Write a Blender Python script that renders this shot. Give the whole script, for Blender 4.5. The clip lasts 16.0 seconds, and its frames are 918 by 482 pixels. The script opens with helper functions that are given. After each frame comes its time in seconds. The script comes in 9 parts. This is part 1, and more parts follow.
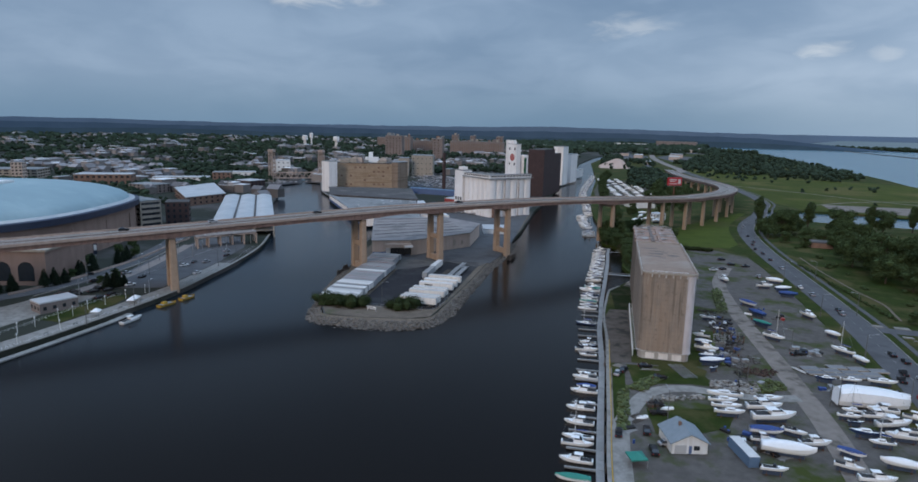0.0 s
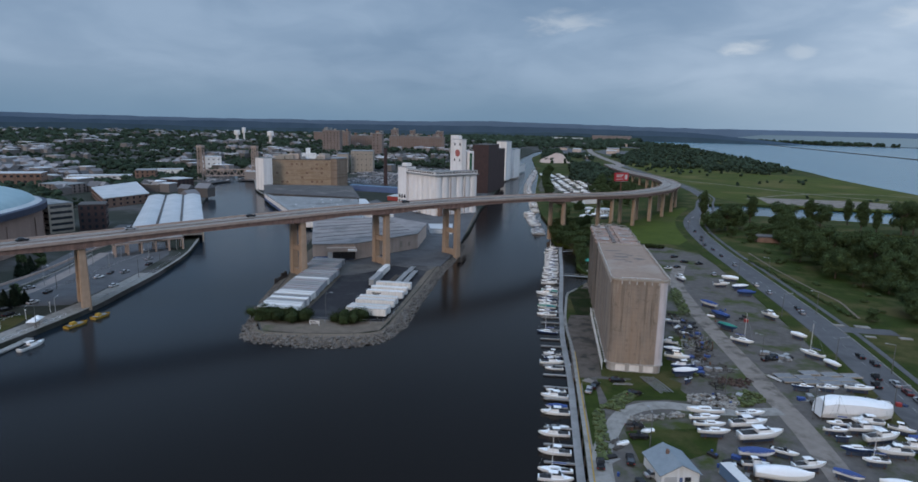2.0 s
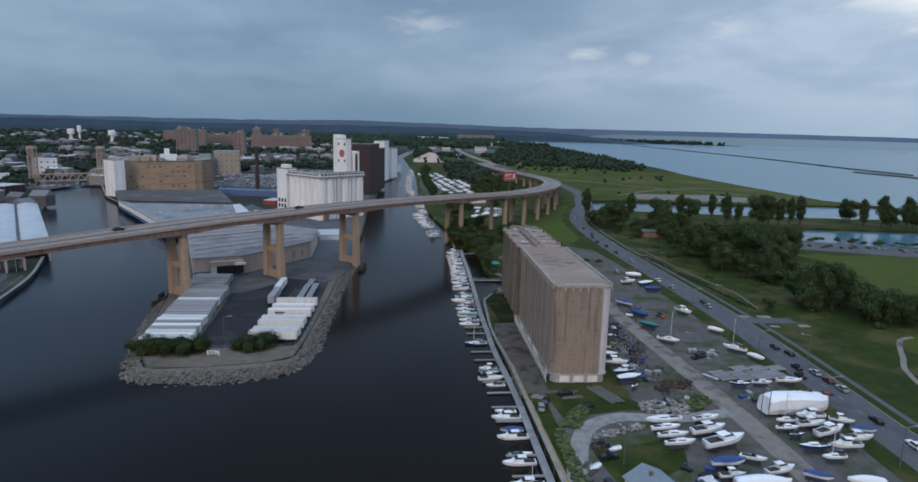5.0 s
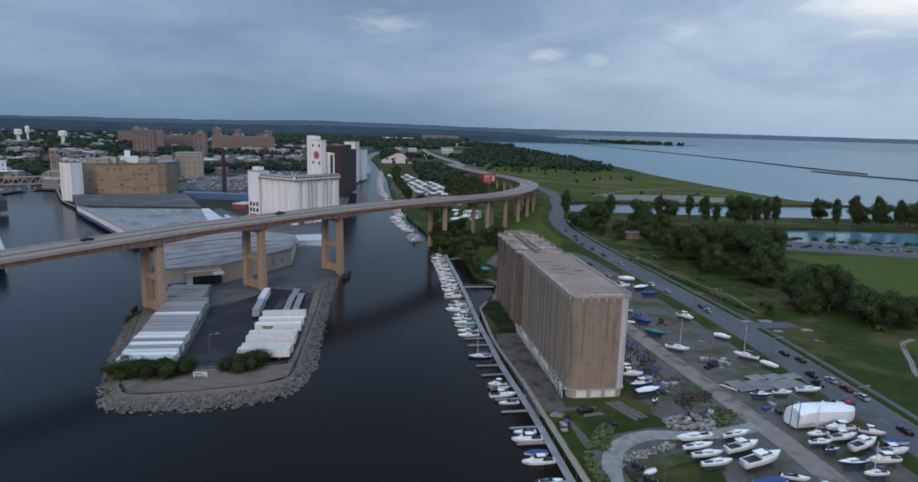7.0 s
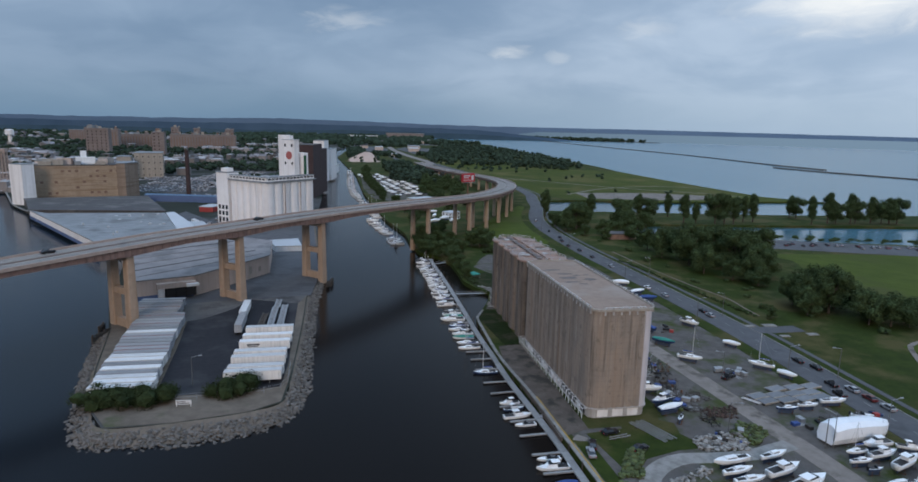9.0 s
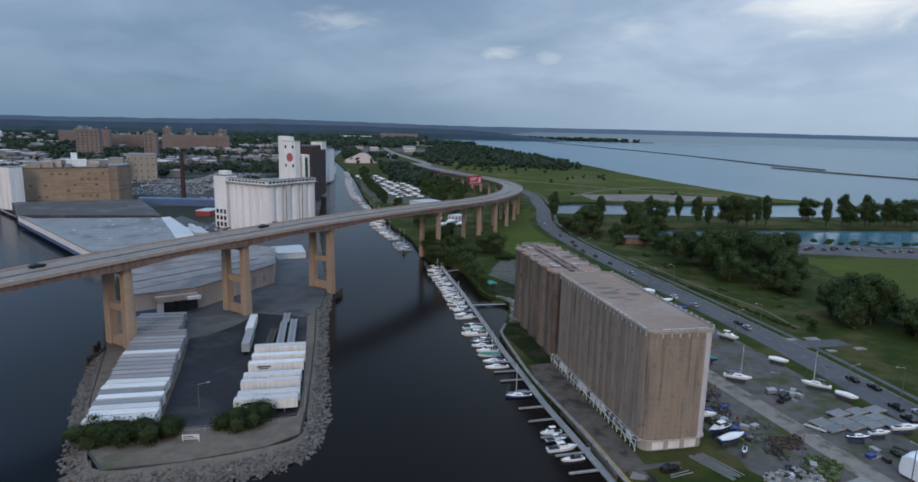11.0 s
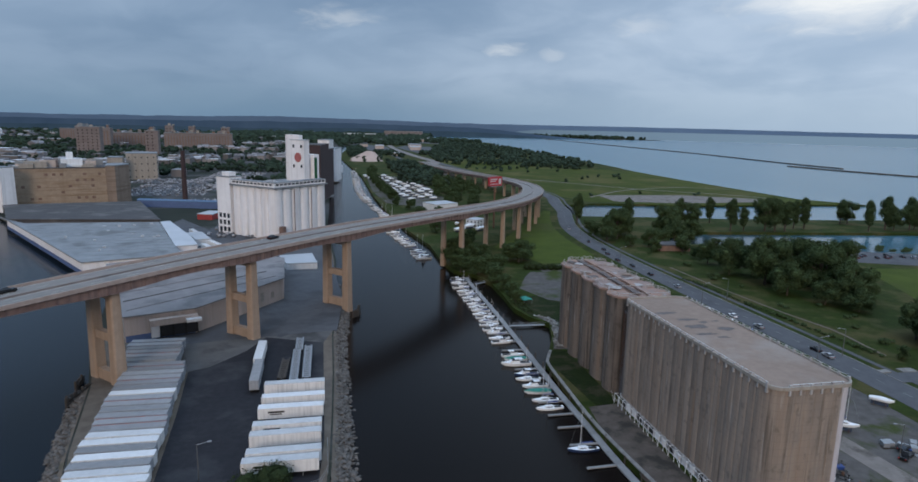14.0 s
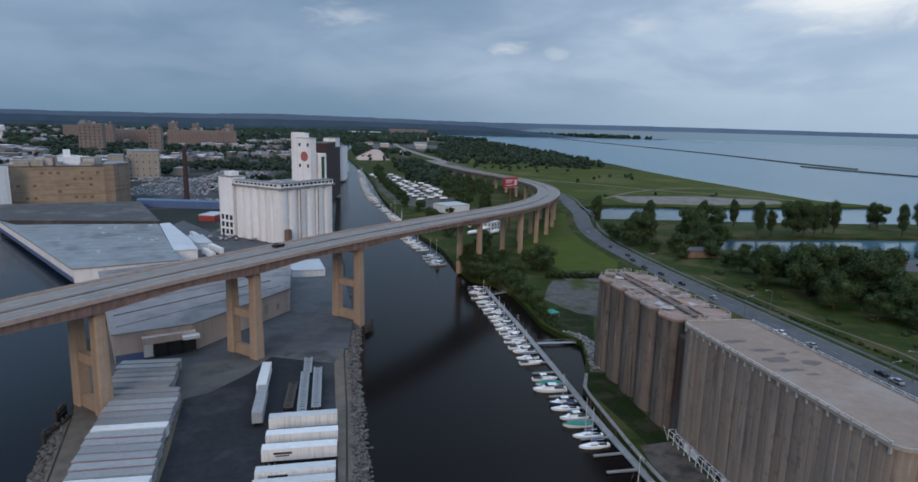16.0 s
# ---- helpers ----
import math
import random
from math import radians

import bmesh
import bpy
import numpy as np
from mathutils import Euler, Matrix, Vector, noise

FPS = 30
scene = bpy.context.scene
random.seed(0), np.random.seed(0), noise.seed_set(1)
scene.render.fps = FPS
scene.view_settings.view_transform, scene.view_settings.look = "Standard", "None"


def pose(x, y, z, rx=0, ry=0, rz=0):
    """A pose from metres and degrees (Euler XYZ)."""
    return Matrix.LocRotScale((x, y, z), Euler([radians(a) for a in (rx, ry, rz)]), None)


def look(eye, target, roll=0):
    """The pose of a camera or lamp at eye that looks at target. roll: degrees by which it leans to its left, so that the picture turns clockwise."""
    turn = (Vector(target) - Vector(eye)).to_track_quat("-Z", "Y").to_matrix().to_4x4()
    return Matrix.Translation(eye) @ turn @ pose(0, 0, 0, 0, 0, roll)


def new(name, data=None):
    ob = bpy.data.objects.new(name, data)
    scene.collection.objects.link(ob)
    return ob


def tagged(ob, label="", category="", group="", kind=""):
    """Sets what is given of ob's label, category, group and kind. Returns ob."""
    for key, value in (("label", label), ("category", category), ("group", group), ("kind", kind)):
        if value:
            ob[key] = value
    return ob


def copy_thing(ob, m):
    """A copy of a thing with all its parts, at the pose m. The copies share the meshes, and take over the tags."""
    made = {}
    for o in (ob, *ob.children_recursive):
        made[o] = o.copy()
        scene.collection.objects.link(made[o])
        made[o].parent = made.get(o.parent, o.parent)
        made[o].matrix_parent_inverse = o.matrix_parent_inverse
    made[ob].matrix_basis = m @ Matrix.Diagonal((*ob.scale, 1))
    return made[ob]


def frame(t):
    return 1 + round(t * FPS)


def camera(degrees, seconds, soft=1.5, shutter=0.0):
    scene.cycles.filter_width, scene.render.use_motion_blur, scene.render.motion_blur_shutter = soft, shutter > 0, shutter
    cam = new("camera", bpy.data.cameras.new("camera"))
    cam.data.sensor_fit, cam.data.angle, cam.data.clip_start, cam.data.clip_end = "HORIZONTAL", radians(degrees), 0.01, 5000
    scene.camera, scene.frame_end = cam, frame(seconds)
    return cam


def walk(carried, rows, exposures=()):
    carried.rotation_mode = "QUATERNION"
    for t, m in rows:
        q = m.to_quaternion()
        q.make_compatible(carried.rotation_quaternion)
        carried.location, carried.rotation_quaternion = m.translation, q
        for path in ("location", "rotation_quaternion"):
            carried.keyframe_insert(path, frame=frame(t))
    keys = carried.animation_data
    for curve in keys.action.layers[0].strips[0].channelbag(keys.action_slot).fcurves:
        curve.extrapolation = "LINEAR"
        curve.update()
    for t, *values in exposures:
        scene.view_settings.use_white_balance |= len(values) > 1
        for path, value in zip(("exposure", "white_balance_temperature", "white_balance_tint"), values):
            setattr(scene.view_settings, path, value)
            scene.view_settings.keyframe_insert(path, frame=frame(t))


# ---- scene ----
cam = camera(73.6, 16.0, soft=1.65)
PATH = [
    (0, (6.522, -15.582, 77.525), (6.337, -13.624, 77.166), 1.3),
    (0.5, (5.656, -9.97, 77.54), (5.508, -8.009, 77.176), 1.2),
    (1, (4.025, -5.022, 77.689), (3.903, -3.06, 77.321), 1.2),
    (1.5, (2.547, -0.015, 77.677), (2.472, 1.949, 77.307), 1.3),
    (2, (0.374, 4.63, 77.734), (0.384, 6.595, 77.362), 1.3),
    (2.5, (-2.168, 8.638, 77.442), (-2.089, 10.602, 77.07), 1.3),
    (3, (-5.106, 12.33, 77.373), (-4.965, 14.29, 77.001), 1.3),
    (3.5, (-8.388, 15.667, 77.136), (-8.217, 17.625, 76.766), 1.5),
    (4, (-11.472, 19.078, 77.101), (-11.246, 21.031, 76.732), 1.5),
    (4.5, (-14.729, 22.307, 77.179), (-14.404, 24.246, 76.812), 1.5),
    (5, (-17.779, 25.391, 77.007), (-17.34, 27.309, 76.643), 1.5),
    (5.2, (-19.087, 26.888, 76.801), (-18.612, 28.797, 76.439), 1.6),
    (7.5, (-30.121, 44.029, 77.319), (-29.55, 45.912, 76.958), 1.5),
    (8, (-32.305, 48.407, 77.395), (-31.699, 50.279, 77.034), 1.5),
    (8.5, (-34.368, 52.817, 77.315), (-33.72, 54.675, 76.956), 1.5),
    (9, (-35.783, 57.37, 77.747), (-35.118, 59.221, 77.382), 1.4),
    (11.5, (-41.472, 82.445, 77.822), (-40.781, 84.287, 77.459), 1.4),
    (12, (-41.944, 88.02, 77.81), (-41.251, 89.861, 77.447), 1.5),
    (12.5, (-41.879, 93.946, 78.054), (-41.189, 95.787, 77.688), 1.4),
    (13, (-41.556, 99.773, 77.769), (-40.87, 101.616, 77.403), 1.3),
    (13.5, (-41.47, 105.324, 77.615), (-40.787, 107.168, 77.248), 1.4),
    (14, (-41.171, 110.893, 77.772), (-40.492, 112.738, 77.4), 1.3),
    (14.5, (-40.957, 116.425, 77.704), (-40.282, 118.27, 77.331), 1.3),
    (15, (-40.877, 122.1, 77.527), (-40.205, 123.946, 77.152), 1.4),
    (15.5, (-40.517, 127.803, 77.524), (-39.849, 129.651, 77.146), 1.4),
    (16, (-40.466, 133.711, 77.288), (-39.798, 135.558, 76.911), 1.5),
]
walk(cam, [(t, look(eye, target, roll)) for t, eye, target, roll in PATH])

# ---- world, sun, exposure ----
SUN_AZ, SUN_EL = radians(205), radians(21)  # azimuth from +y towards +x


def build_world():
    w = bpy.data.worlds.new("overcast_evening_sky")
    scene.world = w
    w.use_nodes = True
    nt = w.node_tree
    nt.nodes.clear()
    N, L = nt.nodes.new, nt.links.new

    def math_node(op, a, b=None, clamp=False):
        n = N("ShaderNodeMath")
        n.operation, n.use_clamp = op, clamp
        for i, v in enumerate((a, b)):
            if v is None:
                continue
            if isinstance(v, (int, float)):
                n.inputs[i].default_value = v
            else:
                L(v, n.inputs[i])
        return n.outputs[0]

    def mix(fac, a, b):
        n = N("ShaderNodeMix")
        n.data_type = "RGBA"
        for sock, v in ((n.inputs[0], fac), (n.inputs[6], a), (n.inputs[7], b)):
            if isinstance(v, (tuple, int, float)):
                sock.default_value = v if not isinstance(v, tuple) else (*v, 1)
            else:
                L(v, sock)
        return n.outputs[2]

    def ramp(v, lo, hi):
        n = N("ShaderNodeMapRange")
        n.interpolation_type = "SMOOTHSTEP"
        L(v, n.inputs[0])
        n.inputs[1].default_value, n.inputs[2].default_value = lo, hi
        return n.outputs[0]

    tc = N("ShaderNodeTexCoord")
    sep = N("ShaderNodeSeparateXYZ")
    L(tc.outputs["Generated"], sep.inputs[0])
    x, y, z = sep.outputs
    zz = math_node("MAXIMUM", z, 0.0)
    # soft cloud masses, flattened towards the horizon
    vec = N("ShaderNodeMapping")
    L(tc.outputs["Generated"], vec.inputs[0])
    vec.inputs["Rotation"].default_value = (0, radians(5), 0)
    vec.inputs["Scale"].default_value = (1.0, 1.0, 2.9)

    def noise_at(scale, detail, rough, off, distort=0.0):
        mp = N("ShaderNodeMapping")
        L(vec.outputs[0], mp.inputs[0])
        mp.inputs["Location"].default_value = off
        n = N("ShaderNodeTexNoise")
        L(mp.outputs[0], n.inputs["Vector"])
        n.inputs["Scale"].default_value, n.inputs["Detail"].default_value = scale, detail
        n.inputs["Roughness"].default_value, n.inputs["Distortion"].default_value = rough, distort
        return n.outputs["Fac"]

    big = noise_at(1.9, 4, 0.45, (2.3, 0.7, 0.4), 0.35)
    small = noise_at(6.2, 6, 0.50, (5.1, 1.9, 0.2), 0.5)
    wisps = noise_at(17.0, 7, 0.55, (1.7, 8.2, 0), 0.8)
    sky = N("ShaderNodeTexSky")
    sky.sky_type, sky.sun_disc = "NISHITA", False
    sky.sun_elevation, sky.sun_rotation = SUN_EL, SUN_AZ
    clear = N("ShaderNodeVectorMath")
    clear.operation = "SCALE"
    L(sky.outputs[0], clear.inputs[0])
    clear.inputs["Scale"].default_value = 0.07
    # towards the lake and the evening sun the deck is thinner
    lit = ramp(math_node("ADD", math_node("MULTIPLY", x, 0.9), math_node("MULTIPLY", y, 0.10)), 0.22, 0.80)
    body = mix(lit, (0.174, 0.270, 0.416), (0.365, 0.485, 0.655))
    bright = mix(lit, (0.308, 0.420, 0.580), (0.680, 0.795, 0.950))
    shade = math_node("ADD", math_node("MULTIPLY", ramp(big, 0.38, 0.64), 0.56), math_node("MULTIPLY", ramp(small, 0.36, 0.66), 0.36))
    shade = math_node("ADD", shade, math_node("MULTIPLY", ramp(wisps, 0.3, 0.75), 0.05))
    cloud = mix(shade, body, bright)

    # thin bright openings in the deck: a wide one high over the lake and a few small ragged ones
    def opening(dx, dy, dz, wide, tall, ragged):
        d = Vector((dx, dy, dz)).normalized()
        side = Vector((d.y, -d.x, 0)).normalized()
        parts = []
        for axis, half in ((side, wide), (d.cross(side).normalized(), tall)):
            n = N("ShaderNodeVectorMath")
            n.operation = "DOT_PRODUCT"
            L(tc.outputs["Generated"], n.inputs[0])
            n.inputs[1].default_value = axis
            parts.append(math_node("POWER", math_node("DIVIDE", n.outputs["Value"], math.sin(radians(half))), 2.0))
        front = N("ShaderNodeVectorMath")
        front.operation = "DOT_PRODUCT"
        L(tc.outputs["Generated"], front.inputs[0])
        front.inputs[1].default_value = d
        r = math_node("SQRT", math_node("ADD", parts[0], parts[1]))
        r = math_node("ADD", r, math_node("MULTIPLY", math_node("SUBTRACT", wisps, 0.5), ragged))
        r = math_node("ADD", r, math_node("MULTIPLY", math_node("SUBTRACT", small, 0.5), ragged))
        return math_node("MULTIPLY", ramp(r, 1.05, -0.15), ramp(front.outputs["Value"], 0.5, 0.8))

    hole = math_node("MULTIPLY", opening(0.762, 0.628, 0.176, 9.5, 3.0, 1.0), 1.0)
    for dx, dy, dz, wide, tall, k in ((0.400, 0.909, 0.114, 1.5, 0.6, 0.75), (0.470, 0.876, 0.108, 0.9, 0.4, 0.35), (0.166, 0.974, 0.155, 2.8, 0.9, 0.5), (0.574, 0.806, 0.148, 2.5, 1.1, 0.4), (-0.293, 0.939, 0.190, 5, 1.2, 0.7)):
        hole = math_node("MAXIMUM", hole, math_node("MULTIPLY", opening(dx, dy, dz, wide * 1.2, tall * 1.2, 2.6), k * 0.55))
    cloud = mix(math_node("MULTIPLY", hole, 0.9), cloud, (1.02, 1.03, 1.02))
    # a clearer blue strip low over the land, and the pale haze over the lake
    low = ramp(z, 0.085, 0.005)
    lowcol = mix(lit, (0.146, 0.262, 0.400), (0.385, 0.515, 0.670))
    cloud = mix(math_node("MULTIPLY", low, 0.80), cloud, lowcol)
    cloud = mix(0.08, cloud, clear.outputs[0])
    # below the horizon the lake and the land go on, out of reach of the ground sheets
    cloud = mix(ramp(z, -0.0005, -0.004), cloud, mix(lit, (0.070, 0.110, 0.150), (0.185, 0.275, 0.375)))
    # overcast deck grows brighter towards the zenith
    up = N("ShaderNodeVectorMath")
    up.operation = "SCALE"
    L(cloud, up.inputs[0])
    L(math_node("ADD", 1.0, math_node("MULTIPLY", ramp(z, 0.55, 0.98), 3.1)), up.inputs["Scale"])
    bg = N("ShaderNodeBackground")
    L(up.outputs[0], bg.inputs[0])
    bg.inputs[1].default_value = 1.0
    out = N("ShaderNodeOutputWorld")
    L(bg.outputs[0], out.inputs[0])


build_world()
sun = new("sun", bpy.data.lights.new("sun", "SUN"))
sun.data.energy, sun.data.angle, sun.data.color = 1.2, radians(22), (1.0, 0.82, 0.67)
sun.matrix_world = look((math.sin(SUN_AZ) * 300, math.cos(SUN_AZ) * 300, 400), (math.sin(SUN_AZ) * 300 - math.sin(SUN_AZ) * math.cos(SUN_EL),
                        math.cos(SUN_AZ) * 300 - math.cos(SUN_AZ) * math.cos(SUN_EL), 400 - math.sin(SUN_EL)))


# ---- materials ----
def material(name, color, color2=None, scale=1.0, rough=0.85, metal=0.0, bump=0.0, bump_scale=8.0, streak=None, streak_scale=0.5, spot=None, spot_scale=0.1,
             spot_at=0.58, bands=None, vary=0.0, island=False, spec=0.4, detail=6.0):
    """A procedural surface: two-tone grain, optional vertical streaks, optional patches, optional piece-to-piece variation. Sizes in metres."""
    m = bpy.data.materials.new(name)
    m.use_nodes = True
    nt = m.node_tree
    N, L = nt.nodes.new, nt.links.new
    b = nt.nodes["Principled BSDF"]
    b.inputs["Roughness"].default_value, b.inputs["Metallic"].default_value = rough, metal
    b.inputs["Specular IOR Level"].default_value = spec
    geo = N("ShaderNodeNewGeometry")
    pos = geo.outputs["Position"]

    def noise_fac(sc, det=6.0, stretch=None, seed=0.0):
        mp = N("ShaderNodeMapping")
        L(pos, mp.inputs[0])
        mp.inputs["Location"].default_value = (seed, seed * 0.7, seed * 1.3)
        if stretch:
            mp.inputs["Scale"].default_value = stretch
        n = N("ShaderNodeTexNoise")
        L(mp.outputs[0], n.inputs["Vector"])
        n.inputs["Scale"].default_value, n.inputs["Detail"].default_value, n.inputs["Roughness"].default_value = sc, det, 0.62
        return n.outputs["Fac"]

    def mix(fac, a, c):
        n = N("ShaderNodeMix")
        n.data_type = "RGBA"
        for sock, v in ((n.inputs[0], fac), (n.inputs[6], a), (n.inputs[7], c)):
            if isinstance(v, tuple):
                sock.default_value = (*v, 1)
            elif isinstance(v, (int, float)):
                sock.default_value = v
            else:
                L(v, sock)
        return n.outputs[2]

    def rng(v, lo, hi, top=1.0):
        n = N("ShaderNodeMapRange")
        L(v, n.inputs[0])
        n.inputs[1].default_value, n.inputs[2].default_value, n.inputs[4].default_value = lo, hi, top
        return n.outputs[0]

    color2 = color2 or tuple(c * 0.72 for c in color)
    col = mix(rng(noise_fac(scale, detail), 0.32, 0.68), color, color2)
    col = mix(rng(noise_fac(scale * 0.13, 4.0, seed=3.0), 0.35, 0.7, 0.4), col, tuple(c * 0.8 for c in color2))
    if streak:
        col = mix(rng(noise_fac(streak_scale, 5.0, (1, 1, 0.045), 7.0), 0.45, 0.75, 0.85), col, streak)
    if bands:
        col = mix(rng(noise_fac(0.5, 4.0, (0.06, 0.06, 1), 17.0), 0.5, 0.68, 0.8), col, bands)
    if spot:
        col = mix(rng(noise_fac(spot_scale, 6.0, seed=11.0), spot_at - 0.06, spot_at + 0.07), col, spot)
    if vary:
        info = N("ShaderNodeObjectInfo")
        src = geo.outputs["Random Per Island"] if island else info.outputs["Random"]
        hsv = N("ShaderNodeHueSaturation")
        L(col, hsv.inputs["Color"])
        L(rng(src, 0.0, 1.0, 1.0), hsv.inputs["Value"])
        mr = hsv.inputs["Value"].links[0].from_node
        mr.inputs[3].default_value, mr.inputs[4].default_value = 1.0 - vary, 1.0 + vary
        col = hsv.outputs[0]
    L(col, b.inputs["Base Color"])
    if bump:
        bp = N("ShaderNodeBump")
        bp.inputs["Strength"].default_value, bp.inputs["Distance"].default_value = 0.6, bump
        L(noise_fac(bump_scale, 5.0, seed=5.0), bp.inputs["Height"])
        L(bp.outputs[0], b.inputs["Normal"])
    return m


def water_material():
    m = bpy.data.materials.new("river_water")
    m.use_nodes = True
    nt = m.node_tree
    N, L = nt.nodes.new, nt.links.new
    b = nt.nodes["Principled BSDF"]
    b.inputs["IOR"].default_value, b.inputs["Roughness"].default_value = 1.333, 0.11
    geo = N("ShaderNodeNewGeometry")
    n0 = N("ShaderNodeTexNoise")
    L(geo.outputs["Position"], n0.inputs["Vector"])
    n0.inputs["Scale"].default_value, n0.inputs["Detail"].default_value = 0.012, 4

    def mixed(fac, a, c):
        mx = N("ShaderNodeMix")
        mx.data_type = "RGBA"
        L(fac, mx.inputs[0])
        for sock, v in ((mx.inputs[6], a), (mx.inputs[7], c)):
            if isinstance(v, tuple):
                sock.default_value = (*v, 1)
            else:
                L(v, sock)
        return mx.outputs[2]

    river = mixed(n0.outputs["Fac"], (0.0062, 0.0046, 0.0040), (0.0088, 0.0066, 0.0058))
    lake = mixed(n0.outputs["Fac"], (0.056, 0.150, 0.196), (0.038, 0.118, 0.164))
    sp = N("ShaderNodeSeparateXYZ")
    L(geo.outputs["Position"], sp.inputs[0])
    mr = N("ShaderNodeMapRange")
    L(sp.outputs[0], mr.inputs[0])
    mr.inputs[1].default_value, mr.inputs[2].default_value = 200.0, 420.0
    # silty water at the confluence; bluer sky reflection painted into the west channel's colour
    west = N("ShaderNodeMapRange")
    L(sp.outputs[0], west.inputs[0])
    west.inputs[1].default_value, west.inputs[2].default_value = -35.0, -120.0
    north = N("ShaderNodeMapRange")
    L(sp.outputs[1], north.inputs[0])
    north.inputs[1].default_value, north.inputs[2].default_value = 110.0, 240.0
    both = N("ShaderNodeMath")
    both.operation = "MULTIPLY"
    L(west.outputs[0], both.inputs[0])
    L(north.outputs[0], both.inputs[1])
    river = mixed(both.outputs[0], river, (0.0110, 0.0185, 0.0260))
    L(mixed(mr.outputs[0], river, lake), b.inputs["Base Color"])
    choppy = N("ShaderNodeMapRange")
    L(sp.outputs[0], choppy.inputs[0])
    choppy.inputs[1].default_value, choppy.inputs[2].default_value = 200.0, 700.0
    choppy.inputs[3].default_value, choppy.inputs[4].default_value = 0.17, 0.26
    L(choppy.outputs[0], b.inputs["Roughness"])
    gloss = N("ShaderNodeMapRange")
    L(sp.outputs[0], gloss.inputs[0])
    gloss.inputs[1].default_value, gloss.inputs[2].default_value = 200.0, 420.0
    gloss.inputs[3].default_value, gloss.inputs[4].default_value = 0.19, 0.42
    L(gloss.outputs[0], b.inputs["Specular IOR Level"])
    prev = None
    for sc, strength, dist in ((0.6, 0.10, 0.16), (2.4, 0.10, 0.05), (0.05, 0.015, 0.4)):
        n = N("ShaderNodeTexNoise")
        L(geo.outputs["Position"], n.inputs["Vector"])
        n.inputs["Scale"].default_value, n.inputs["Detail"].default_value = sc, 4
        bp = N("ShaderNodeBump")
        bp.inputs["Strength"].default_value, bp.inputs["Distance"].default_value = strength, dist
        L(n.outputs["Fac"], bp.inputs["Height"])
        if prev:
            L(prev, bp.inputs["Normal"])
        prev = bp.outputs[0]
    L(prev, b.inputs["Normal"])
    return m


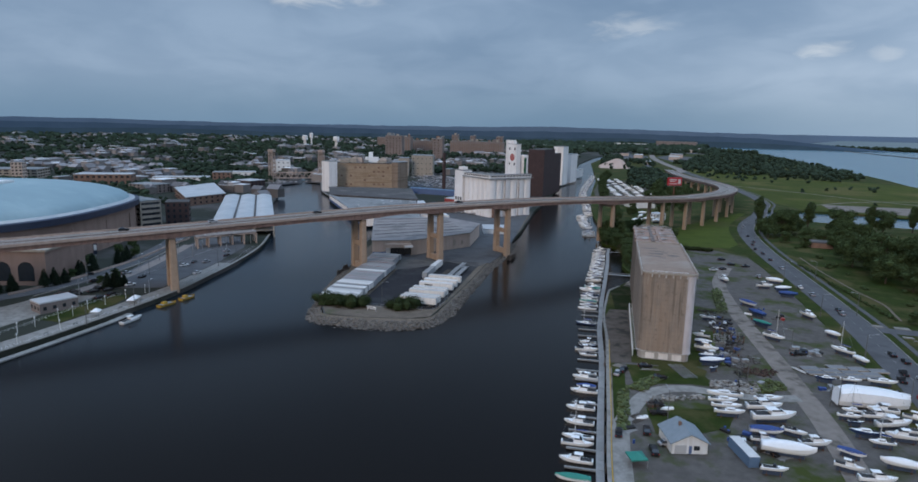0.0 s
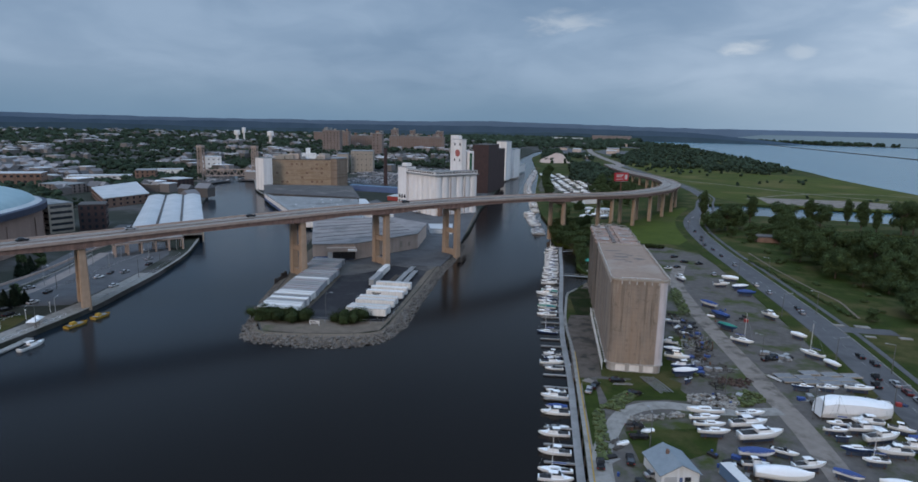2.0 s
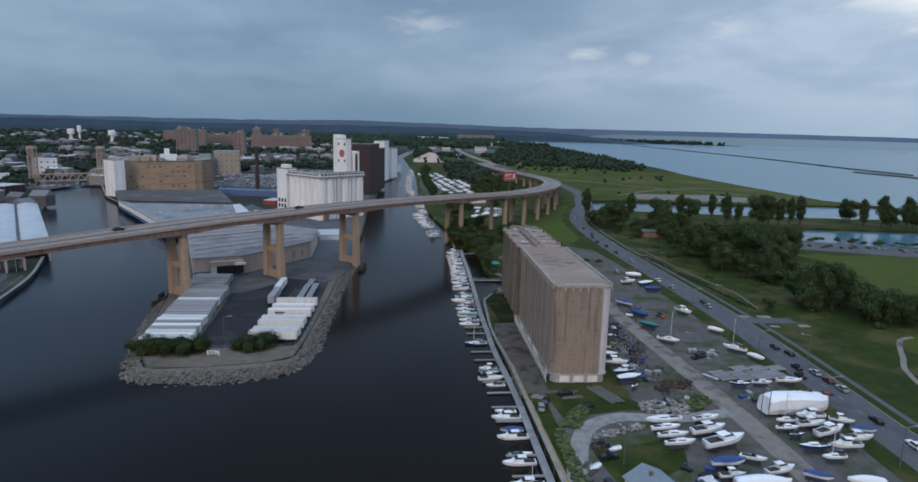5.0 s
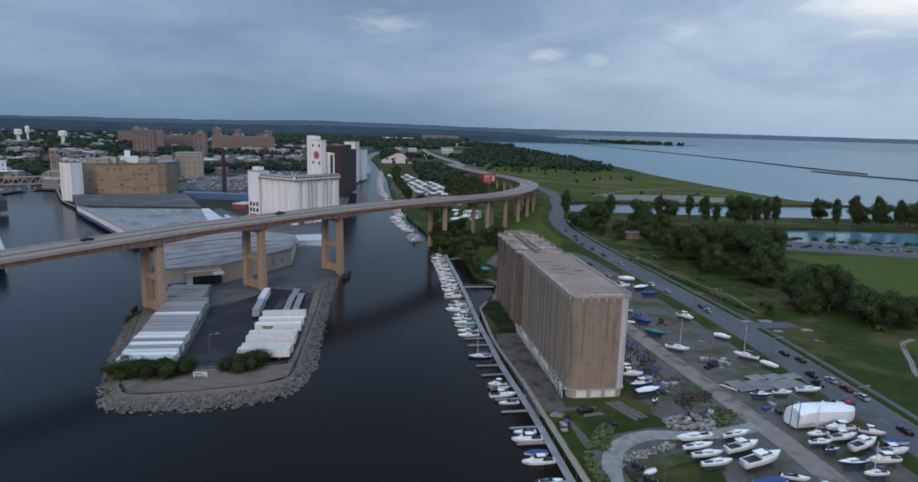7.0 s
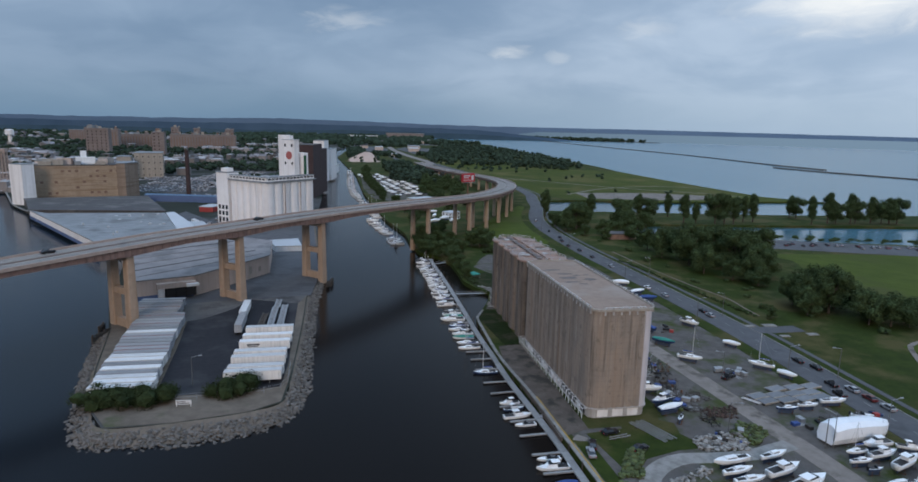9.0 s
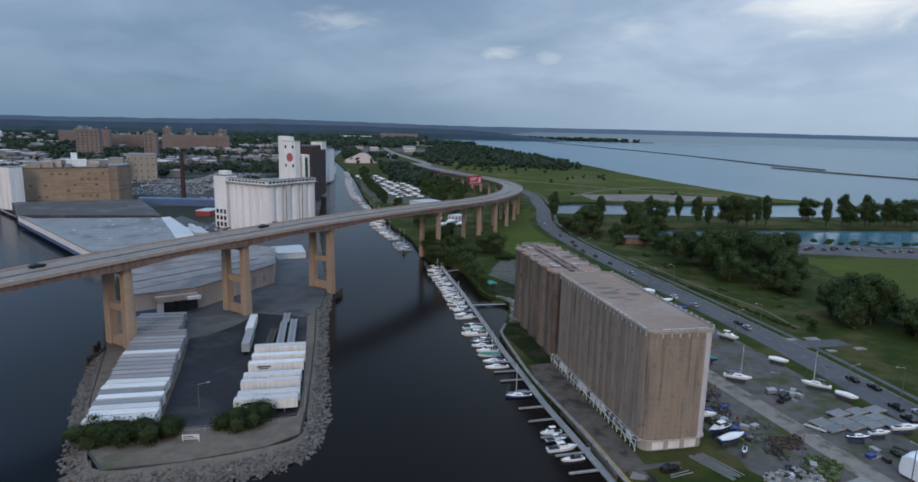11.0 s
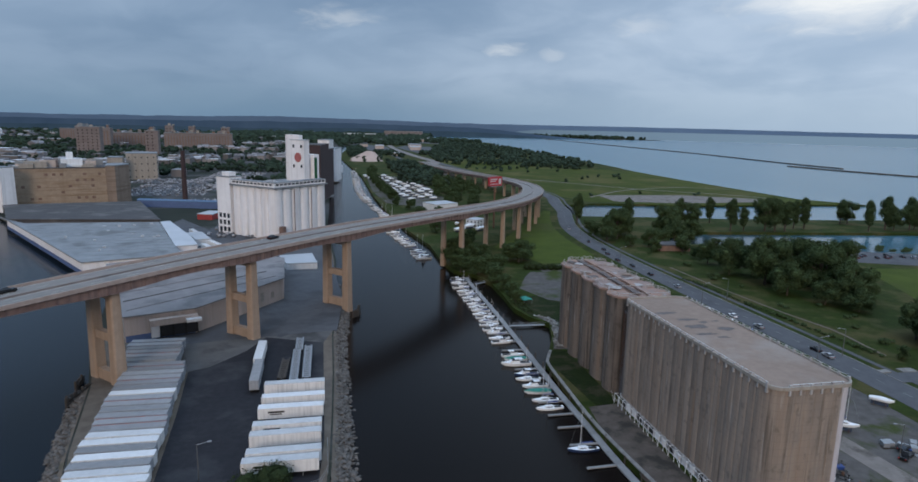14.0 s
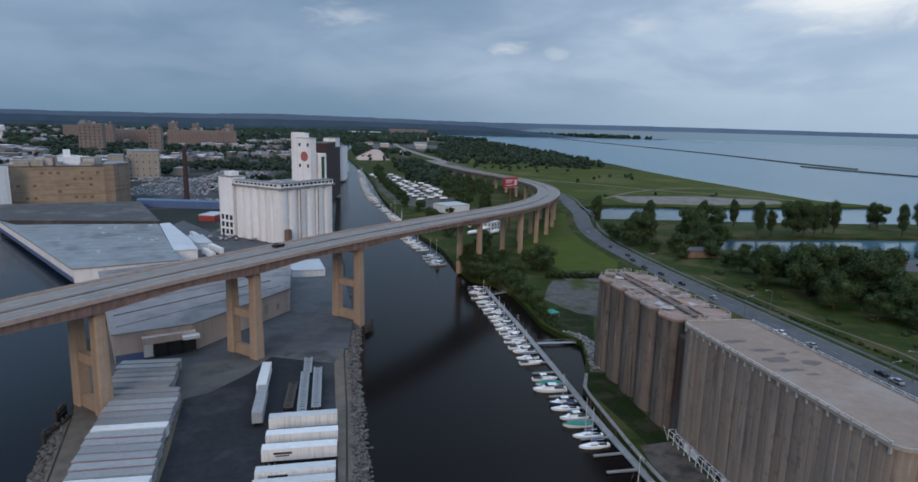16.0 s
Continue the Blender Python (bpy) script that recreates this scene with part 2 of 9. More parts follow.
def silo_material(name, base, warm, grey, stain, pale_strip=False, fade=0.75):
    """Weather-stained cast concrete: tint from bay to bay, rain runs from the top edge, brown rust washes, faint pour lines. Local metres."""
    m = bpy.data.materials.new(name)
    m.use_nodes = True
    nt = m.node_tree
    N, L = nt.nodes.new, nt.links.new
    b = nt.nodes["Principled BSDF"]
    b.inputs["Roughness"].default_value, b.inputs["Specular IOR Level"].default_value = 0.9, 0.25
    tc = N("ShaderNodeTexCoord")
    sp = N("ShaderNodeSeparateXYZ")
    L(tc.outputs["Object"], sp.inputs[0])

    def noise_fac(sc, det, stretch, seed):
        mp = N("ShaderNodeMapping")
        L(tc.outputs["Object"], mp.inputs[0])
        mp.inputs["Location"].default_value, mp.inputs["Scale"].default_value = (seed, seed * 1.7, seed * 0.6), stretch
        n = N("ShaderNodeTexNoise")
        L(mp.outputs[0], n.inputs["Vector"])
        n.inputs["Scale"].default_value, n.inputs["Detail"].default_value, n.inputs["Roughness"].default_value = sc, det, 0.6
        return n.outputs["Fac"]

    def mix(fac, a, c):
        n = N("ShaderNodeMix")
        n.data_type = "RGBA"
        for sock, v in ((n.inputs[0], fac), (n.inputs[6], a), (n.inputs[7], c)):
            if isinstance(v, tuple):
                sock.default_value = (*v, 1)
            elif isinstance(v, (int, float)):
                sock.default_value = v
            else:
                L(v, sock)
        return n.outputs[2]

    def rng(v, lo, hi, top=1.0, bottom=0.0):
        n = N("ShaderNodeMapRange")
        n.interpolation_type = "SMOOTHSTEP"
        L(v, n.inputs[0])
        for i, q in enumerate((lo, hi, bottom, top)):
            n.inputs[i + 1].default_value = q
        return n.outputs[0]

    def mul(a, c):
        n = N("ShaderNodeMath")
        n.operation = "MULTIPLY"
        for i, v in enumerate((a, c)):
            if isinstance(v, (int, float)):
                n.inputs[i].default_value = v
            else:
                L(v, n.inputs[i])
        return n.outputs[0]

    col = mix(rng(noise_fac(0.33, 3, (1, 1, 0.10), 2.0), 0.36, 0.64), base, warm)
    col = mix(rng(noise_fac(0.16, 4, (1, 1, 0.45), 9.0), 0.45, 0.68, 0.7), col, grey)
    if pale_strip:
        ids = []
        for axis, off, step in ((1, -2.6, 2.069), (0, 6.05, 2.017)):
            sh = N("ShaderNodeMath")
            sh.operation = "ADD"
            L(sp.outputs[axis], sh.inputs[0])
            sh.inputs[1].default_value = off
            fl = N("ShaderNodeMath")
            fl.operation = "FLOOR"
            L(mul(sh.outputs[0], 1.0 / step), fl.inputs[0])
            ids.append(fl.outputs[0])
        cmb = N("ShaderNodeCombineXYZ")
        L(ids[0], cmb.inputs[0])
        L(ids[1], cmb.inputs[1])
        wn = N("ShaderNodeTexWhiteNoise")
        wn.noise_dimensions = "2D"
        L(cmb.outputs[0], wn.inputs["Vector"])
        col = mix(rng(wn.outputs["Value"], 0.45, 1.0, 0.42), col, stain)
    # narrow dark runs, strongest under the roof edge
    runs = rng(noise_fac(0.85, 4, (1, 1, 0.022), 4.0), 0.50, 0.66)
    reach = rng(noise_fac(0.30, 3, (1, 1, 0.30), 14.0), 0.36, 0.62)
    col = mix(mul(mul(runs, reach), fade), col, stain)
    col = mix(mul(rng(noise_fac(0.42, 5, (1, 1, 0.05), 21.0), 0.55, 0.70), 0.55), col, (0.235, 0.155, 0.105))
    # pale lime bleeds
    col = mix(mul(rng(noise_fac(1.1, 3, (1, 1, 0.06), 31.0), 0.62, 0.70), 0.3), col, (0.48, 0.45, 0.42))
    # blotchy damp and spalled patches
    col = mix(rng(noise_fac(0.5, 6, (1, 1, 0.8), 40.0), 0.56, 0.70, 0.45), col, stain)
    # pour lines every 1.5 m
    wv = N("ShaderNodeMath")
    wv.operation = "PINGPONG"
    L(sp.outputs[2], wv.inputs[0])
    wv.inputs[1].default_value = 0.75
    col = mix(rng(wv.outputs[0], 0.10, 0.02, 0.16), col, stain)
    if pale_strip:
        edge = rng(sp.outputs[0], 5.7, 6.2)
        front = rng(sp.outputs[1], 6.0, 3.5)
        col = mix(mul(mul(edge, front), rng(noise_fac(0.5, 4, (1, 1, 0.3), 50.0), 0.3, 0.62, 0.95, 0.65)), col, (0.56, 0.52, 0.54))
    L(col, b.inputs["Base Color"])
    bp = N("ShaderNodeBump")
    bp.inputs["Strength"].default_value, bp.inputs["Distance"].default_value = 0.6, 0.06
    L(noise_fac(1.6, 5, (1, 1, 0.5), 60.0), bp.inputs["Height"])
    L(bp.outputs[0], b.inputs["Normal"])
    return m


M = {}
M["water"] = water_material()
M["concrete"] = material("weathered_concrete", (0.40, 0.36, 0.31), (0.31, 0.275, 0.235), 0.6, bump=0.03, bump_scale=3, streak=(0.24, 0.2, 0.165), streak_scale=0.5)
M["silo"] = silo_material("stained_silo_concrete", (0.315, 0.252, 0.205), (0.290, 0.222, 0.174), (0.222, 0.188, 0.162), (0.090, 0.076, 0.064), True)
M["bins"] = silo_material("dark_stained_bin_concrete", (0.188, 0.150, 0.123), (0.148, 0.117, 0.095), (0.102, 0.083, 0.070), (0.044, 0.037, 0.032), False, 0.9)
M["silo_roof"] = material("pinkish_silo_roof_gravel", (0.325, 0.240, 0.190), (0.262, 0.192, 0.152), 0.5, spot=(0.325, 0.268, 0.230), spot_scale=0.05, spot_at=0.6, bump=0.02, spec=0.1)
M["bin_roof"] = material("rusty_pink_broken_roof", (0.36, 0.265, 0.23), (0.235, 0.165, 0.14), 0.45, spot=(0.33, 0.20, 0.145), spot_scale=0.14, spot_at=0.54, bump=0.05, bump_scale=2)
M["rust"] = material("rusty_steel", (0.17, 0.085, 0.05), (0.11, 0.06, 0.04), 0.8, rough=0.85)
M["smudge"] = material("tarry_roof_patch", (0.10, 0.085, 0.08), (0.16, 0.13, 0.12), 0.7)
M["whitewash"] = material("dirty_whitewash", (0.50, 0.48, 0.47), (0.36, 0.34, 0.33), 0.5, streak=(0.26, 0.23, 0.21), streak_scale=0.9)
M["pier"] = material("tan_pier_concrete", (0.42, 0.305, 0.225), (0.33, 0.24, 0.175), 0.5, streak=(0.27, 0.19, 0.13), streak_scale=0.5, bump=0.03, bump_scale=2)
M["deck"] = material("worn_bridge_deck", (0.285, 0.243, 0.222), (0.212, 0.182, 0.168), 0.25, spec=0.2, spot=(0.16, 0.15, 0.15), spot_scale=0.07)
M["parapet"] = material("pale_parapet_concrete", (0.43, 0.335, 0.29), (0.32, 0.25, 0.215), 0.5)
M["lane_paint"] = material("worn_pale_lane_paint", (0.62, 0.62, 0.56), (0.42, 0.42, 0.38), 0.5)
M["wheel_track"] = material("sheen_tinted_deck_concrete", (0.275, 0.268, 0.235), (0.215, 0.200, 0.182), 0.15, rough=0.8, spec=0.2, spot=(0.255, 0.222, 0.205), spot_scale=0.03, spot_at=0.5)
M["steel_red"] = material("faded_red_girder_paint", (0.27, 0.175, 0.145), (0.185, 0.118, 0.10), 0.5, rough=0.7, streak=(0.10, 0.07, 0.066), streak_scale=0.6)
M["white_conc"] = material("whitewashed_silo_concrete", (0.88, 0.85, 0.84), (0.80, 0.77, 0.76), 0.3, streak=(0.58, 0.545, 0.53), streak_scale=0.32, bump=0.03)
M["white_paint"] = material("white_painted_metal", (0.76, 0.77, 0.78), (0.68, 0.69, 0.70), 0.8, rough=0.5, streak=(0.55, 0.54, 0.52), streak_scale=1.2)
M["roof_grey"] = material("grey_membrane_roof", (0.275, 0.285, 0.292), (0.195, 0.205, 0.212), 0.14, spot=(0.15, 0.155, 0.157), spot_scale=0.07, spot_at=0.585)
M["roof_worn"] = material("worn_pinkish_grey_roof", (0.290, 0.262, 0.255), (0.205, 0.186, 0.182), 0.14, spot=(0.145, 0.135, 0.134), spot_scale=0.07, spot_at=0.565)
M["roof_dark"] = material("dark_tar_roof", (0.085, 0.080, 0.080), (0.06, 0.056, 0.056), 0.2, spot=(0.13, 0.12, 0.115), spot_scale=0.06)
M["tan_brick"] = material("tan_brick_wall", (0.40, 0.305, 0.220), (0.30, 0.225, 0.160), 0.25, bands=(0.235, 0.155, 0.095), streak=(0.26, 0.19, 0.13), streak_scale=0.12, bump=0.02)
M["brick_brown"] = material("brown_brick_wall", (0.24, 0.15, 0.115), (0.18, 0.11, 0.085), 0.3, streak=(0.12, 0.08, 0.065))
M["brick_dark"] = material("dark_red_brick_wall", (0.066, 0.040, 0.040), (0.046, 0.030, 0.031), 0.3)
M["brick_tawny"] = material("tawny_brick_wall", (0.335, 0.250, 0.190), (0.255, 0.188, 0.142), 0.2, bands=(0.17, 0.115, 0.082), streak=(0.19, 0.14, 0.105), streak_scale=0.2)
M["pink_brick"] = material("pinkish_tan_brick", (0.245, 0.202, 0.187), (0.18, 0.148, 0.138), 0.12, bands=(0.15, 0.11, 0.10))
M["cream_wall"] = material("cream_block_wall", (0.56, 0.455, 0.40), (0.49, 0.395, 0.345), 0.25, streak=(0.36, 0.30, 0.25), streak_scale=0.4)
M["blue_band"] = material("blue_painted_base", (0.10, 0.15, 0.29), (0.08, 0.12, 0.23), 0.4)
M["asphalt"] = material("dark_asphalt", (0.034, 0.033, 0.037), (0.025, 0.0245, 0.028), 0.6, spot=(0.05, 0.049, 0.051), spot_scale=0.06, bump=0.01, spec=0.12)
M["road"] = material("grey_road_asphalt", (0.112, 0.112, 0.118), (0.086, 0.086, 0.092), 0.3, spot=(0.068, 0.068, 0.072), spot_scale=0.08, spec=0.2)
M["gravel"] = material("grey_brown_yard_gravel", (0.140, 0.126, 0.116), (0.090, 0.081, 0.075), 0.35, spot=(0.050, 0.062, 0.018), spot_scale=0.06, spot_at=0.55, bump=0.05, bump_scale=2, spec=0.06)
M["dirt_track"] = material("pale_packed_dirt", (0.265, 0.230, 0.203), (0.195, 0.168, 0.150), 0.4, spot=(0.11, 0.095, 0.082), spot_scale=0.16, spot_at=0.57, bump=0.04, bump_scale=1.5, spec=0.06)
M["grass"] = material("rough_green_grass", (0.040, 0.056, 0.012), (0.024, 0.036, 0.009), 0.25, spot=(0.074, 0.066, 0.026), spot_scale=0.05, spot_at=0.535, bump=0.12, bump_scale=1.2, spec=0.06)
M["scrub"] = material("dark_waterside_scrub", (0.024, 0.033, 0.010), (0.015, 0.022, 0.008), 0.4, spot=(0.046, 0.042, 0.024), spot_scale=0.12, spot_at=0.55, bump=0.2, bump_scale=1.5, spec=0.05)
M["lawn"] = material("mown_green_lawn", (0.074, 0.096, 0.018), (0.053, 0.072, 0.014), 0.08, spot=(0.062, 0.070, 0.022), spot_scale=0.02, bump=0.05, spec=0.06)
M["meadow"] = material("dry_yellow_green_meadow", (0.074, 0.086, 0.016), (0.042, 0.056, 0.011), 0.03, spot=(0.105, 0.092, 0.032), spot_scale=0.014, bump=0.1, spec=0.06)
M["city_ground"] = material("mixed_city_ground", (0.048, 0.050, 0.042), (0.028, 0.033, 0.025), 0.01, spot=(0.10, 0.094, 0.094), spot_scale=0.012, spot_at=0.56, spec=0.06)
M["stone"] = material("grey_rip_rap_stone", (0.150, 0.132, 0.117), (0.090, 0.080, 0.071), 0.5, vary=0.3, island=True, bump=0.06)
M["packed"] = material("brown_packed_earth", (0.185, 0.150, 0.120), (0.126, 0.102, 0.082), 0.3, spot=(0.085, 0.088, 0.05), spot_scale=0.08, spot_at=0.66, spec=0.06)
M["quay"] = material("grey_quay_concrete", (0.30, 0.285, 0.265), (0.225, 0.21, 0.195), 0.4, streak=(0.13, 0.12, 0.105))
M["apron"] = material("stained_brown_quay_concrete", (0.150, 0.122, 0.102), (0.098, 0.080, 0.068), 0.35, spot=(0.052, 0.047, 0.040), spot_scale=0.16, spot_at=0.56, bump=0.03, bump_scale=1.5, spec=0.06)
# distance haze is painted into the base colour of the hills
M["hill"] = material("haze_tinted_wooded_hills", (0.125, 0.180, 0.255), (0.105, 0.155, 0.225), 0.004, rough=1.0, spec=0.0)
M["dark"] = material("dark_opening", (0.02, 0.02, 0.022), (0.014, 0.014, 0.016), 1.0, rough=0.5)


# ---- mesh helpers ----
def finish(name, bm, mat, smooth=False):
    me = bpy.data.meshes.new(name)
    bm.to_mesh(me)
    bm.free()
    for mm in (mat if isinstance(mat, (list, tuple)) else [mat]):
        me.materials.append(mm)
    if smooth:
        me.shade_smooth()
    return me


def part(name, bm, mat, parent=None, label="", smooth=False):
    """Links a bmesh as one mesh object under a thing or a part."""
    ob = new(name, finish(name, bm, mat, smooth))
    if parent:
        ob.parent = parent
    return tagged(ob, label)


def thing(name, m, label, category, group="", kind=""):
    """An empty at a thing's base, to which its parts are parented."""
    ob = new(name)
    ob.matrix_basis = m
    return tagged(ob, label, category, group, kind)


def box(bm, x0, x1, y0, y1, z0, z1, m=None):
    vs = [bm.verts.new((x, y, z)) for z in (z0, z1) for y in (y0, y1) for x in (x0, x1)]
    fs = []
    for f in ((0, 2, 3, 1), (4, 5, 7, 6), (0, 1, 5, 4), (2, 6, 7, 3), (0, 4, 6, 2), (1, 3, 7, 5)):
        fs.append(bm.faces.new([vs[i] for i in f]))
    if m is not None:
        bmesh.ops.transform(bm, matrix=m, verts=vs)
    return vs, fs


def prism(bm, pts, z0, z1):
    """A closed upright prism over a plan polygon, concave ones too."""
    n = len(pts)
    area = sum(pts[i][0] * pts[(i + 1) % n][1] - pts[(i + 1) % n][0] * pts[i][1] for i in range(n))
    if area < 0:
        pts = pts[::-1]
    lo = [bm.verts.new((p[0], p[1], z0)) for p in pts]
    hi = [bm.verts.new((p[0], p[1], z1)) for p in pts]
    bm.faces.new(lo[::-1])
    bm.faces.new(hi)
    for i in range(n):
        j = (i + 1) % n
        bm.faces.new((lo[i], lo[j], hi[j], hi[i]))


def cyl(bm, x, y, z0, z1, r0, r1=None, n=12, caps=True):
    r1 = r0 if r1 is None else r1
    lo = [bm.verts.new((x + r0 * math.cos(2 * math.pi * i / n), y + r0 * math.sin(2 * math.pi * i / n), z0)) for i in range(n)]
    hi = [bm.verts.new((x + r1 * math.cos(2 * math.pi * i / n), y + r1 * math.sin(2 * math.pi * i / n), z1)) for i in range(n)]
    for i in range(n):
        j = (i + 1) % n
        bm.faces.new((lo[i], lo[j], hi[j], hi[i]))
    if caps:
        bm.faces.new(lo[::-1])
        bm.faces.new(hi)


def rod(bm, a, b, r=0.1, n=6):
    """A thin round bar from a to b."""
    a, b = Vector(a), Vector(b)
    w = (b - a).normalized()
    u = w.orthogonal().normalized()
    v = w.cross(u)
    ra = [bm.verts.new(a + r * (math.cos(2 * math.pi * i / n) * u + math.sin(2 * math.pi * i / n) * v)) for i in range(n)]
    rb = [bm.verts.new(b + r * (math.cos(2 * math.pi * i / n) * u + math.sin(2 * math.pi * i / n) * v)) for i in range(n)]
    for i in range(n):
        j = (i + 1) % n
        bm.faces.new((ra[i], ra[j], rb[j], rb[i]))
    bm.faces.new(ra[::-1])
    bm.faces.new(rb)


def slab(name, pts, z0, z1, mat, label, category="ground"):
    bm = bmesh.new()
    prism(bm, pts, z0, z1)
    bm.normal_update()
    bmesh.ops.triangulate(bm, faces=[f for f in bm.faces if len(f.verts) > 4])
    return tagged(part(name, bm, mat), label, category, kind="structure")


def smooth_line(ctrl, step):
    """Catmull-Rom through control points of any dimension, resampled at about even steps."""
    p = [np.array(c, float) for c in ctrl]
    p = [2 * p[0] - p[1]] + p + [2 * p[-1] - p[-2]]
    out = []
    for i in range(1, len(p) - 2):
        n = max(1, int(np.linalg.norm((p[i + 1] - p[i])[:2]) / step))
        for k in range(n):
            t = k / n
            out.append(0.5 * (2 * p[i] + (p[i + 1] - p[i - 1]) * t + (2 * p[i - 1] - 5 * p[i] + 4 * p[i + 1] - p[i + 2]) * t ** 2
                              + (3 * p[i] - p[i - 1] - 3 * p[i + 1] + p[i + 2]) * t ** 3))
    out.append(p[-2])
    return out


def strip(bm, line, left, right, z0=None, z1=None, zoff=0.0):
    """A closed band swept along a line of (x, y[, z]) points between two side offsets (left positive)."""
    n = len(line)
    rows = []
    for i, p in enumerate(line):
        a, b = line[max(0, i - 1)], line[min(n - 1, i + 1)]
        d = np.array((b[0] - a[0], b[1] - a[1]))
        d = d / np.linalg.norm(d)
        nl = np.array((-d[1], d[0]))
        base = p[2] + zoff if len(p) > 2 else 0.0
        l0 = left(i) if callable(left) else left
        r0 = right(i) if callable(right) else right
        za = base + (z0(i) if callable(z0) else z0)
        zb = base + (z1(i) if callable(z1) else z1)
        pl, pr = p[:2] + nl * l0, p[:2] + nl * r0
        rows.append([bm.verts.new((*pl, za)), bm.verts.new((*pr, za)), bm.verts.new((*pr, zb)), bm.verts.new((*pl, zb))])
    for a, b in zip(rows, rows[1:]):
        for k in range(4):
            m = (k + 1) % 4
            bm.faces.new((a[k], a[m], b[m], b[k]))
    bm.faces.new(rows[0][::-1])
    bm.faces.new(rows[-1])
    return rows


# ---- water, land, hills ----
LAND_Z = 2.0
bm = bmesh.new()
ring = [bm.verts.new((4900 * math.cos(2 * math.pi * i / 64), 4900 * math.sin(2 * math.pi * i / 64), 0)) for i in range(64)]
bm.faces.new(ring)
tagged(part("water", bm, M["water"]), "dark grey-blue river and lake water with fine ripples", "water", kind="structure")

WEST_QUAY = [(-178, 60), (-166, 140), (-160, 164), (-156, 180), (-151, 207), (-147.5, 232), (-146, 250), (-146.5, 268), (-147.5, 301), (-153, 348), (-165, 394),
             (-196, 460), (-229, 550), (-252, 625), (-285, 690), (-328, 785), (-395, 900)]
MILL_WEST = [(-330, 915), (-264, 808), (-240, 738), (-222, 686), (-198, 638), (-166, 582), (-135, 513), (-112, 467), (-97, 430), (-88, 330), (-82.7, 300), (-80, 262), (-77.5, 245), (-75, 230)]
MILL_TIP = [(-70.5, 219.5), (-54, 217.5), (-36, 218.5), (-27, 222.5)]
MILL_EAST = [(-23.5, 238), (-19.5, 262), (-15, 290), (-10, 325), (-5, 350), (2, 400), (10, 447), (22, 565), (43, 700), (74, 918), (119, 1239), (155, 1519), (225, 1850), (300, 2120), (420, 2420)]
slab("ground_mainland", [(-4800, -800), (-230, -800), (-200, -100)] + WEST_QUAY + MILL_WEST + MILL_TIP + MILL_EAST + [(520, 2500), (700, 3400), (1500, 4500), (0, 4800), (-4800, 3000)],
     -4, LAND_Z, M["city_ground"], "built-up city ground with streets, lots and trees")
EAST_QUAY = [(22, -600), (24.5, 60), (28.7, 110), (33.5, 147), (37.5, 178), (41, 205), (43.8, 236), (48.5, 262), (52.5, 280), (58.2, 288.5), (66, 301), (72.5, 315), (68.8, 325), (67.8, 338), (71.5, 357), (75, 380), (73, 398), (66, 409), (67, 433),
             (74, 478), (75, 538), (80, 604), (94, 735), (132, 1000), (148, 1169), (182, 1521), (255, 1850), (330, 2120), (440, 2400)]
COAST = [(700, 3380), (950, 3100), (1040, 2656), (930, 2421), (800, 1712), (720, 1350), (682, 1190), (640, 1050), (610, 900), (585, 737), (571, 645), (603, 583)]
SLIPS = [(593, 589), (519, 602), (395, 622), (300, 648), (255, 640), (238, 572), (324, 545), (372, 527), (464, 501), (560, 480), (740, 445), (745, 362), (600, 396), (439, 440), (364, 459), (291, 478),
         (245, 470), (236, 445), (270, 430), (306, 416), (347, 386), (430, 350), (700, 300), (900, -600)]
slab("ground_harbor", EAST_QUAY + [(520, 2500)] + COAST + SLIPS, -4, LAND_Z, M["grass"], "rough grassy lake-front land of the outer harbour")


# nearer ridges carry less painted haze, so they are darker and less blue
M["hill_mid"] = material("haze_tinted_wooded_rise", (0.074, 0.114, 0.165), (0.054, 0.088, 0.132), 0.006, rough=1.0, spec=0.0)
M["hill_near"] = material("haze_tinted_wooded_plain", (0.056, 0.088, 0.116), (0.038, 0.064, 0.086), 0.008, rough=1.0, spec=0.0)


def ridge(r, base, rough, bump_at, mat, seed, label, reach):
    bm = bmesh.new()
    n = 300
    prev = None
    for i in range(n + 1):
        deg = -75 + 150 * i / n
        a = radians(deg)
        x, y = r * math.sin(a), r * math.cos(a)
        lake = max(0.0, min(1.0, (deg - 18) / 14))
        lake = lake * lake * (3 - 2 * lake)
        h = base + rough * (noise.noise((i * 0.05, seed, 0)) + 0.5 * noise.noise((i * 0.27, seed + 3, 0)) + 0.3 * noise.noise((i * 0.9, seed + 5, 0))) + bump_at * math.exp(-((deg - 3) / 9) ** 2)
        if reach:
            h = h * (1 - lake) + lake * (76 + 15 * max(0, 1 - abs(deg - 34) / 34) + 2 * noise.noise((i * 0.2, 8.0, 0)))
            lo = -2 + 58 * min(1.0, lake * 1.6)
        else:
            h = h * (1 - lake) - 3 * lake
            lo = -4
        row = [bm.verts.new((x, y, lo)), bm.verts.new((x * 1.004, y * 1.004, h))]
        if prev:
            bm.faces.new((prev[0], row[0], row[1], prev[1]))
        prev = row
    tagged(part("backdrop_hills", bm, mat), label, "hills", kind="structure")


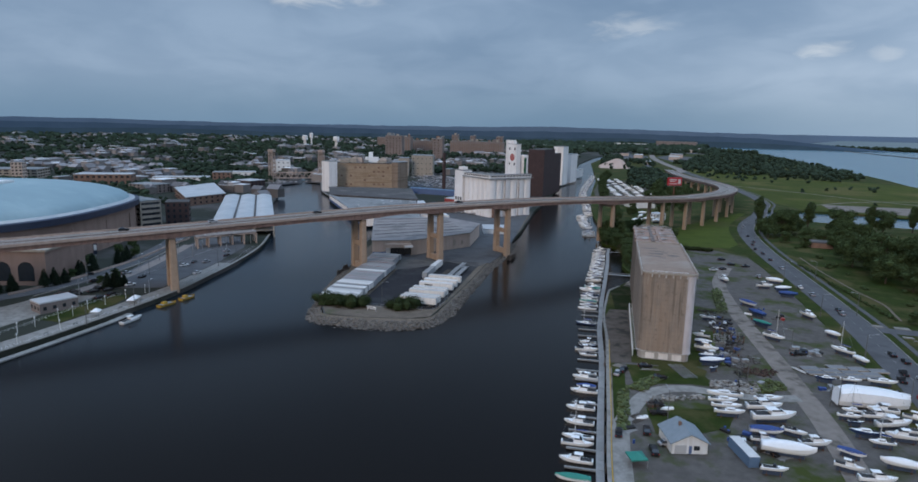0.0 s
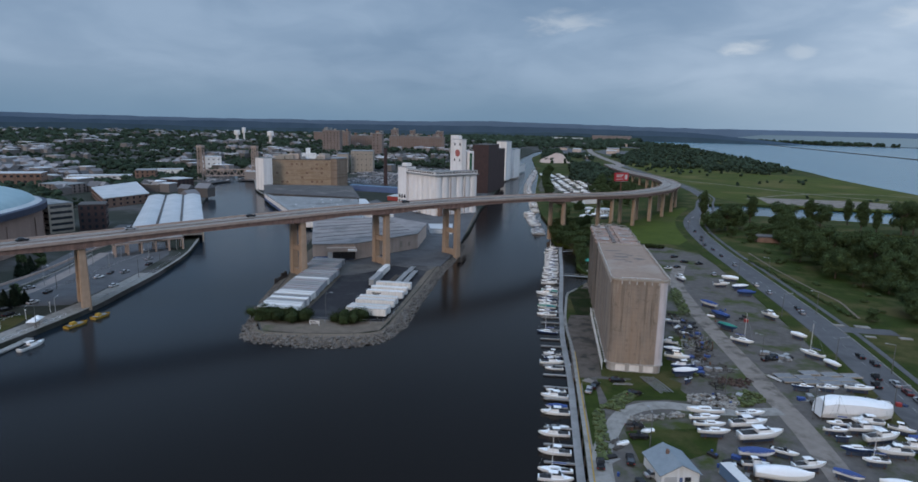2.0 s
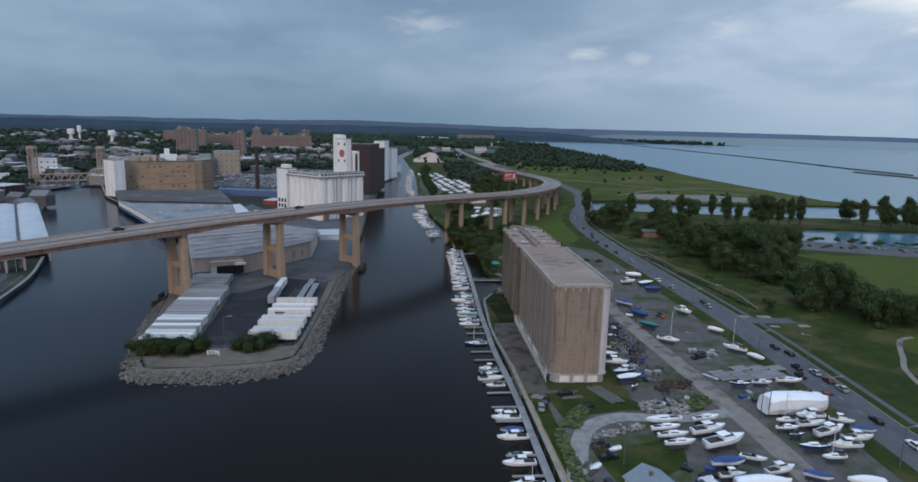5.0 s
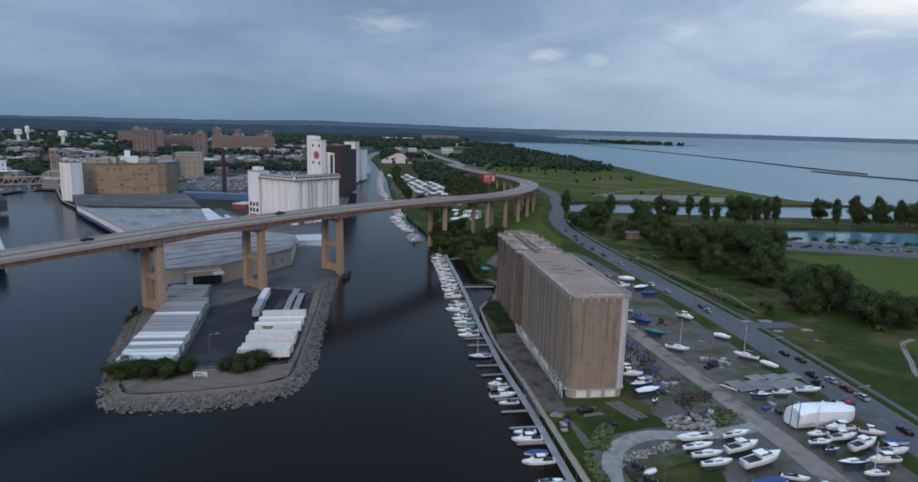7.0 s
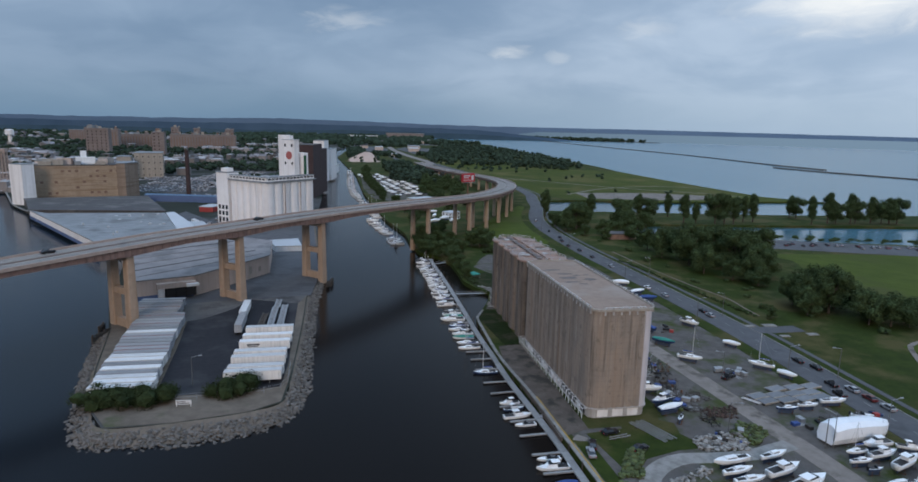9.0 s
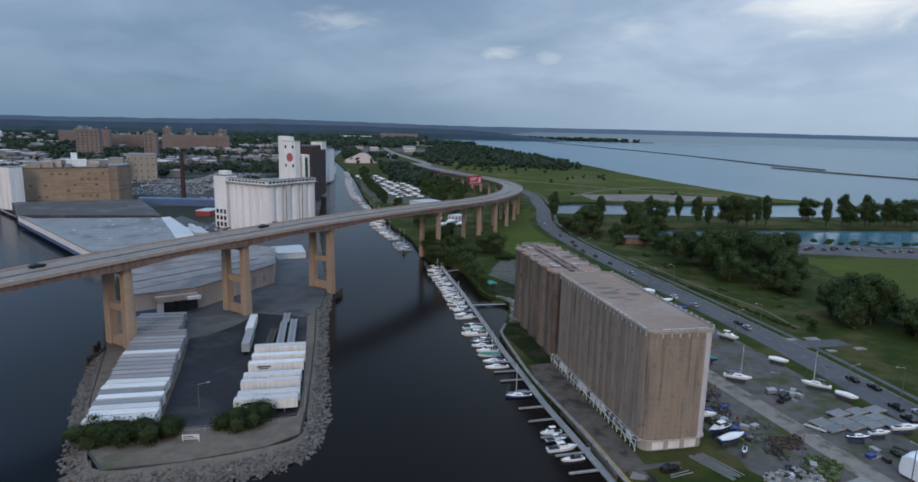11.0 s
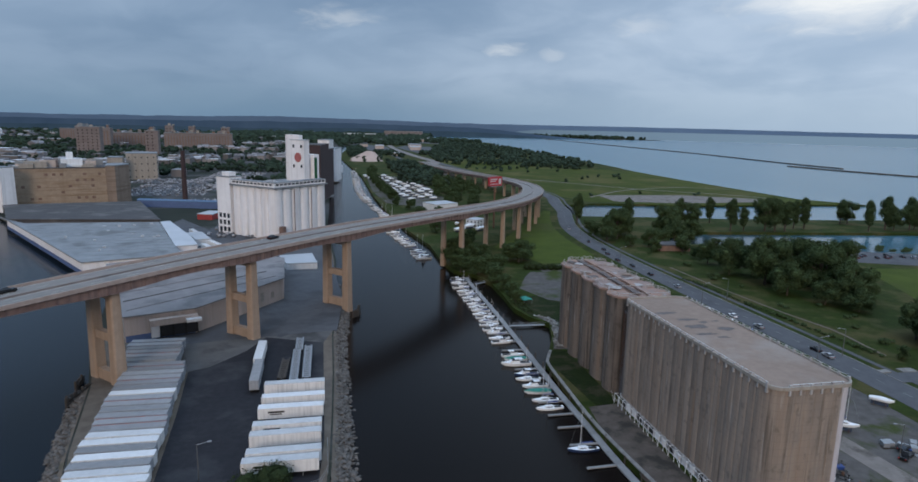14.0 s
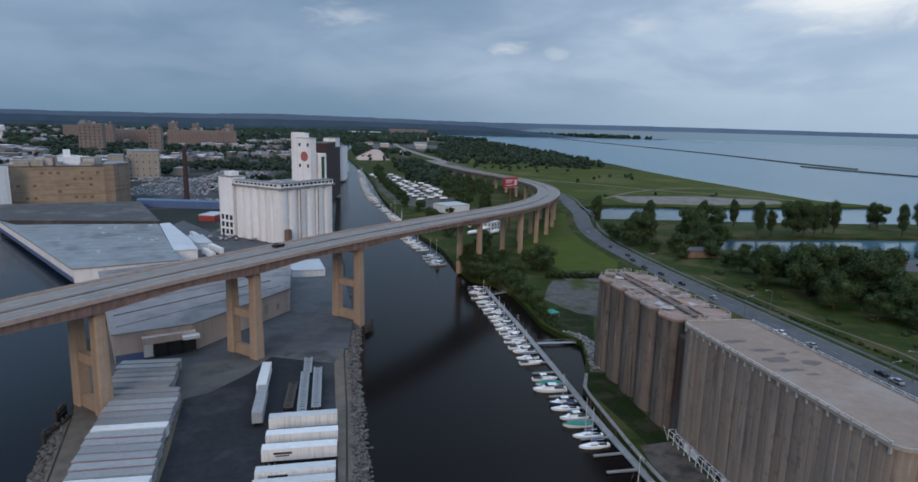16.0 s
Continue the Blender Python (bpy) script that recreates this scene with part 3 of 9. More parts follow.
ridge(4780, 92, 9, 14, M["hill"], 1.3, "distant hills along the horizon with haze painted in as pale blue", True)
ridge(4500, 66, 8, 6, M["hill_mid"], 4.1, "wooded rise before the hills with haze painted in as blue-green", False)
ridge(4150, 36, 9, 0, M["hill_near"], 7.7, "dark wooded plain beyond the city with a little haze painted in", False)

# ---- bridge ----
BRIDGE = smooth_line([(-360, 87.6, 19), (-250, 172.3, 25.4), (-153, 247, 29.6), (-78.2, 304.7, 32.8), (-40, 334.1, 33.5), (0, 364.9, 33.7), (40.6, 396, 33.0), (86, 436, 30.8), (115, 466, 28.6),
                      (143, 498, 26.8), (166, 528, 25.8), (187, 560, 24.8), (207, 600, 23.8), (222, 640, 22.6), (234, 685, 21.0), (245, 740, 19.0), (253, 805, 16.8), (261, 900, 13.5),
                      (272, 1000, 10.5), (292, 1150, 6.5), (318, 1313, 3.6), (372, 1692, 2.7), (450, 2293, 2.6), (560, 3000, 2.6)], 6.0)
PIERS = [(-151.5, 247.6), (-78.2, 304.7), (-40.5, 333.8), (-2.5, 363.0), (69, 420.5), (112, 463), (136, 490), (157, 516), (177, 545), (196, 577), (212, 612), (224, 648), (234, 685),
         (242, 724), (248, 764), (253, 805), (257, 850), (261, 900), (266, 950), (272, 1000)]


def bridge():
    b = thing("highway_bridge", pose(0, 0, 0), "long elevated highway bridge with rusty pink girders on tan concrete piers", "bridge")
    end = min(range(len(BRIDGE)), key=lambda i: abs(BRIDGE[i][1] - 1313))
    line = BRIDGE[:end]

    def depth(i):
        p = line[i]
        near = min(math.hypot(p[0] - q[0], p[1] - q[1]) for q in PIERS[:5])
        d = 1.6 + 1.1 * math.exp(-(near / 15) ** 2)
        k = max(0.0, min(1.0, (p[1] - 425) / 60))
        return -(d * (1 - k) + 1.9 * k)

    bm = bmesh.new()
    strip(bm, line, 8.5, -8.5, -0.3, 0.0)
    part("deck", bm, M["deck"], b, "worn grey roadway slab")
    for side in (1, -1):
        bm = bmesh.new()
        strip(bm, line, side * 8.5, side * 8.85, -0.4, 0.78)
        part("parapet", bm, M["parapet"], b, "pale weathered concrete parapet")
        bm = bmesh.new()
        strip(bm, line, side * 7.6, side * 8.15, lambda i: depth(i) - 0.45, -0.31)
        strip(bm, line, side * 7.35, side * 8.4, lambda i: depth(i) - 0.55, lambda i: depth(i) - 0.45)
        for i in range(0, len(line) - 1):
            if line[i][1] > 620:
                break
            for f in (0.0, 0.5):
                p = line[i] * (1 - f) + line[i + 1] * f
                d = line[i + 1] - line[i]
                ang = math.atan2(d[1], d[0])
                m = Matrix.Translation((p[0], p[1], p[2])) @ Matrix.Rotation(ang, 4, "Z")
                y0, y1 = sorted((side * 8.15, side * 8.36))
                box(bm, -0.11, 0.11, y0, y1, depth(i) - 0.44, -0.42, m)
        part("girder", bm, M["steel_red"], b, "faded red steel plate girder with stiffeners")
    for off in (3.0, -3.0):
        bm = bmesh.new()
        strip(bm, line, off + 0.25, off - 0.25, lambda i: depth(i) - 0.45, -0.31)
        part("inner_girder", bm, M["steel_red"], b)
    # median barrier and lane paint
    bm = bmesh.new()
    strip(bm, line, 0.2, -0.2, 0.004, 0.5)
    part("median_barrier", bm, M["deck"], b)
    for off, wd in ((7.9, 0.16), (0.9, 0.14), (-0.9, 0.14), (-7.9, 0.16)):
        bm = bmesh.new()
        strip(bm, line, off + wd / 2, off - wd / 2, 0.004, 0.012)
        part("edge_line", bm, M["lane_paint"], b, "pale worn edge line")
    fine = smooth_line([tuple(p) for p in line[::3]], 3.2)
    bm = bmesh.new()
    for off in (4.3, -4.3):
        for i in range(0, len(fine) - 1, 3):
            strip(bm, [fine[i], fine[i + 1]], off + 0.08, off - 0.08, 0.02, 0.03)
    tagged(part("lane_dashes", bm, M["lane_paint"], b), "worn pale lane dashes", kind="stuff")
    # damp pale-green tinted wheel tracks, their wet sheen painted into the colour
    for off in (6.9, 5.2, 3.4, 1.8, -1.8, -3.4, -5.2, -6.9):
        bm = bmesh.new()
        strip(bm, line, off + 0.45, off - 0.45, 0.002, 0.004)
        part("wheel_track", bm, M["wheel_track"], b, "paler wheel track with wet sheen put into its colour")
    for k, (px, py) in enumerate(PIERS):
        i = min(range(len(line) - 1), key=lambda j: math.hypot(line[j][0] - px, line[j][1] - py))
        d = line[i + 1] - line[i]
        ang = math.atan2(d[1], d[0])
        m = Matrix.Translation((px, py, 0)) @ Matrix.Rotation(ang, 4, "Z")
        top = line[i][2] + depth(i) - 0.56
        big = k < 4
        hw, hl = (1.45, 1.4) if big else (1.15, 1.1)
        cy = 5.6
        if k == 1:
            hw, cy = 1.6, 5.5
        base = -3.0 if k in (1, 3) else 1.0
        for s in (1, -1):
            bm = bmesh.new()
            vs, _ = box(bm, -hl, hl, s * cy - hw, s * cy + hw, base, top)
            for v in vs:
                if v.co.z < base + 0.1:
                    v.co.x *= 1.3
                    v.co.y = s * cy + (v.co.y - s * cy) * 1.12
            bmesh.ops.bevel(bm, geom=[e for e in bm.edges if abs(e.verts[0].co.z - e.verts[1].co.z) > 3], offset=0.35, segments=1, affect="EDGES")
            bmesh.ops.transform(bm, matrix=m, verts=bm.verts)
            part("pier_leg", bm, M["pier"], b, "tan stained concrete pier leg")
        for zc, h in ((top - 1.1, 2.0), (1 + (top - 1) * 0.52, 2.4), (3.2, 4.2)) if big else ((top - 1.0, 2.0),):
            if k == 0 and zc < top - 2:
                continue
            bm = bmesh.new()
            box(bm, -hl * 0.7, hl * 0.7, -cy + hw + 0.002, cy - hw - 0.002, zc - h / 2, zc + h / 2, m)
            part("cross_beam", bm, M["pier"], b)
        if k in (0,):
            bm = bmesh.new()
            box(bm, -hl * 0.55, hl * 0.55, -cy + hw + 0.002, cy - hw - 0.002, 1.0, top - 2.2, m)
            part("pier_wall", bm, M["pier"], b)
    return b


bridge()

# ---- old grain elevator on the quay ----
def bayed(w, d, grow=0.0, radius=2.6, bay=2.0, seam=0.16):
    """Plan outline of the smooth block: rounded corners and narrow upright seams between flat bays, centred on x, from y = 0."""
    w, d = w + 2 * grow, d + 2 * grow
    pts = []
    corners = ((w / 2 - radius, radius, -90), (w / 2 - radius, d - radius, 0), (-w / 2 + radius, d - radius, 90), (-w / 2 + radius, radius, 180))
    for k, (cx, cy, a0) in enumerate(corners):
        for s in range(7):
            a = radians(a0 + 15 * s)
            pts.append((cx + radius * math.cos(a), cy + radius * math.sin(a) - grow))
        nx, ny, _ = corners[(k + 1) % 4]
        a1 = radians(a0 + 90)
        sx, sy = cx + radius * math.cos(a1), cy + radius * math.sin(a1) - grow
        ex, ey = nx + radius * math.cos(a1), ny + radius * math.sin(a1) - grow
        ln = math.hypot(ex - sx, ey - sy)
        n = max(1, int(ln / bay))
        ux, uy = (ex - sx) / ln, (ey - sy) / ln
        for m in range(n):
            for f in (0.0, 0.12, 0.5, 0.88):
                if m == 0 and f == 0.0:
                    continue
                t, o = ln * (m + f) / n, seam * (0.0 if f == 0.0 else 0.75 if f != 0.5 else 1.0)
                if m == 0 and f < 0.5 or m == n - 1 and f > 0.5:
                    o = 0.5 * seam
                pts.append((sx + ux * t + math.cos(a1) * o, sy + uy * t + math.sin(a1) * o))
    return pts


def lobed(w, d, nw, nd, sag, steps=8, jitter=0.0, g=None):
    """Plan outline of a block of round bins: half-round walls on all four sides, centred on x, from y = 0."""
    pts = []
    sides = [((-w / 2, 0), (w / 2, 0), nw), ((w / 2, 0), (w / 2, d), nd), ((w / 2, d), (-w / 2, d), nw), ((-w / 2, d), (-w / 2, 0), nd)]
    for (ax, ay), (bx, by), n in sides:
        tx, ty = (bx - ax) / n, (by - ay) / n
        ln = math.hypot(tx, ty)
        ox, oy = ty / ln, -tx / ln
        for k in range(n):
            for q in range(steps):
                a = math.pi * q / steps
                f, o = 0.5 - 0.5 * math.cos(a), sag * math.sin(a) ** 0.62 - 0.25
                if g:
                    o += g.uniform(-jitter, jitter)
                pts.append((ax + tx * (k + f) + ox * o, ay + ty * (k + f) + oy * o))
    return pts


def grain_elevator():
    e = thing("grain_elevator", pose(57.5, 187.5, LAND_Z, 0, 0, -8.5), "abandoned tan concrete grain elevator with stained scalloped silo walls", "grain elevator")
    rnd = random.Random(5)
    H0, H1 = 2.9, 29.6
    bm = bmesh.new()
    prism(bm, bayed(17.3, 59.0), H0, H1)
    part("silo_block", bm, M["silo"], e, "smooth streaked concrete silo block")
    bm = bmesh.new()
    prism(bm, bayed(17.3, 59.0, 0.32, 2.9, 90, 0.0), H1, 30.0)
    prism(bm, bayed(17.3, 59.0, -0.25, 2.4, 90, 0.0), 30.001, 30.02)
    part("roof", bm, M["silo_roof"], e, "flat pinkish weathered gravel roof")
    # low kerb round the roof
    out, inn = bayed(17.3, 59.0, 0.40, 2.95, 90, 0.0), bayed(17.3, 59.0, 0.0, 2.6, 90, 0.0)
    bm = bmesh.new()
    ring = [[bm.verts.new((x, y, z)) for x, y in p] for p, z in ((out, 29.7), (out, 30.35), (inn, 30.35), (inn, 30.0))]
    n = len(out)
    for a, b in zip(ring, ring[1:]):
        for k in range(n):
            bm.faces.new((a[k], a[(k + 1) % n], b[(k + 1) % n], b[k]))
    part("roof_kerb", bm, M["concrete"], e, "worn pale concrete roof kerb")
    for cx, cy, ln, wd in ((-4.3, 45.5, 6.0, 1.0), (-1.5, 40.0, 5.0, 1.2), (-2.2, 34.8, 6.0, 1.4), (3.9, 32.5, 4.5, 1.8), (-3.2, 29.5, 4.8, 1.0), (1.2, 37.5, 2.2, 0.8), (-0.4, 27.0, 3.0, 0.7), (4.8, 38.0, 2.0, 0.6)):
        bm = bmesh.new()
        pts = []
        for k in range(14):
            a = 2 * math.pi * k / 14
            q = rnd.uniform(0.55, 1.1)
            pts.append((cx + math.cos(a) * ln * 0.62 * q, cy + math.sin(a) * wd * 0.95 * q))
        prism(bm, pts, 30.03, 30.045)
        part("roof_patch", bm, M["smudge"], e, "dark tarry stain patch")
    # base storey with blocked openings under a projecting gallery rail
    bm = bmesh.new()
    prism(bm, bayed(17.3, 59.0, -0.35, 2.3, 4.1, 0.1), 0, H0 - 0.35)
    part("base_storey", bm, M["whitewash"], e, "dirty whitewashed concrete base storey")
    bm = bmesh.new()
    prism(bm, bayed(17.3, 59.0, 0.28, 2.9, 90, 0.0), H0 - 0.35, H0)
    part("ledge", bm, M["whitewash"], e, "pale concrete ledge band")
    for k in range(3):
        x = -4.3 + 4.3 * k
        bm = bmesh.new()
        box(bm, x - 1.5, x + 1.5, 0.16, 0.36, 0.3, 2.3)
        part("base_panel", bm, M["white_conc"], e, "whitewashed blocked opening")
    for k in range(18):
        y = 3.8 + 3.05 * k
        bm = bmesh.new()
        box(bm, -8.52, -8.3, y - 1.0, y + 1.0, 0.3, 2.2)
        part("base_panel", bm, M["white_conc"] if rnd.random() < 0.6 else M["dark"], e)
    # far block: two rows of five deep round bins
    bm = bmesh.new()
    prism(bm, lobed(10.6, 46.0, 2, 5, 3.7, 12), 0.0, 28.6)
    bmesh.ops.transform(bm, matrix=pose(0.1, 63.4, 0), verts=bm.verts)
    part("bin_block", bm, M["bins"], e, "row of deep round dark-stained concrete bins")
    bm = bmesh.new()
    prism(bm, lobed(10.8, 46.2, 2, 5, 4.0, 9, 0.28, rnd), 28.6, 29.15)
    bmesh.ops.transform(bm, matrix=pose(0.1, 63.3, 0), verts=bm.verts)
    part("bin_roof", bm, M["bin_roof"], e, "broken pinkish flat roof slab over the bins")
    for k in range(20):
        a = rnd.uniform(0, math.pi)
        x, y = rnd.uniform(-6, 6), rnd.uniform(64, 107)
        bm = bmesh.new()
        pts = [(x + math.cos(a + q) * rnd.uniform(0.8, 2.6), y + math.sin(a + q) * rnd.uniform(0.8, 2.6)) for q in (0, 0.9, 1.7, 2.6, 3.5, 4.4, 5.3)]
        z = 29.16 + 0.02 * k
        prism(bm, pts, z, z + rnd.uniform(0.06, 0.35))
        part("roof_slab", bm, M[rnd.choice(["bin_roof", "silo_roof", "smudge", "whitewash"])], e, "loose broken roof slab")
    for x0, mat in ((-1.6, "smudge"), (1.4, "bin_roof")):
        bm = bmesh.new()
        for k in range(5):
            y = 64.5 + 9 * k
            box(bm, x0 - 0.7 + rnd.uniform(-.2, .2), x0 + 0.7, y, y + 8.2, 29.5, 29.9)
        part("conveyor_trough", bm, M[mat], e, "rusted conveyor trough along the bin roof")
    bm = bmesh.new()
    box(bm, -6.3, 6.6, 59.3, 63.2, 0, 25.5)
    part("link_tower", bm, M["smudge"], e, "narrow dark link between the blocks")
    bm = bmesh.new()
    for k in range(12):
        rod(bm, (-6.6, 59.7 + 0.28 * k, 25.0), (-6.9 + 0.2 * rnd.random(), 59.7 + 0.28 * k, rnd.uniform(2, 12)), 0.05, 4)
    part("hanging_conduit", bm, M["rust"], e, "rusted conduits down the link")
    # roof edge posts with knee brackets, and the bent rail of the bin roof
    edge = [(x, 1.8 + 2.4 * k) for x in (-8.8, 8.8) for k in range(24)] + [(-5.6 + 2.24 * k, -0.18) for k in range(6)]
    bm0 = bmesh.new()
    box(bm0, -0.2, 0.2, -0.2, 0.2, 28.7, 30.75)
    src = finish("roof_post", bm0, M["whitewash"])
    for x, y in edge:
        o = new("roof_post", src)
        o.parent = e
        o.matrix_basis = pose(x, y, 0)
    bm = bmesh.new()
    for x in (-8.8, 8.8):
        rod(bm, (x, 1.8, 30.8), (x, 57.2, 30.8), 0.035, 5)
    rod(bm, (-5.6, -0.18, 30.8), (5.6, -0.18, 30.8), 0.05, 5)
    part("roof_rail", bm, M["white_paint"], e, "thin pale roof-edge rail")
    rim = [(x + 0.1, y + 63.3) for x, y in lobed(10.2, 45.6, 2, 5, 3.8, 8)]
    bm = bmesh.new()
    for k, (x, y) in enumerate(rim):
        x2, y2 = rim[(k + 1) % len(rim)]
        h = 30.15 + rnd.uniform(-.12, .12)
        if k % 2 == 0:
            rod(bm, (x, y, 29.1), (x + rnd.uniform(-.15, .15), y, h + 0.1), 0.10, 5)
        if rnd.random() < 0.86:
            rod(bm, (x, y, h), (x2, y2, h + rnd.uniform(-.15, .15)), 0.09, 5)
            rod(bm, (x, y, 29.6), (x2, y2, 29.6), 0.06, 5)
    for k in range(6):
        y = 64 + 8.6 * k
        rod(bm, (-6.6, y, 30.1), (6.6, y + rnd.uniform(-1, 1), 30.1), 0.07, 5)
    part("bin_roof_railing", bm, M["whitewash"], e, "bent pale railing round the bin roof")
    # steel gallery frame along the river side of the base
    bm = bmesh.new()
    for k in range(25):
        y = 0.8 + 2.4 * k
        rod(bm, (-9.9, y, 0), (-9.9, y, 2.9), 0.08, 5)
        rod(bm, (-9.9, y, 2.9), (-8.6, y, 2.8), 0.08, 5)
        if k % 2 == 0:
            rod(bm, (-9.9, y, 0.2), (-9.9, y + 2.4, 2.8), 0.05, 5)
    for z in (2.9, 1.5):
        rod(bm, (-9.9, 0.8, z), (-9.9, 58.4, z), 0.08, 5)
    part("gallery_frame", bm, M["white_paint"], e, "pale steel gallery frame along the river side")
    return e


grain_elevator()

# ---- more materials ----
M["trailer_white"] = material("white_trailer_panel", (0.86, 0.84, 0.815), (0.78, 0.76, 0.74), 0.7, rough=0.45, streak=(0.50, 0.49, 0.47), streak_scale=1.6)
M["trailer_grey"] = material("silver_grey_trailer_panel", (0.40, 0.42, 0.45), (0.33, 0.345, 0.37), 0.7, rough=0.45, streak=(0.25, 0.255, 0.26), streak_scale=1.6)
M["trailer_roof"] = material("dusty_aluminium_roof", (0.66, 0.65, 0.64), (0.56, 0.55, 0.545), 0.8, rough=0.5, vary=0.18)
M["trailer_roof_grey"] = material("dull_grey_trailer_roof", (0.31, 0.305, 0.305), (0.235, 0.232, 0.235), 0.8, rough=0.5, vary=0.25)
M["pole_grey"] = material("dull_dark_pole_metal", (0.13, 0.13, 0.13), (0.09, 0.09, 0.09), 1.0, rough=0.6)
M["dust"] = material("dusty_grey_pavement", (0.165, 0.155, 0.148), (0.105, 0.10, 0.097), 0.12, spot=(0.07, 0.067, 0.066), spot_scale=0.06, spot_at=0.57, spec=0.06)
M["red_paint"] = material("red_paint", (0.36, 0.05, 0.045), (0.27, 0.04, 0.038), 0.8, rough=0.55)
M["rubber"] = material("black_rubber", (0.018, 0.018, 0.019), (0.013, 0.013, 0.014), 3.0, rough=0.8)
M["timber"] = material("dark_wet_timber", (0.075, 0.062, 0.052), (0.05, 0.042, 0.036), 1.0, bump=0.03)
M["arena_roof"] = material("pale_blue_dome_membrane", (0.285, 0.385, 0.420), (0.245, 0.340, 0.375), 0.03, rough=0.9, spec=0.15, spot=(0.32, 0.42, 0.45), spot_scale=0.02)
M["emblem"] = material("faded_red_emblem_paint", (0.42, 0.13, 0.12), (0.36, 0.11, 0.10), 0.8)
M["navy"] = material("navy_fascia", (0.020, 0.030, 0.060), (0.016, 0.024, 0.05), 0.3, rough=0.5)
M["arena_brick"] = material("red_brown_arena_brick", (0.290, 0.212, 0.184), (0.235, 0.170, 0.148), 0.2, streak=(0.19, 0.135, 0.115), streak_scale=0.2)
M["shed_roof"] = material("pale_patched_shed_roof", (0.50, 0.515, 0.53), (0.40, 0.415, 0.43), 0.08, spot=(0.36, 0.385, 0.41), spot_scale=0.04)
M["green"] = material("dark_green_panel", (0.02, 0.105, 0.05), (0.016, 0.085, 0.04), 0.5)
M["glass"] = material("dark_window_glass", (0.03, 0.036, 0.045), (0.022, 0.027, 0.034), 0.5, rough=0.12, spec=0.6)
M["roof_pale"] = material("pale_flat_roof", (0.55, 0.56, 0.58), (0.45, 0.46, 0.475), 0.05, vary=0.3, island=True)
M["city_roof"] = material("assorted_flat_city_roofs", (0.46, 0.47, 0.485), (0.38, 0.385, 0.40), 0.05, vary=0.8, island=True)
M["house_wall"] = material("painted_house_walls", (0.21, 0.19, 0.185), (0.16, 0.145, 0.14), 0.02, vary=0.6, island=True)
M["house_roof"] = material("assorted_house_roofs", (0.21, 0.205, 0.215), (0.155, 0.15, 0.158), 0.02, vary=0.75, island=True)
M["far_leaf"] = material("dark_far_tree_foliage", (0.036, 0.053, 0.034), (0.024, 0.038, 0.027), 0.12, rough=0.95, vary=0.4, island=True, spec=0.05)
M["leaf"] = material("dark_green_leaves", (0.066, 0.096, 0.040), (0.040, 0.062, 0.027), 0.4, rough=0.9, vary=0.45, island=True, spec=0.08)
M["bush_leaf"] = material("olive_shrub_leaves", (0.036, 0.050, 0.020), (0.022, 0.032, 0.013), 0.8, rough=0.9, vary=0.35, island=True, spec=0.08)
M["bark"] = material("grey_brown_bark", (0.085, 0.066, 0.050), (0.055, 0.044, 0.035), 2.0, bump=0.05)
M["steel"] = material("grey_galvanised_steel", (0.36, 0.37, 0.38), (0.28, 0.29, 0.30), 1.0, rough=0.5, metal=0.3)
M["yellow"] = material("yellow_paint", (0.46, 0.28, 0.03), (0.37, 0.22, 0.026), 0.8, rough=0.5)
M["blue_roof"] = material("faded_blue_metal_roof", (0.115, 0.19, 0.30), (0.09, 0.15, 0.24), 0.3)
M["paint_line"] = material("worn_white_road_paint", (0.26, 0.26, 0.25), (0.17, 0.17, 0.168), 0.8)
M["peach"] = material("pale_salt_pile_cover", (0.52, 0.40, 0.345), (0.44, 0.33, 0.28), 0.05)


def lump(bm, c, r, rnd, squash=0.8, sub=1):
    """A rough rounded lump with its own jitter, 20 or 80 faces."""
    g = bmesh.ops.create_icosphere(bm, subdivisions=sub, radius=1.0)["verts"]
    for v in g:
        k = r * rnd.uniform(0.72, 1.22)
        v.co = Vector((c[0] + v.co.x * k, c[1] + v.co.y * k, c[2] + v.co.z * k * squash))



def ico_arrays():
    b = bmesh.new()
    bmesh.ops.create_icosphere(b, subdivisions=1, radius=1.0)
    vs = np.array([v.co[:] for v in b.verts])
    fs = np.array([[v.index for v in f.verts] for f in b.faces])
    b.free()
    return vs, fs


ICO_V, ICO_F = ico_arrays()


def lumps_mesh(name, centres, radii, mat, seed, squash=0.8, flat=False):
    """Many jittered lumps in one mesh, quickly."""
    rs = np.random.RandomState(seed)
    n, nv = len(centres), len(ICO_V)
    jit = rs.uniform(0.68, 1.25, (n, nv, 1))
    v = np.asarray(centres)[:, None, :] + ICO_V[None] * jit * np.asarray(radii)[:, None, None] * np.array((1, 1, squash))
    f = (ICO_F[None] + (np.arange(n) * nv)[:, None, None]).reshape(-1, 3)
    me = bpy.data.meshes.new(name)
    me.from_pydata(v.reshape(-1, 3).tolist(), [], f.tolist())
    me.materials.append(mat)
    return me


def inside(poly, x, y):
    c = False
    for (x0, y0), (x1, y1) in zip(poly, poly[1:] + poly[:1]):
        if (y0 > y) != (y1 > y) and x < (x1 - x0) * (y - y0) / (y1 - y0) + x0:
            c = not c
    return c


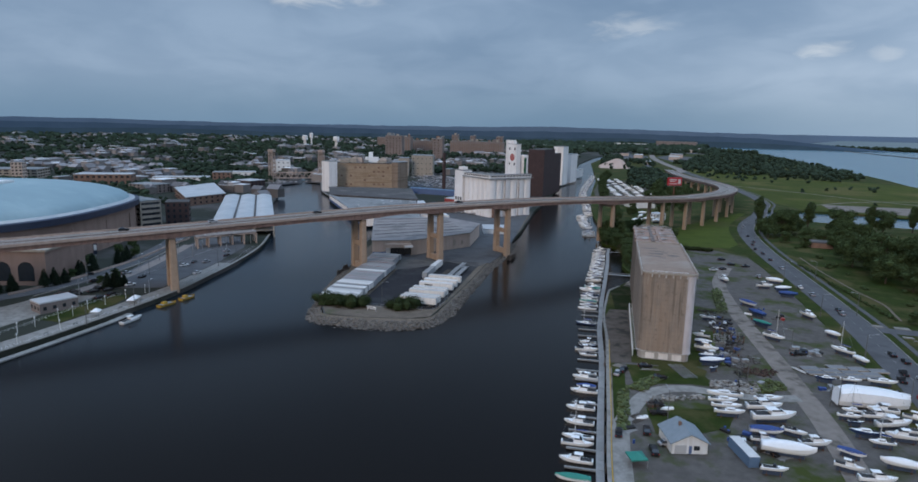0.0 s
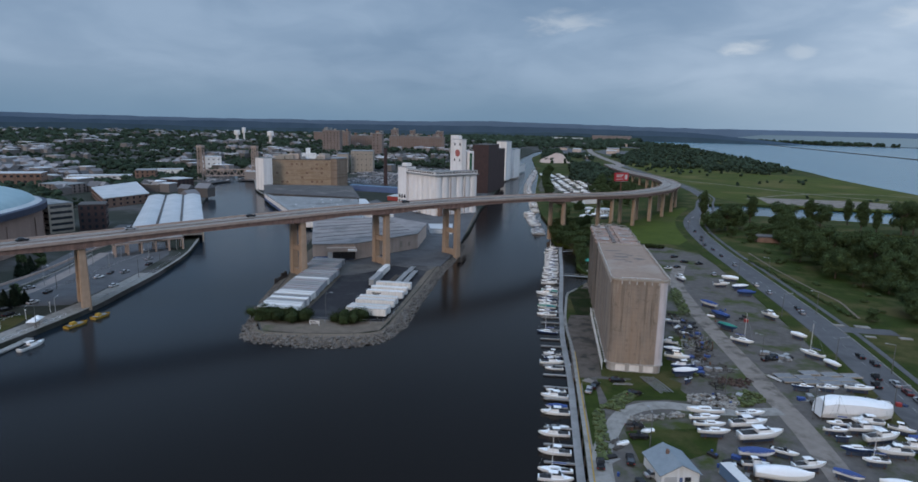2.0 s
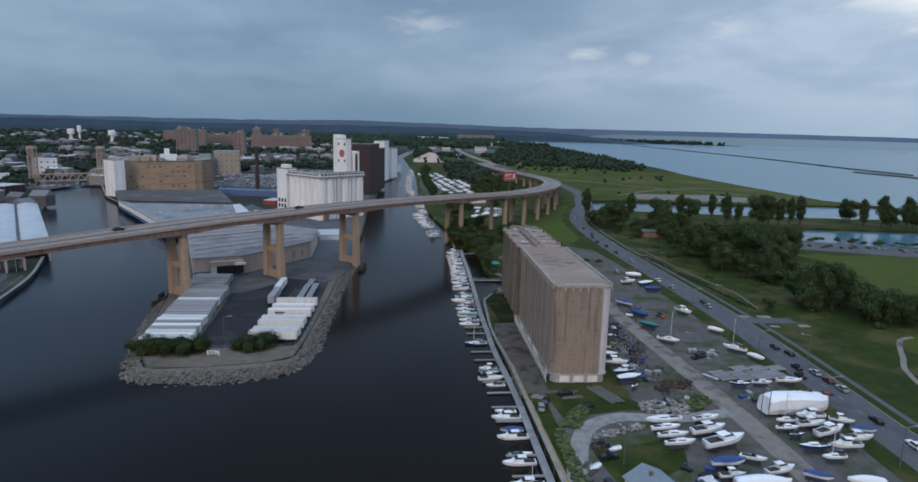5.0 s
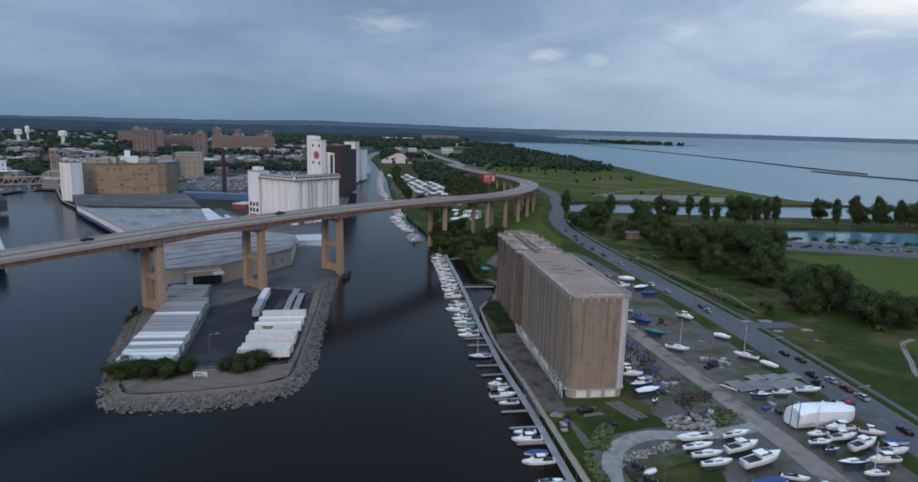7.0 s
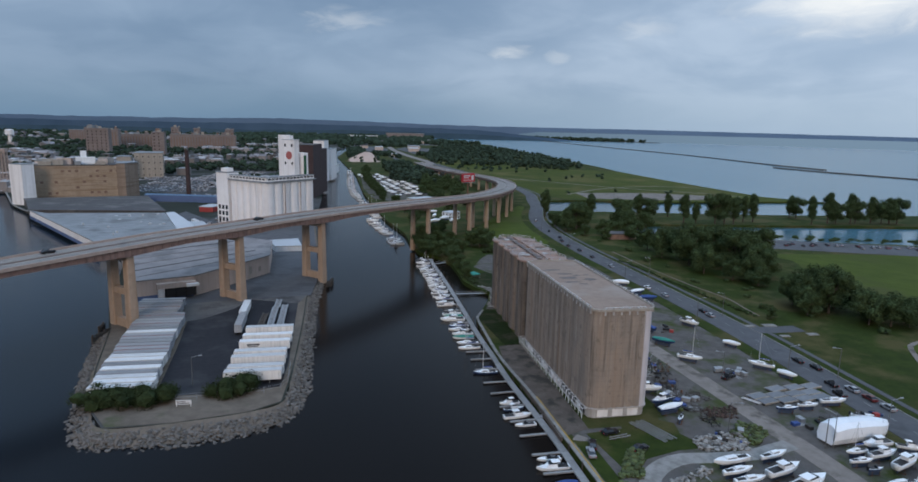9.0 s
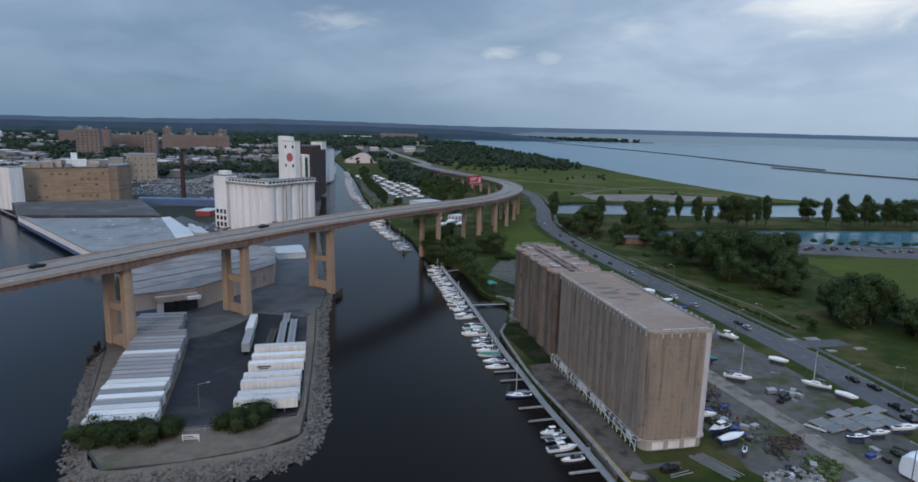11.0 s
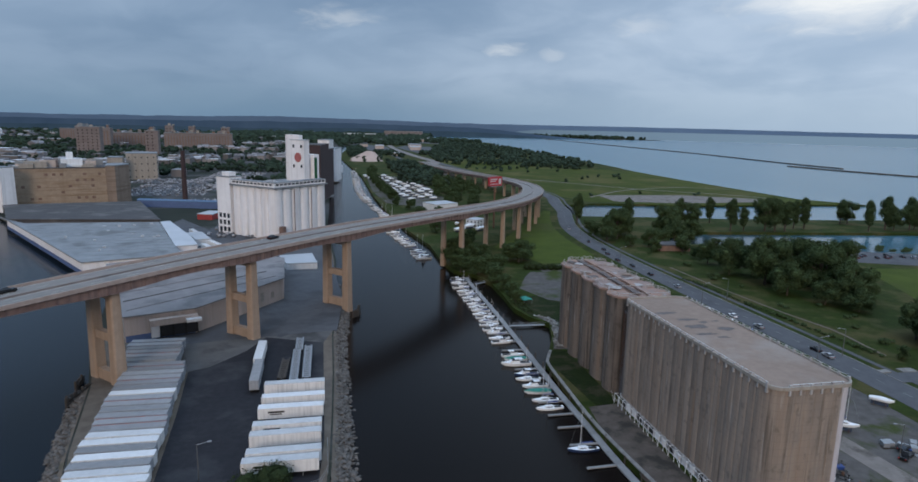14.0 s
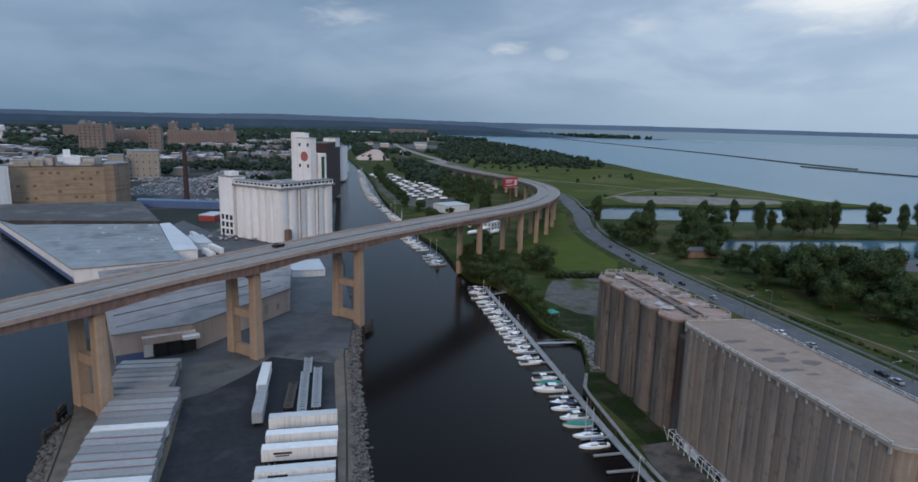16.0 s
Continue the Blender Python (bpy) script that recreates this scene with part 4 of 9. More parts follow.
# ---- trailer yard on the mill point ----
slab("pavement_point", [(-74.6, 230.5), (-70, 220), (-54, 218), (-36, 219), (-27.5, 223), (-24, 239), (-20, 262), (-15.5, 290), (-10.5, 325), (-5.5, 350), (1.5, 400), (9, 447), (20, 565), (-60, 560), (-88, 430), (-87, 331),
                        (-82.2, 300), (-79.5, 262), (-77, 245)], 1.0, LAND_Z + 0.05, M["packed"], "brown packed earth along the point", "pavement")
slab("pavement_lot", [(-60.5, 236), (-44, 232.5), (-27, 233), (-23.5, 250), (-14.5, 318), (-33, 329), (-40, 317), (-51, 306), (-57, 304), (-58, 275)], 1.0, LAND_Z + 0.1, M["asphalt"],
     "dark asphalt trailer lot", "pavement")
slab("pavement_dust", [(-58.5, 304), (-51, 306), (-40, 317), (-33, 329), (-14.5, 318), (-9, 331), (-26, 333), (-30, 338), (-50, 338), (-62, 333), (-60, 318)], 1.0, LAND_Z + 0.075, M["dust"], "dusty grey worn pavement", "pavement")
slab("pavement_mill", [(-60, 330), (-8, 330), (0, 365), (8, 447), (18, 555), (-10, 520), (-50, 540), (-80, 620), (-92, 580), (-75, 470), (-28, 400), (-70, 345)], 1.0, LAND_Z + 0.09, M["road"],
     "grey paved mill yard", "pavement")


def trailer(name, wall, roof, label):
    t = thing(name, pose(0, 0, 0), label, "semi-trailer", "parked trailers")
    bm = bmesh.new()
    vs, fs = box(bm, -8.1, 8.1, -1.28, 1.28, 1.15, 4.0)
    bmesh.ops.bevel(bm, geom=[e for e in bm.edges], offset=0.06, segments=1, affect="EDGES")
    part("body", bm, wall, t)
    bm = bmesh.new()
    box(bm, -8.12, 8.12, -1.3, 1.3, 4.002, 4.06)
    for k in range(13):
        box(bm, -7.6 + 1.26 * k, -7.54 + 1.26 * k, -1.2, 1.2, 4.06, 4.09)
    part("roof", bm, roof, t, "ribbed metal roof")
    bm = bmesh.new()
    for y in (-0.45, 0.45):
        box(bm, -7.8, 7.8, y - 0.08, y + 0.08, 0.85, 1.148)
    part("chassis", bm, M["rubber"], t)
    for s in (-1, 1):
        bm = bmesh.new()
        box(bm, -8.16, -8.1, s * 0.64 - 0.6, s * 0.64 + 0.6, 1.2, 3.95)
        for k in (-0.3, 0.3):
            rod(bm, (-8.19, s * 0.64 + k, 1.25), (-8.19, s * 0.64 + k, 3.9), 0.03, 5)
        part("rear_door", bm, wall, t)
        bm = bmesh.new()
        box(bm, 4.6, 4.75, s * 0.8 - 0.08, s * 0.8 + 0.08, 0.0, 1.15)
        part("landing_leg", bm, M["steel"], t)
        for x in (-6.6, -5.3):
            bm = bmesh.new()
            cyl(bm, 0, 0, -0.25, 0.25, 0.5, n=14)
            bmesh.ops.transform(bm, matrix=pose(x, s * 1.0, 0.5, 90), verts=bm.verts)
            w = part("wheel", bm, M["rubber"], t)
            bm = bmesh.new()
            cyl(bm, 0, 0, -0.27, 0.27, 0.24, n=10)
            bmesh.ops.transform(bm, matrix=pose(x, s * 1.0, 0.5, 90), verts=bm.verts)
            part("rim", bm, M["steel"], w)
    return t


Z_LOT = LAND_Z + 0.1


def red_edge(t):
    bm = bmesh.new()
    box(bm, -8.12, 8.12, -1.42, -1.302, 3.7, 4.1)
    part("red_rail", bm, M["red_paint"], t, "red painted top rail")
    return t


t_white = trailer("semi_trailer", M["trailer_white"], M["trailer_roof"], "white box semi-trailer with a ribbed grey roof")
t_grey = trailer("semi_trailer", M["trailer_grey"], M["trailer_roof_grey"], "silver-grey box semi-trailer with a ribbed roof")
t_red = red_edge(trailer("semi_trailer", M["trailer_grey"], M["trailer_roof_grey"], "silver-grey box semi-trailer with a red top rail"))
t_logo = trailer("semi_trailer", M["trailer_white"], M["trailer_roof"], "white box semi-trailer with dark lettering bars")
for u0, u1, z0, z1 in ((-5.6, -1.6, 2.7, 3.2), (-5.2, -2.2, 2.2, 2.5)):
    bm = bmesh.new()
    box(bm, u0, u1, -1.3, -1.281, z0, z1)
    part("writing_bar", bm, M["dark"], t_logo)
rnd = random.Random(11)
first = {}


def put_trailer(src, x, y, rz):
    m = pose(x, y, Z_LOT, 0, 0, rz)
    if src.name not in first:
        first[src.name] = True
        src.matrix_basis = m
        return src
    return copy_thing(src, m)


n_left = 27
for k in range(n_left):
    y = 236.5 + 3.33 * k
    f = k / (n_left - 1)
    x = -68.8 + 4.2 * f + rnd.uniform(-0.35, 0.35) + (-2.6 if y > 306 else 0)
    white = y < 262 or k in (14,)
    put_trailer(t_red if k in (8, 9, 12, 16, 19, 22) else t_white if white and k not in (3, 5) else t_grey, x, y + (1.4 if y > 306 else 0), 180 - 9.0 + rnd.uniform(-0.8, 0.8))
for lx, ly in ((-35.3, 280.0), (-36.4, 271.6), (-37.6, 265.2), (-39.2, 256.4), (-40.0, 251.6), (-41.0, 243.6), (-42.0, 239.8)):
    put_trailer(t_logo if ly in (265.2, 256.4, 239.8) else t_white, lx + 7.6, ly - 1.9, -8.0 + rnd.uniform(-0.7, 0.7))
put_trailer(t_grey, -37.5, 290.0, 82.5)
put_trailer(t_white, -35.8, 306.5, 82.0)


def flatbed(x, y, rz, length, mat):
    t = thing("flatbed_trailer", pose(x, y, Z_LOT, 0, 0, rz), "long empty grey flatbed trailer", "flatbed trailer", "parked flatbeds")
    bm = bmesh.new()
    for s in (-1, 1):
        box(bm, -length / 2, length / 2, s * 1.0 - 0.25, s * 1.0 + 0.25, 1.1, 1.4)
        box(bm, -length / 2, length / 2, s * 0.45 - 0.08, s * 0.45 + 0.08, 0.7, 1.1)
    for k in range(int(length / 1.5)):
        box(bm, -length / 2 + 1.5 * k, -length / 2 + 1.5 * k + 0.9, -0.75, 0.75, 1.15, 1.3)
    part("bed", bm, mat, t)
    for s in (-1, 1):
        for xx in (-length / 2 + 1.2, -length / 2 + 2.5, length / 2 - 2):
            bm = bmesh.new()
            cyl(bm, 0, 0, -0.25, 0.25, 0.5, n=12)
            bmesh.ops.transform(bm, matrix=pose(xx, s * 0.95, 0.5, 90), verts=bm.verts)
            part("wheel", bm, M["rubber"], t)


flatbed(-25.8, 298, 82, 26, M["steel"])
flatbed(-21.9, 300, 82, 27, M["steel"])
flatbed(-22.7, 316, 82, 12, M["steel"])
flatbed(-29.4, 296, 80, 16, M["timber"])


# ---- stone revetment round the point ----
def revetment():
    r = thing("stone_revetment", pose(0, 0, 0), "sloping bank of grey rip-rap stones round the point", "revetment")
    rs = random.Random(21)
    base = []
    for k in range(5):
        bm = bmesh.new()
        bmesh.ops.create_icosphere(bm, subdivisions=1, radius=1.0)
        for v in bm.verts:
            v.co *= rs.uniform(0.7, 1.2)
            v.co.z *= 0.7
        base.append(finish("stone", bm, M["stone"]))
    crest = smooth_line([(-82.5, 300), (-80, 262), (-77.5, 245), (-75, 230), (-70.5, 219.5), (-54, 217.5), (-36, 218.5), (-27, 222.5), (-23.5, 238), (-19.5, 262), (-15, 290), (-10, 325), (-5, 350),
                         (2, 400)], 2.0)
    toe = smooth_line([(-86.5, 300), (-84, 262), (-81.5, 245), (-79.5, 228), (-74, 213.5), (-56, 208.5), (-38, 208.5), (-26, 214.5), (-19, 232), (-15.4, 259), (-11.2, 287), (-6.0, 322.5), (-0.6, 349),
                       (6.0, 399)], 2.0)
    more_c, more_r, n_part = [], [], 0
    for i in range(len(crest)):
        j = min(len(toe) - 1, int(i * len(toe) / len(crest)))
        a, b = crest[i], toe[j]
        for row in range(7):
            for _ in range(6):
                f = 0.10 + 0.86 * (row + rs.random()) / 7.0
                p = a + (b - a) * f
                x, y = p[0] + rs.uniform(-1.2, 1.2), p[1] + rs.uniform(-1.2, 1.2)
                z = LAND_Z - 0.25 - f * 2.1
                rad = rs.uniform(0.3, 0.55) if rs.random() < 0.75 else rs.uniform(0.55, 0.85)
                if y < 222 and n_part < 290:
                    n_part += 1
                    o = new("stone", base[n_part % 5])
                    o.parent = r
                    o.matrix_basis = pose(x, y, z, rs.uniform(0, 360), rs.uniform(0, 60), rs.uniform(0, 360)) @ Matrix.Scale(rad, 4)
                else:
                    more_c.append((x, y, z))
                    more_r.append(rad)
    ob = new("rock_fill", lumps_mesh("rock_fill", more_c, more_r, M["stone"], 4, 0.75))
    ob.parent = r
    tagged(ob, kind="stuff")
    bm = bmesh.new()
    rows = []
    for i in range(len(crest)):
        j = min(len(toe) - 1, int(i * len(toe) / len(crest)))
        rows.append((bm.verts.new((*(crest[i][:2] + (crest[i][:2] - toe[j][:2]) * 0.02), LAND_Z + 0.02)), bm.verts.new((*crest[i][:2], LAND_Z - 0.05)), bm.verts.new((*toe[j][:2], -0.6))))
    for a, b in zip(rows, rows[1:]):
        bm.faces.new((a[0], a[1], b[1], b[0]))
        bm.faces.new((a[1], a[2], b[2], b[1]))
    part("bank", bm, M["packed"], r, "brown earth bank between the stones")


revetment()


# ---- plants ----
def leaf_cloud(bm, blobs, count, size, rs, zmin=0.0):
    """Many small bent leaf sprays scattered through the outer shell of some blobs."""
    tot = sum(b[3] ** 2 for b in blobs)
    for cx, cy, cz, r in blobs:
        for _ in range(int(count * r * r / tot)):
            d = Vector((rs.gauss(0, 1), rs.gauss(0, 1), rs.gauss(0, 1) * 0.9)).normalized()
            p = Vector((cx, cy, cz)) + d * r * (0.55 + 0.5 * rs.random() ** 0.6)
            if p.z < zmin:
                continue
            u = Vector((rs.gauss(0, 1), rs.gauss(0, 1), rs.gauss(0, 0.6))).normalized()
            w = (d + 0.6 * u).cross(u)
            if w.length < 1e-3:
                continue
            w.normalize()
            s = size * rs.uniform(0.6, 1.35)
            a = bm.verts.new(p - u * s)
            b = bm.verts.new(p + w * s * 0.62 + d * s * 0.25)
            c = bm.verts.new(p + u * s)
            e = bm.verts.new(p - w * s * 0.62 + d * s * 0.25)
            bm.faces.new((a, b, c))
            bm.faces.new((a, c, e))


def tree(height, spread, seed, label, leaves=1500, size=0.55, poplar=False):
    rs = random.Random(seed)
    t = thing("tree", pose(0, 0, 0), label, "tree", "park trees")
    bm = bmesh.new()
    cyl(bm, 0, 0, -0.2, height * 0.45, height * 0.028, height * 0.016, 8)
    blobs = []
    n = 19 if not poplar else 12
    for k in range(n):
        if poplar:
            z = height * (0.25 + 0.7 * k / n)
            r = spread * (0.62 - 0.42 * abs(k / n - 0.4)) * rs.uniform(0.75, 1.1)
            c = (rs.uniform(-.3, .3) * spread, rs.uniform(-.3, .3) * spread, z, r)
        else:
            a = 2.4 * k + rs.uniform(-.5, .5)
            rr = spread * rs.uniform(0.25, 0.78) if k < n - 1 else 0
            z = height * rs.uniform(0.24, 0.84) if k < n - 1 else height * 0.86
            c = (rr * math.cos(a), rr * math.sin(a), z, spread * rs.uniform(0.22, 0.46))
        blobs.append(c)
        rod(bm, (0, 0, height * (0.25 + 0.15 * rs.random())), (c[0] * 0.85, c[1] * 0.85, c[2]), height * 0.009, 5)
    part("trunk", bm, M["bark"], t)
    bm = bmesh.new()
    leaf_cloud(bm, blobs, leaves * 4, size * 0.55, rs, height * 0.1)
    # dense inner masses so that the crown is not see-through everywhere
    for c in blobs:
        lump(bm, c[:3], c[3] * 0.62, rs, 0.85)
    part("crown", bm, M["leaf"], t)
    return t


def shrub(seed, w, h, mat="bush_leaf", leaves=500):
    rs = random.Random(seed)
    t = thing("shrub", pose(0, 0, 0), "dense dark olive shrub on open ground", "shrub", "shrubs")
    bm = bmesh.new()
    blobs = [(rs.uniform(-.45, .45) * w, rs.uniform(-.3, .3) * w * 0.6, h * rs.uniform(0.25, 0.55), h * rs.uniform(0.38, 0.55)) for _ in range(7)]
    leaf_cloud(bm, blobs, leaves, 0.24, rs)
    for c in blobs:
        lump(bm, c[:3], c[3] * 0.8, rs, 0.9)
    part("foliage", bm, M[mat], t)
    bm = bmesh.new()
    for k in range(4):
        rod(bm, (0, 0, 0), (rs.uniform(-.4, .4) * w, rs.uniform(-.2, .2) * w, h * 0.5), 0.05, 5)
    part("stem", bm, M["bark"], t)
    return t


for k, (x, y) in enumerate(((-76, 233.5), (-71.5, 233.0), (-67, 232.6), (-62.5, 232.4), (-58.6, 232.6), (-43.5, 232.6), (-39.5, 232.0), (-35.5, 232.3), (-74, 236.5))):
    s = shrub(40 + k, 7.6, 6.2 - 0.4 * (k % 3), leaves=1800)
    s.matrix_basis = pose(x, y, LAND_Z + 0.05, 0, 0, 35 * k)


def point_sign():
    s = thing("sign_board", pose(-52.4, 226.7, LAND_Z + 0.05, 0, 0, -12), "low white notice board with dark bars of writing", "sign")
    bm = bmesh.new()
    box(bm, -2.0, 2.0, -0.06, 0.06, 0.7, 1.9)
    part("panel", bm, M["white_paint"], s)
    bm = bmesh.new()
    box(bm, -1.7, 0.6, -0.075, -0.062, 1.35, 1.6)
    box(bm, -1.7, 1.5, -0.075, -0.062, 0.95, 1.15)
    part("writing_bar", bm, M["dark"], s)
    for x in (-1.8, 1.8):
        bm = bmesh.new()
        box(bm, x - 0.08, x + 0.08, 0.062, 0.2, 0, 1.9)
        part("post", bm, M["white_paint"], s)


point_sign()


def fence(name, line, height, step, mat, label):
    f = thing(name, pose(0, 0, 0), label, "fence")
    pts = smooth_line(line, step)
    for p in pts:
        bm = bmesh.new()
        rod(bm, (p[0], p[1], LAND_Z), (p[0], p[1], LAND_Z + height), 0.07, 5)
        part("post", bm, mat, f)
    bm = bmesh.new()
    for a, b in zip(pts, pts[1:]):
        for h in (height * 0.5, height * 0.97):
            rod(bm, (a[0], a[1], LAND_Z + h), (b[0], b[1], LAND_Z + h), 0.03, 4)
    part("rail", bm, mat, f)


fence("chain_fence", [(-60, 232), (-44, 230.6), (-27, 231), (-23, 248)], 1.8, 5.0, M["steel"], "thin grey wire fence along the lot")


def pole(x, y, h, z=LAND_Z, arm=2.2, rz=0.0, label="tall grey street lamp on a slim pole"):
    p = thing("street_lamp", pose(x, y, z, 0, 0, rz), label, "street lamp", "street lamps")
    bm = bmesh.new()
    cyl(bm, 0, 0, 0, h, 0.14, 0.08, 8)
    part("pole", bm, M["pole_grey"], p)
    bm = bmesh.new()
    rod(bm, (0, 0, h - 0.1), (arm, 0, h + 0.3), 0.06, 6)
    part("arm", bm, M["steel"], p)
    bm = bmesh.new()
    box(bm, arm - 0.1, arm + 0.7, -0.16, 0.16, h + 0.2, h + 0.4)
    part("lamp_head", bm, M["steel"], p)
    return p


lamp_src = pole(-51, 240, 9)


# fender piles beside the piers
def fender(x, y, n, rz):
    f = thing("fender_cluster", pose(x, y, 0, 0, 0, rz), "cluster of black timber fender piles in the water", "fender", "pier fenders")
    rs = random.Random(n)
    for k in range(n):
        bm = bmesh.new()
        cyl(bm, -n * 0.45 + 0.9 * k, rs.uniform(-.3, .3), -2, 2.2 + rs.uniform(-0.5, 0.9), 0.38, 0.34, 8)
        part("pile", bm, M["timber"], f)
    for z in (0.6, 1.7):
        bm = bmesh.new()
        box(bm, -n * 0.45 - 0.4, n * 0.45, -0.55, -0.36, z, z + 0.35)
        part("waling", bm, M["timber"], f)


fender(-84.5, 298.5, 14, 68)
fender(-86.5, 307, 8, 85)
fender(5.2, 357, 9, 75)
fender(3.4, 350.5, 5, 40)


# ---- mill and warehouses ----
def wall_windows(parent, face, cols, rows, w, h, du, dz, u0, z0, mat, depth=0.12, name="window"):
    """Framed panes on an upright face given by its start point and direction (outward normal to the right)."""
    (ox, oy), ang = face
    m = Matrix.Translation((ox, oy, 0)) @ Matrix.Rotation(ang, 4, "Z")
    for i in range(cols):
        for j in range(rows):
            u, z = u0 + du * i, z0 + dz * j
            bm = bmesh.new()
            box(bm, u - w / 2, u + w / 2, -depth, 0.02, z, z + h, m)
            part(name, bm, mat, parent)


def frame_of(a, b):
    return (a, math.atan2(b[1] - a[1], b[0] - a[0]))


def warehouse():
    w = thing("warehouse", pose(0, 0, 0), "low cream warehouse with a grey membrane roof and blue base", "warehouse")
    A, K, B, C, D = (-78.5, 336.4), (-56.5, 341.5), (-23.3, 377.6), (-20.0, 418), (-48, 444)
    E2 = (-98, 424)
    front = [A, K, B, C, D, E2]
    TOP = 11.0
    bm = bmesh.new()
    prism(bm, front, LAND_Z, TOP)
    part("wall", bm, M["cream_wall"], w)
    bm = bmesh.new()
    prism(bm, [(-78.9, 335.9), (-56.3, 341.0), (-22.9, 377.3), (-19.6, 418.2), (-47.8, 444.5), (-98.5, 424.3)], TOP, TOP + 0.4)
    part("roof", bm, M["roof_worn"], w, "patched pinkish grey membrane roof")
    bm = bmesh.new()
    prism(bm, [(-112, 444), (-69, 453), (-80, 506), (-91, 565), (-171, 577), (-186, 597), (-147, 517)], LAND_Z, 8.2)
    part("rear_wall", bm, M["white_conc"], w)
    bm = bmesh.new()
    prism(bm, [(-112.5, 443.5), (-68.5, 452.5), (-79.5, 506), (-90.5, 565.5), (-171, 577.5), (-187, 598), (-147.6, 517)], 8.2, 8.7)
    part("rear_roof", bm, M["roof_grey"], w, "wide pale grey flat roof")
    # blue base band along the front and the river side
    for a, b in ((A, K), ((-186.5, 598), (-112.5, 444))):
        d = math.hypot(b[0] - a[0], b[1] - a[1])
        m = Matrix.Translation((a[0], a[1], 0)) @ Matrix.Rotation(math.atan2(b[1] - a[1], b[0] - a[0]), 4, "Z")
        bm = bmesh.new()
        box(bm, 0.2, d - 0.2, -0.06, 0.0, LAND_Z + 0.1, LAND_Z + 2.4, m)
        part("base_band", bm, M["blue_band"], w, "dark blue painted base band")
    # loading dock
    m = Matrix.Translation((A[0], A[1], 0)) @ Matrix.Rotation(frame_of(A, K)[1], 4, "Z")
    bm = bmesh.new()
    box(bm, 7.6, 23.2, -2.4, -0.002, LAND_Z + 5.2, LAND_Z + 7.4, m)
    part("dock_hood", bm, M["cream_wall"], w, "projecting cream dock enclosure")
    bm = bmesh.new()
    box(bm, 8.0, 10.6, -1.2, -0.065, LAND_Z + 0.8, LAND_Z + 4.8, m)
    part("dock_stair", bm, M["white_paint"], w)
    for k in range(3):
        bm = bmesh.new()
        x = 11.2 + 4.1 * k
        box(bm, x, x + 3.4, -1.5, -0.065, LAND_Z + 0.9, LAND_Z + 5.1, m)
        part("dock_door", bm, M["dark"], w, "black dock opening")
        bm = bmesh.new()
        for xx in (x - 0.3, x + 3.42):
            box(bm, xx, xx + 0.26, -1.8, -0.065, LAND_Z + 0.7, LAND_Z + 5.15, m)
        part("dock_frame", bm, M["rubber"], w)
    bm = bmesh.new()
    box(bm, 19.0, 24.0, -4.6, -2.41, LAND_Z + 5.6, LAND_Z + 6.6, m)
    part("canopy", bm, M["white_paint"], w, "white loading canopy")
    for u, h in ((34.5, 3.6), (41.0, 2.4)):
        mk = Matrix.Translation((K[0], K[1], 0)) @ Matrix.Rotation(frame_of(K, B)[1], 4, "Z")
        bm = bmesh.new()
        box(bm, u, u + 1.6, -0.08, 0.0, LAND_Z + 2.5, LAND_Z + 2.5 + h, mk)
        part("wall_hatch", bm, M["concrete"], w)
    # roof seams and vents
    rs = random.Random(3)
    for k in range(7):
        f = k / 7 + 0.07
        a = Vector(A).lerp(Vector(E2), f)
        b = Vector(B).lerp(Vector(D), f)
        bm = bmesh.new()
        d = (b - a)
        mm = Matrix.Translation((a[0], a[1], TOP + 0.4)) @ Matrix.Rotation(math.atan2(d[1], d[0]), 4, "Z")
        box(bm, 1.5, d.length - 1.5, -0.25, 0.25, 0, 0.22, mm)
        part("roof_seam", bm, M["roof_dark"] if k % 3 == 1 else M["roof_worn"], w)
    for k in range(16):
        x, y = rs.uniform(-150, -85), rs.uniform(465, 560)
        if not inside([(-112, 444), (-69, 453), (-80, 506), (-91, 565), (-171, 577), (-147, 517)], x, y):
            continue
        bm = bmesh.new()
        s = rs.uniform(0.4, 1.0)
        box(bm, x - s, x + s, y - s, y + s, 8.7, 8.7 + rs.uniform(0.4, 1.1))
        part("roof_vent", bm, M["roof_pale"], w)
    for k in range(12):
        f = 0.06 + 0.08 * k
        a = Vector((-110, 450)).lerp(Vector((-178, 585)), f)
        b = Vector((-72, 458)).lerp(Vector((-92, 563)), f)
        d = b - a
        bm = bmesh.new()
        mm = Matrix.Translation((a[0], a[1], 8.7)) @ Matrix.Rotation(math.atan2(d[1], d[0]), 4, "Z")
        box(bm, 0.5, d.length - 0.5, -0.2, 0.2, 0, 0.12, mm)
        part("roof_seam", bm, M["roof_grey"], w)


warehouse()


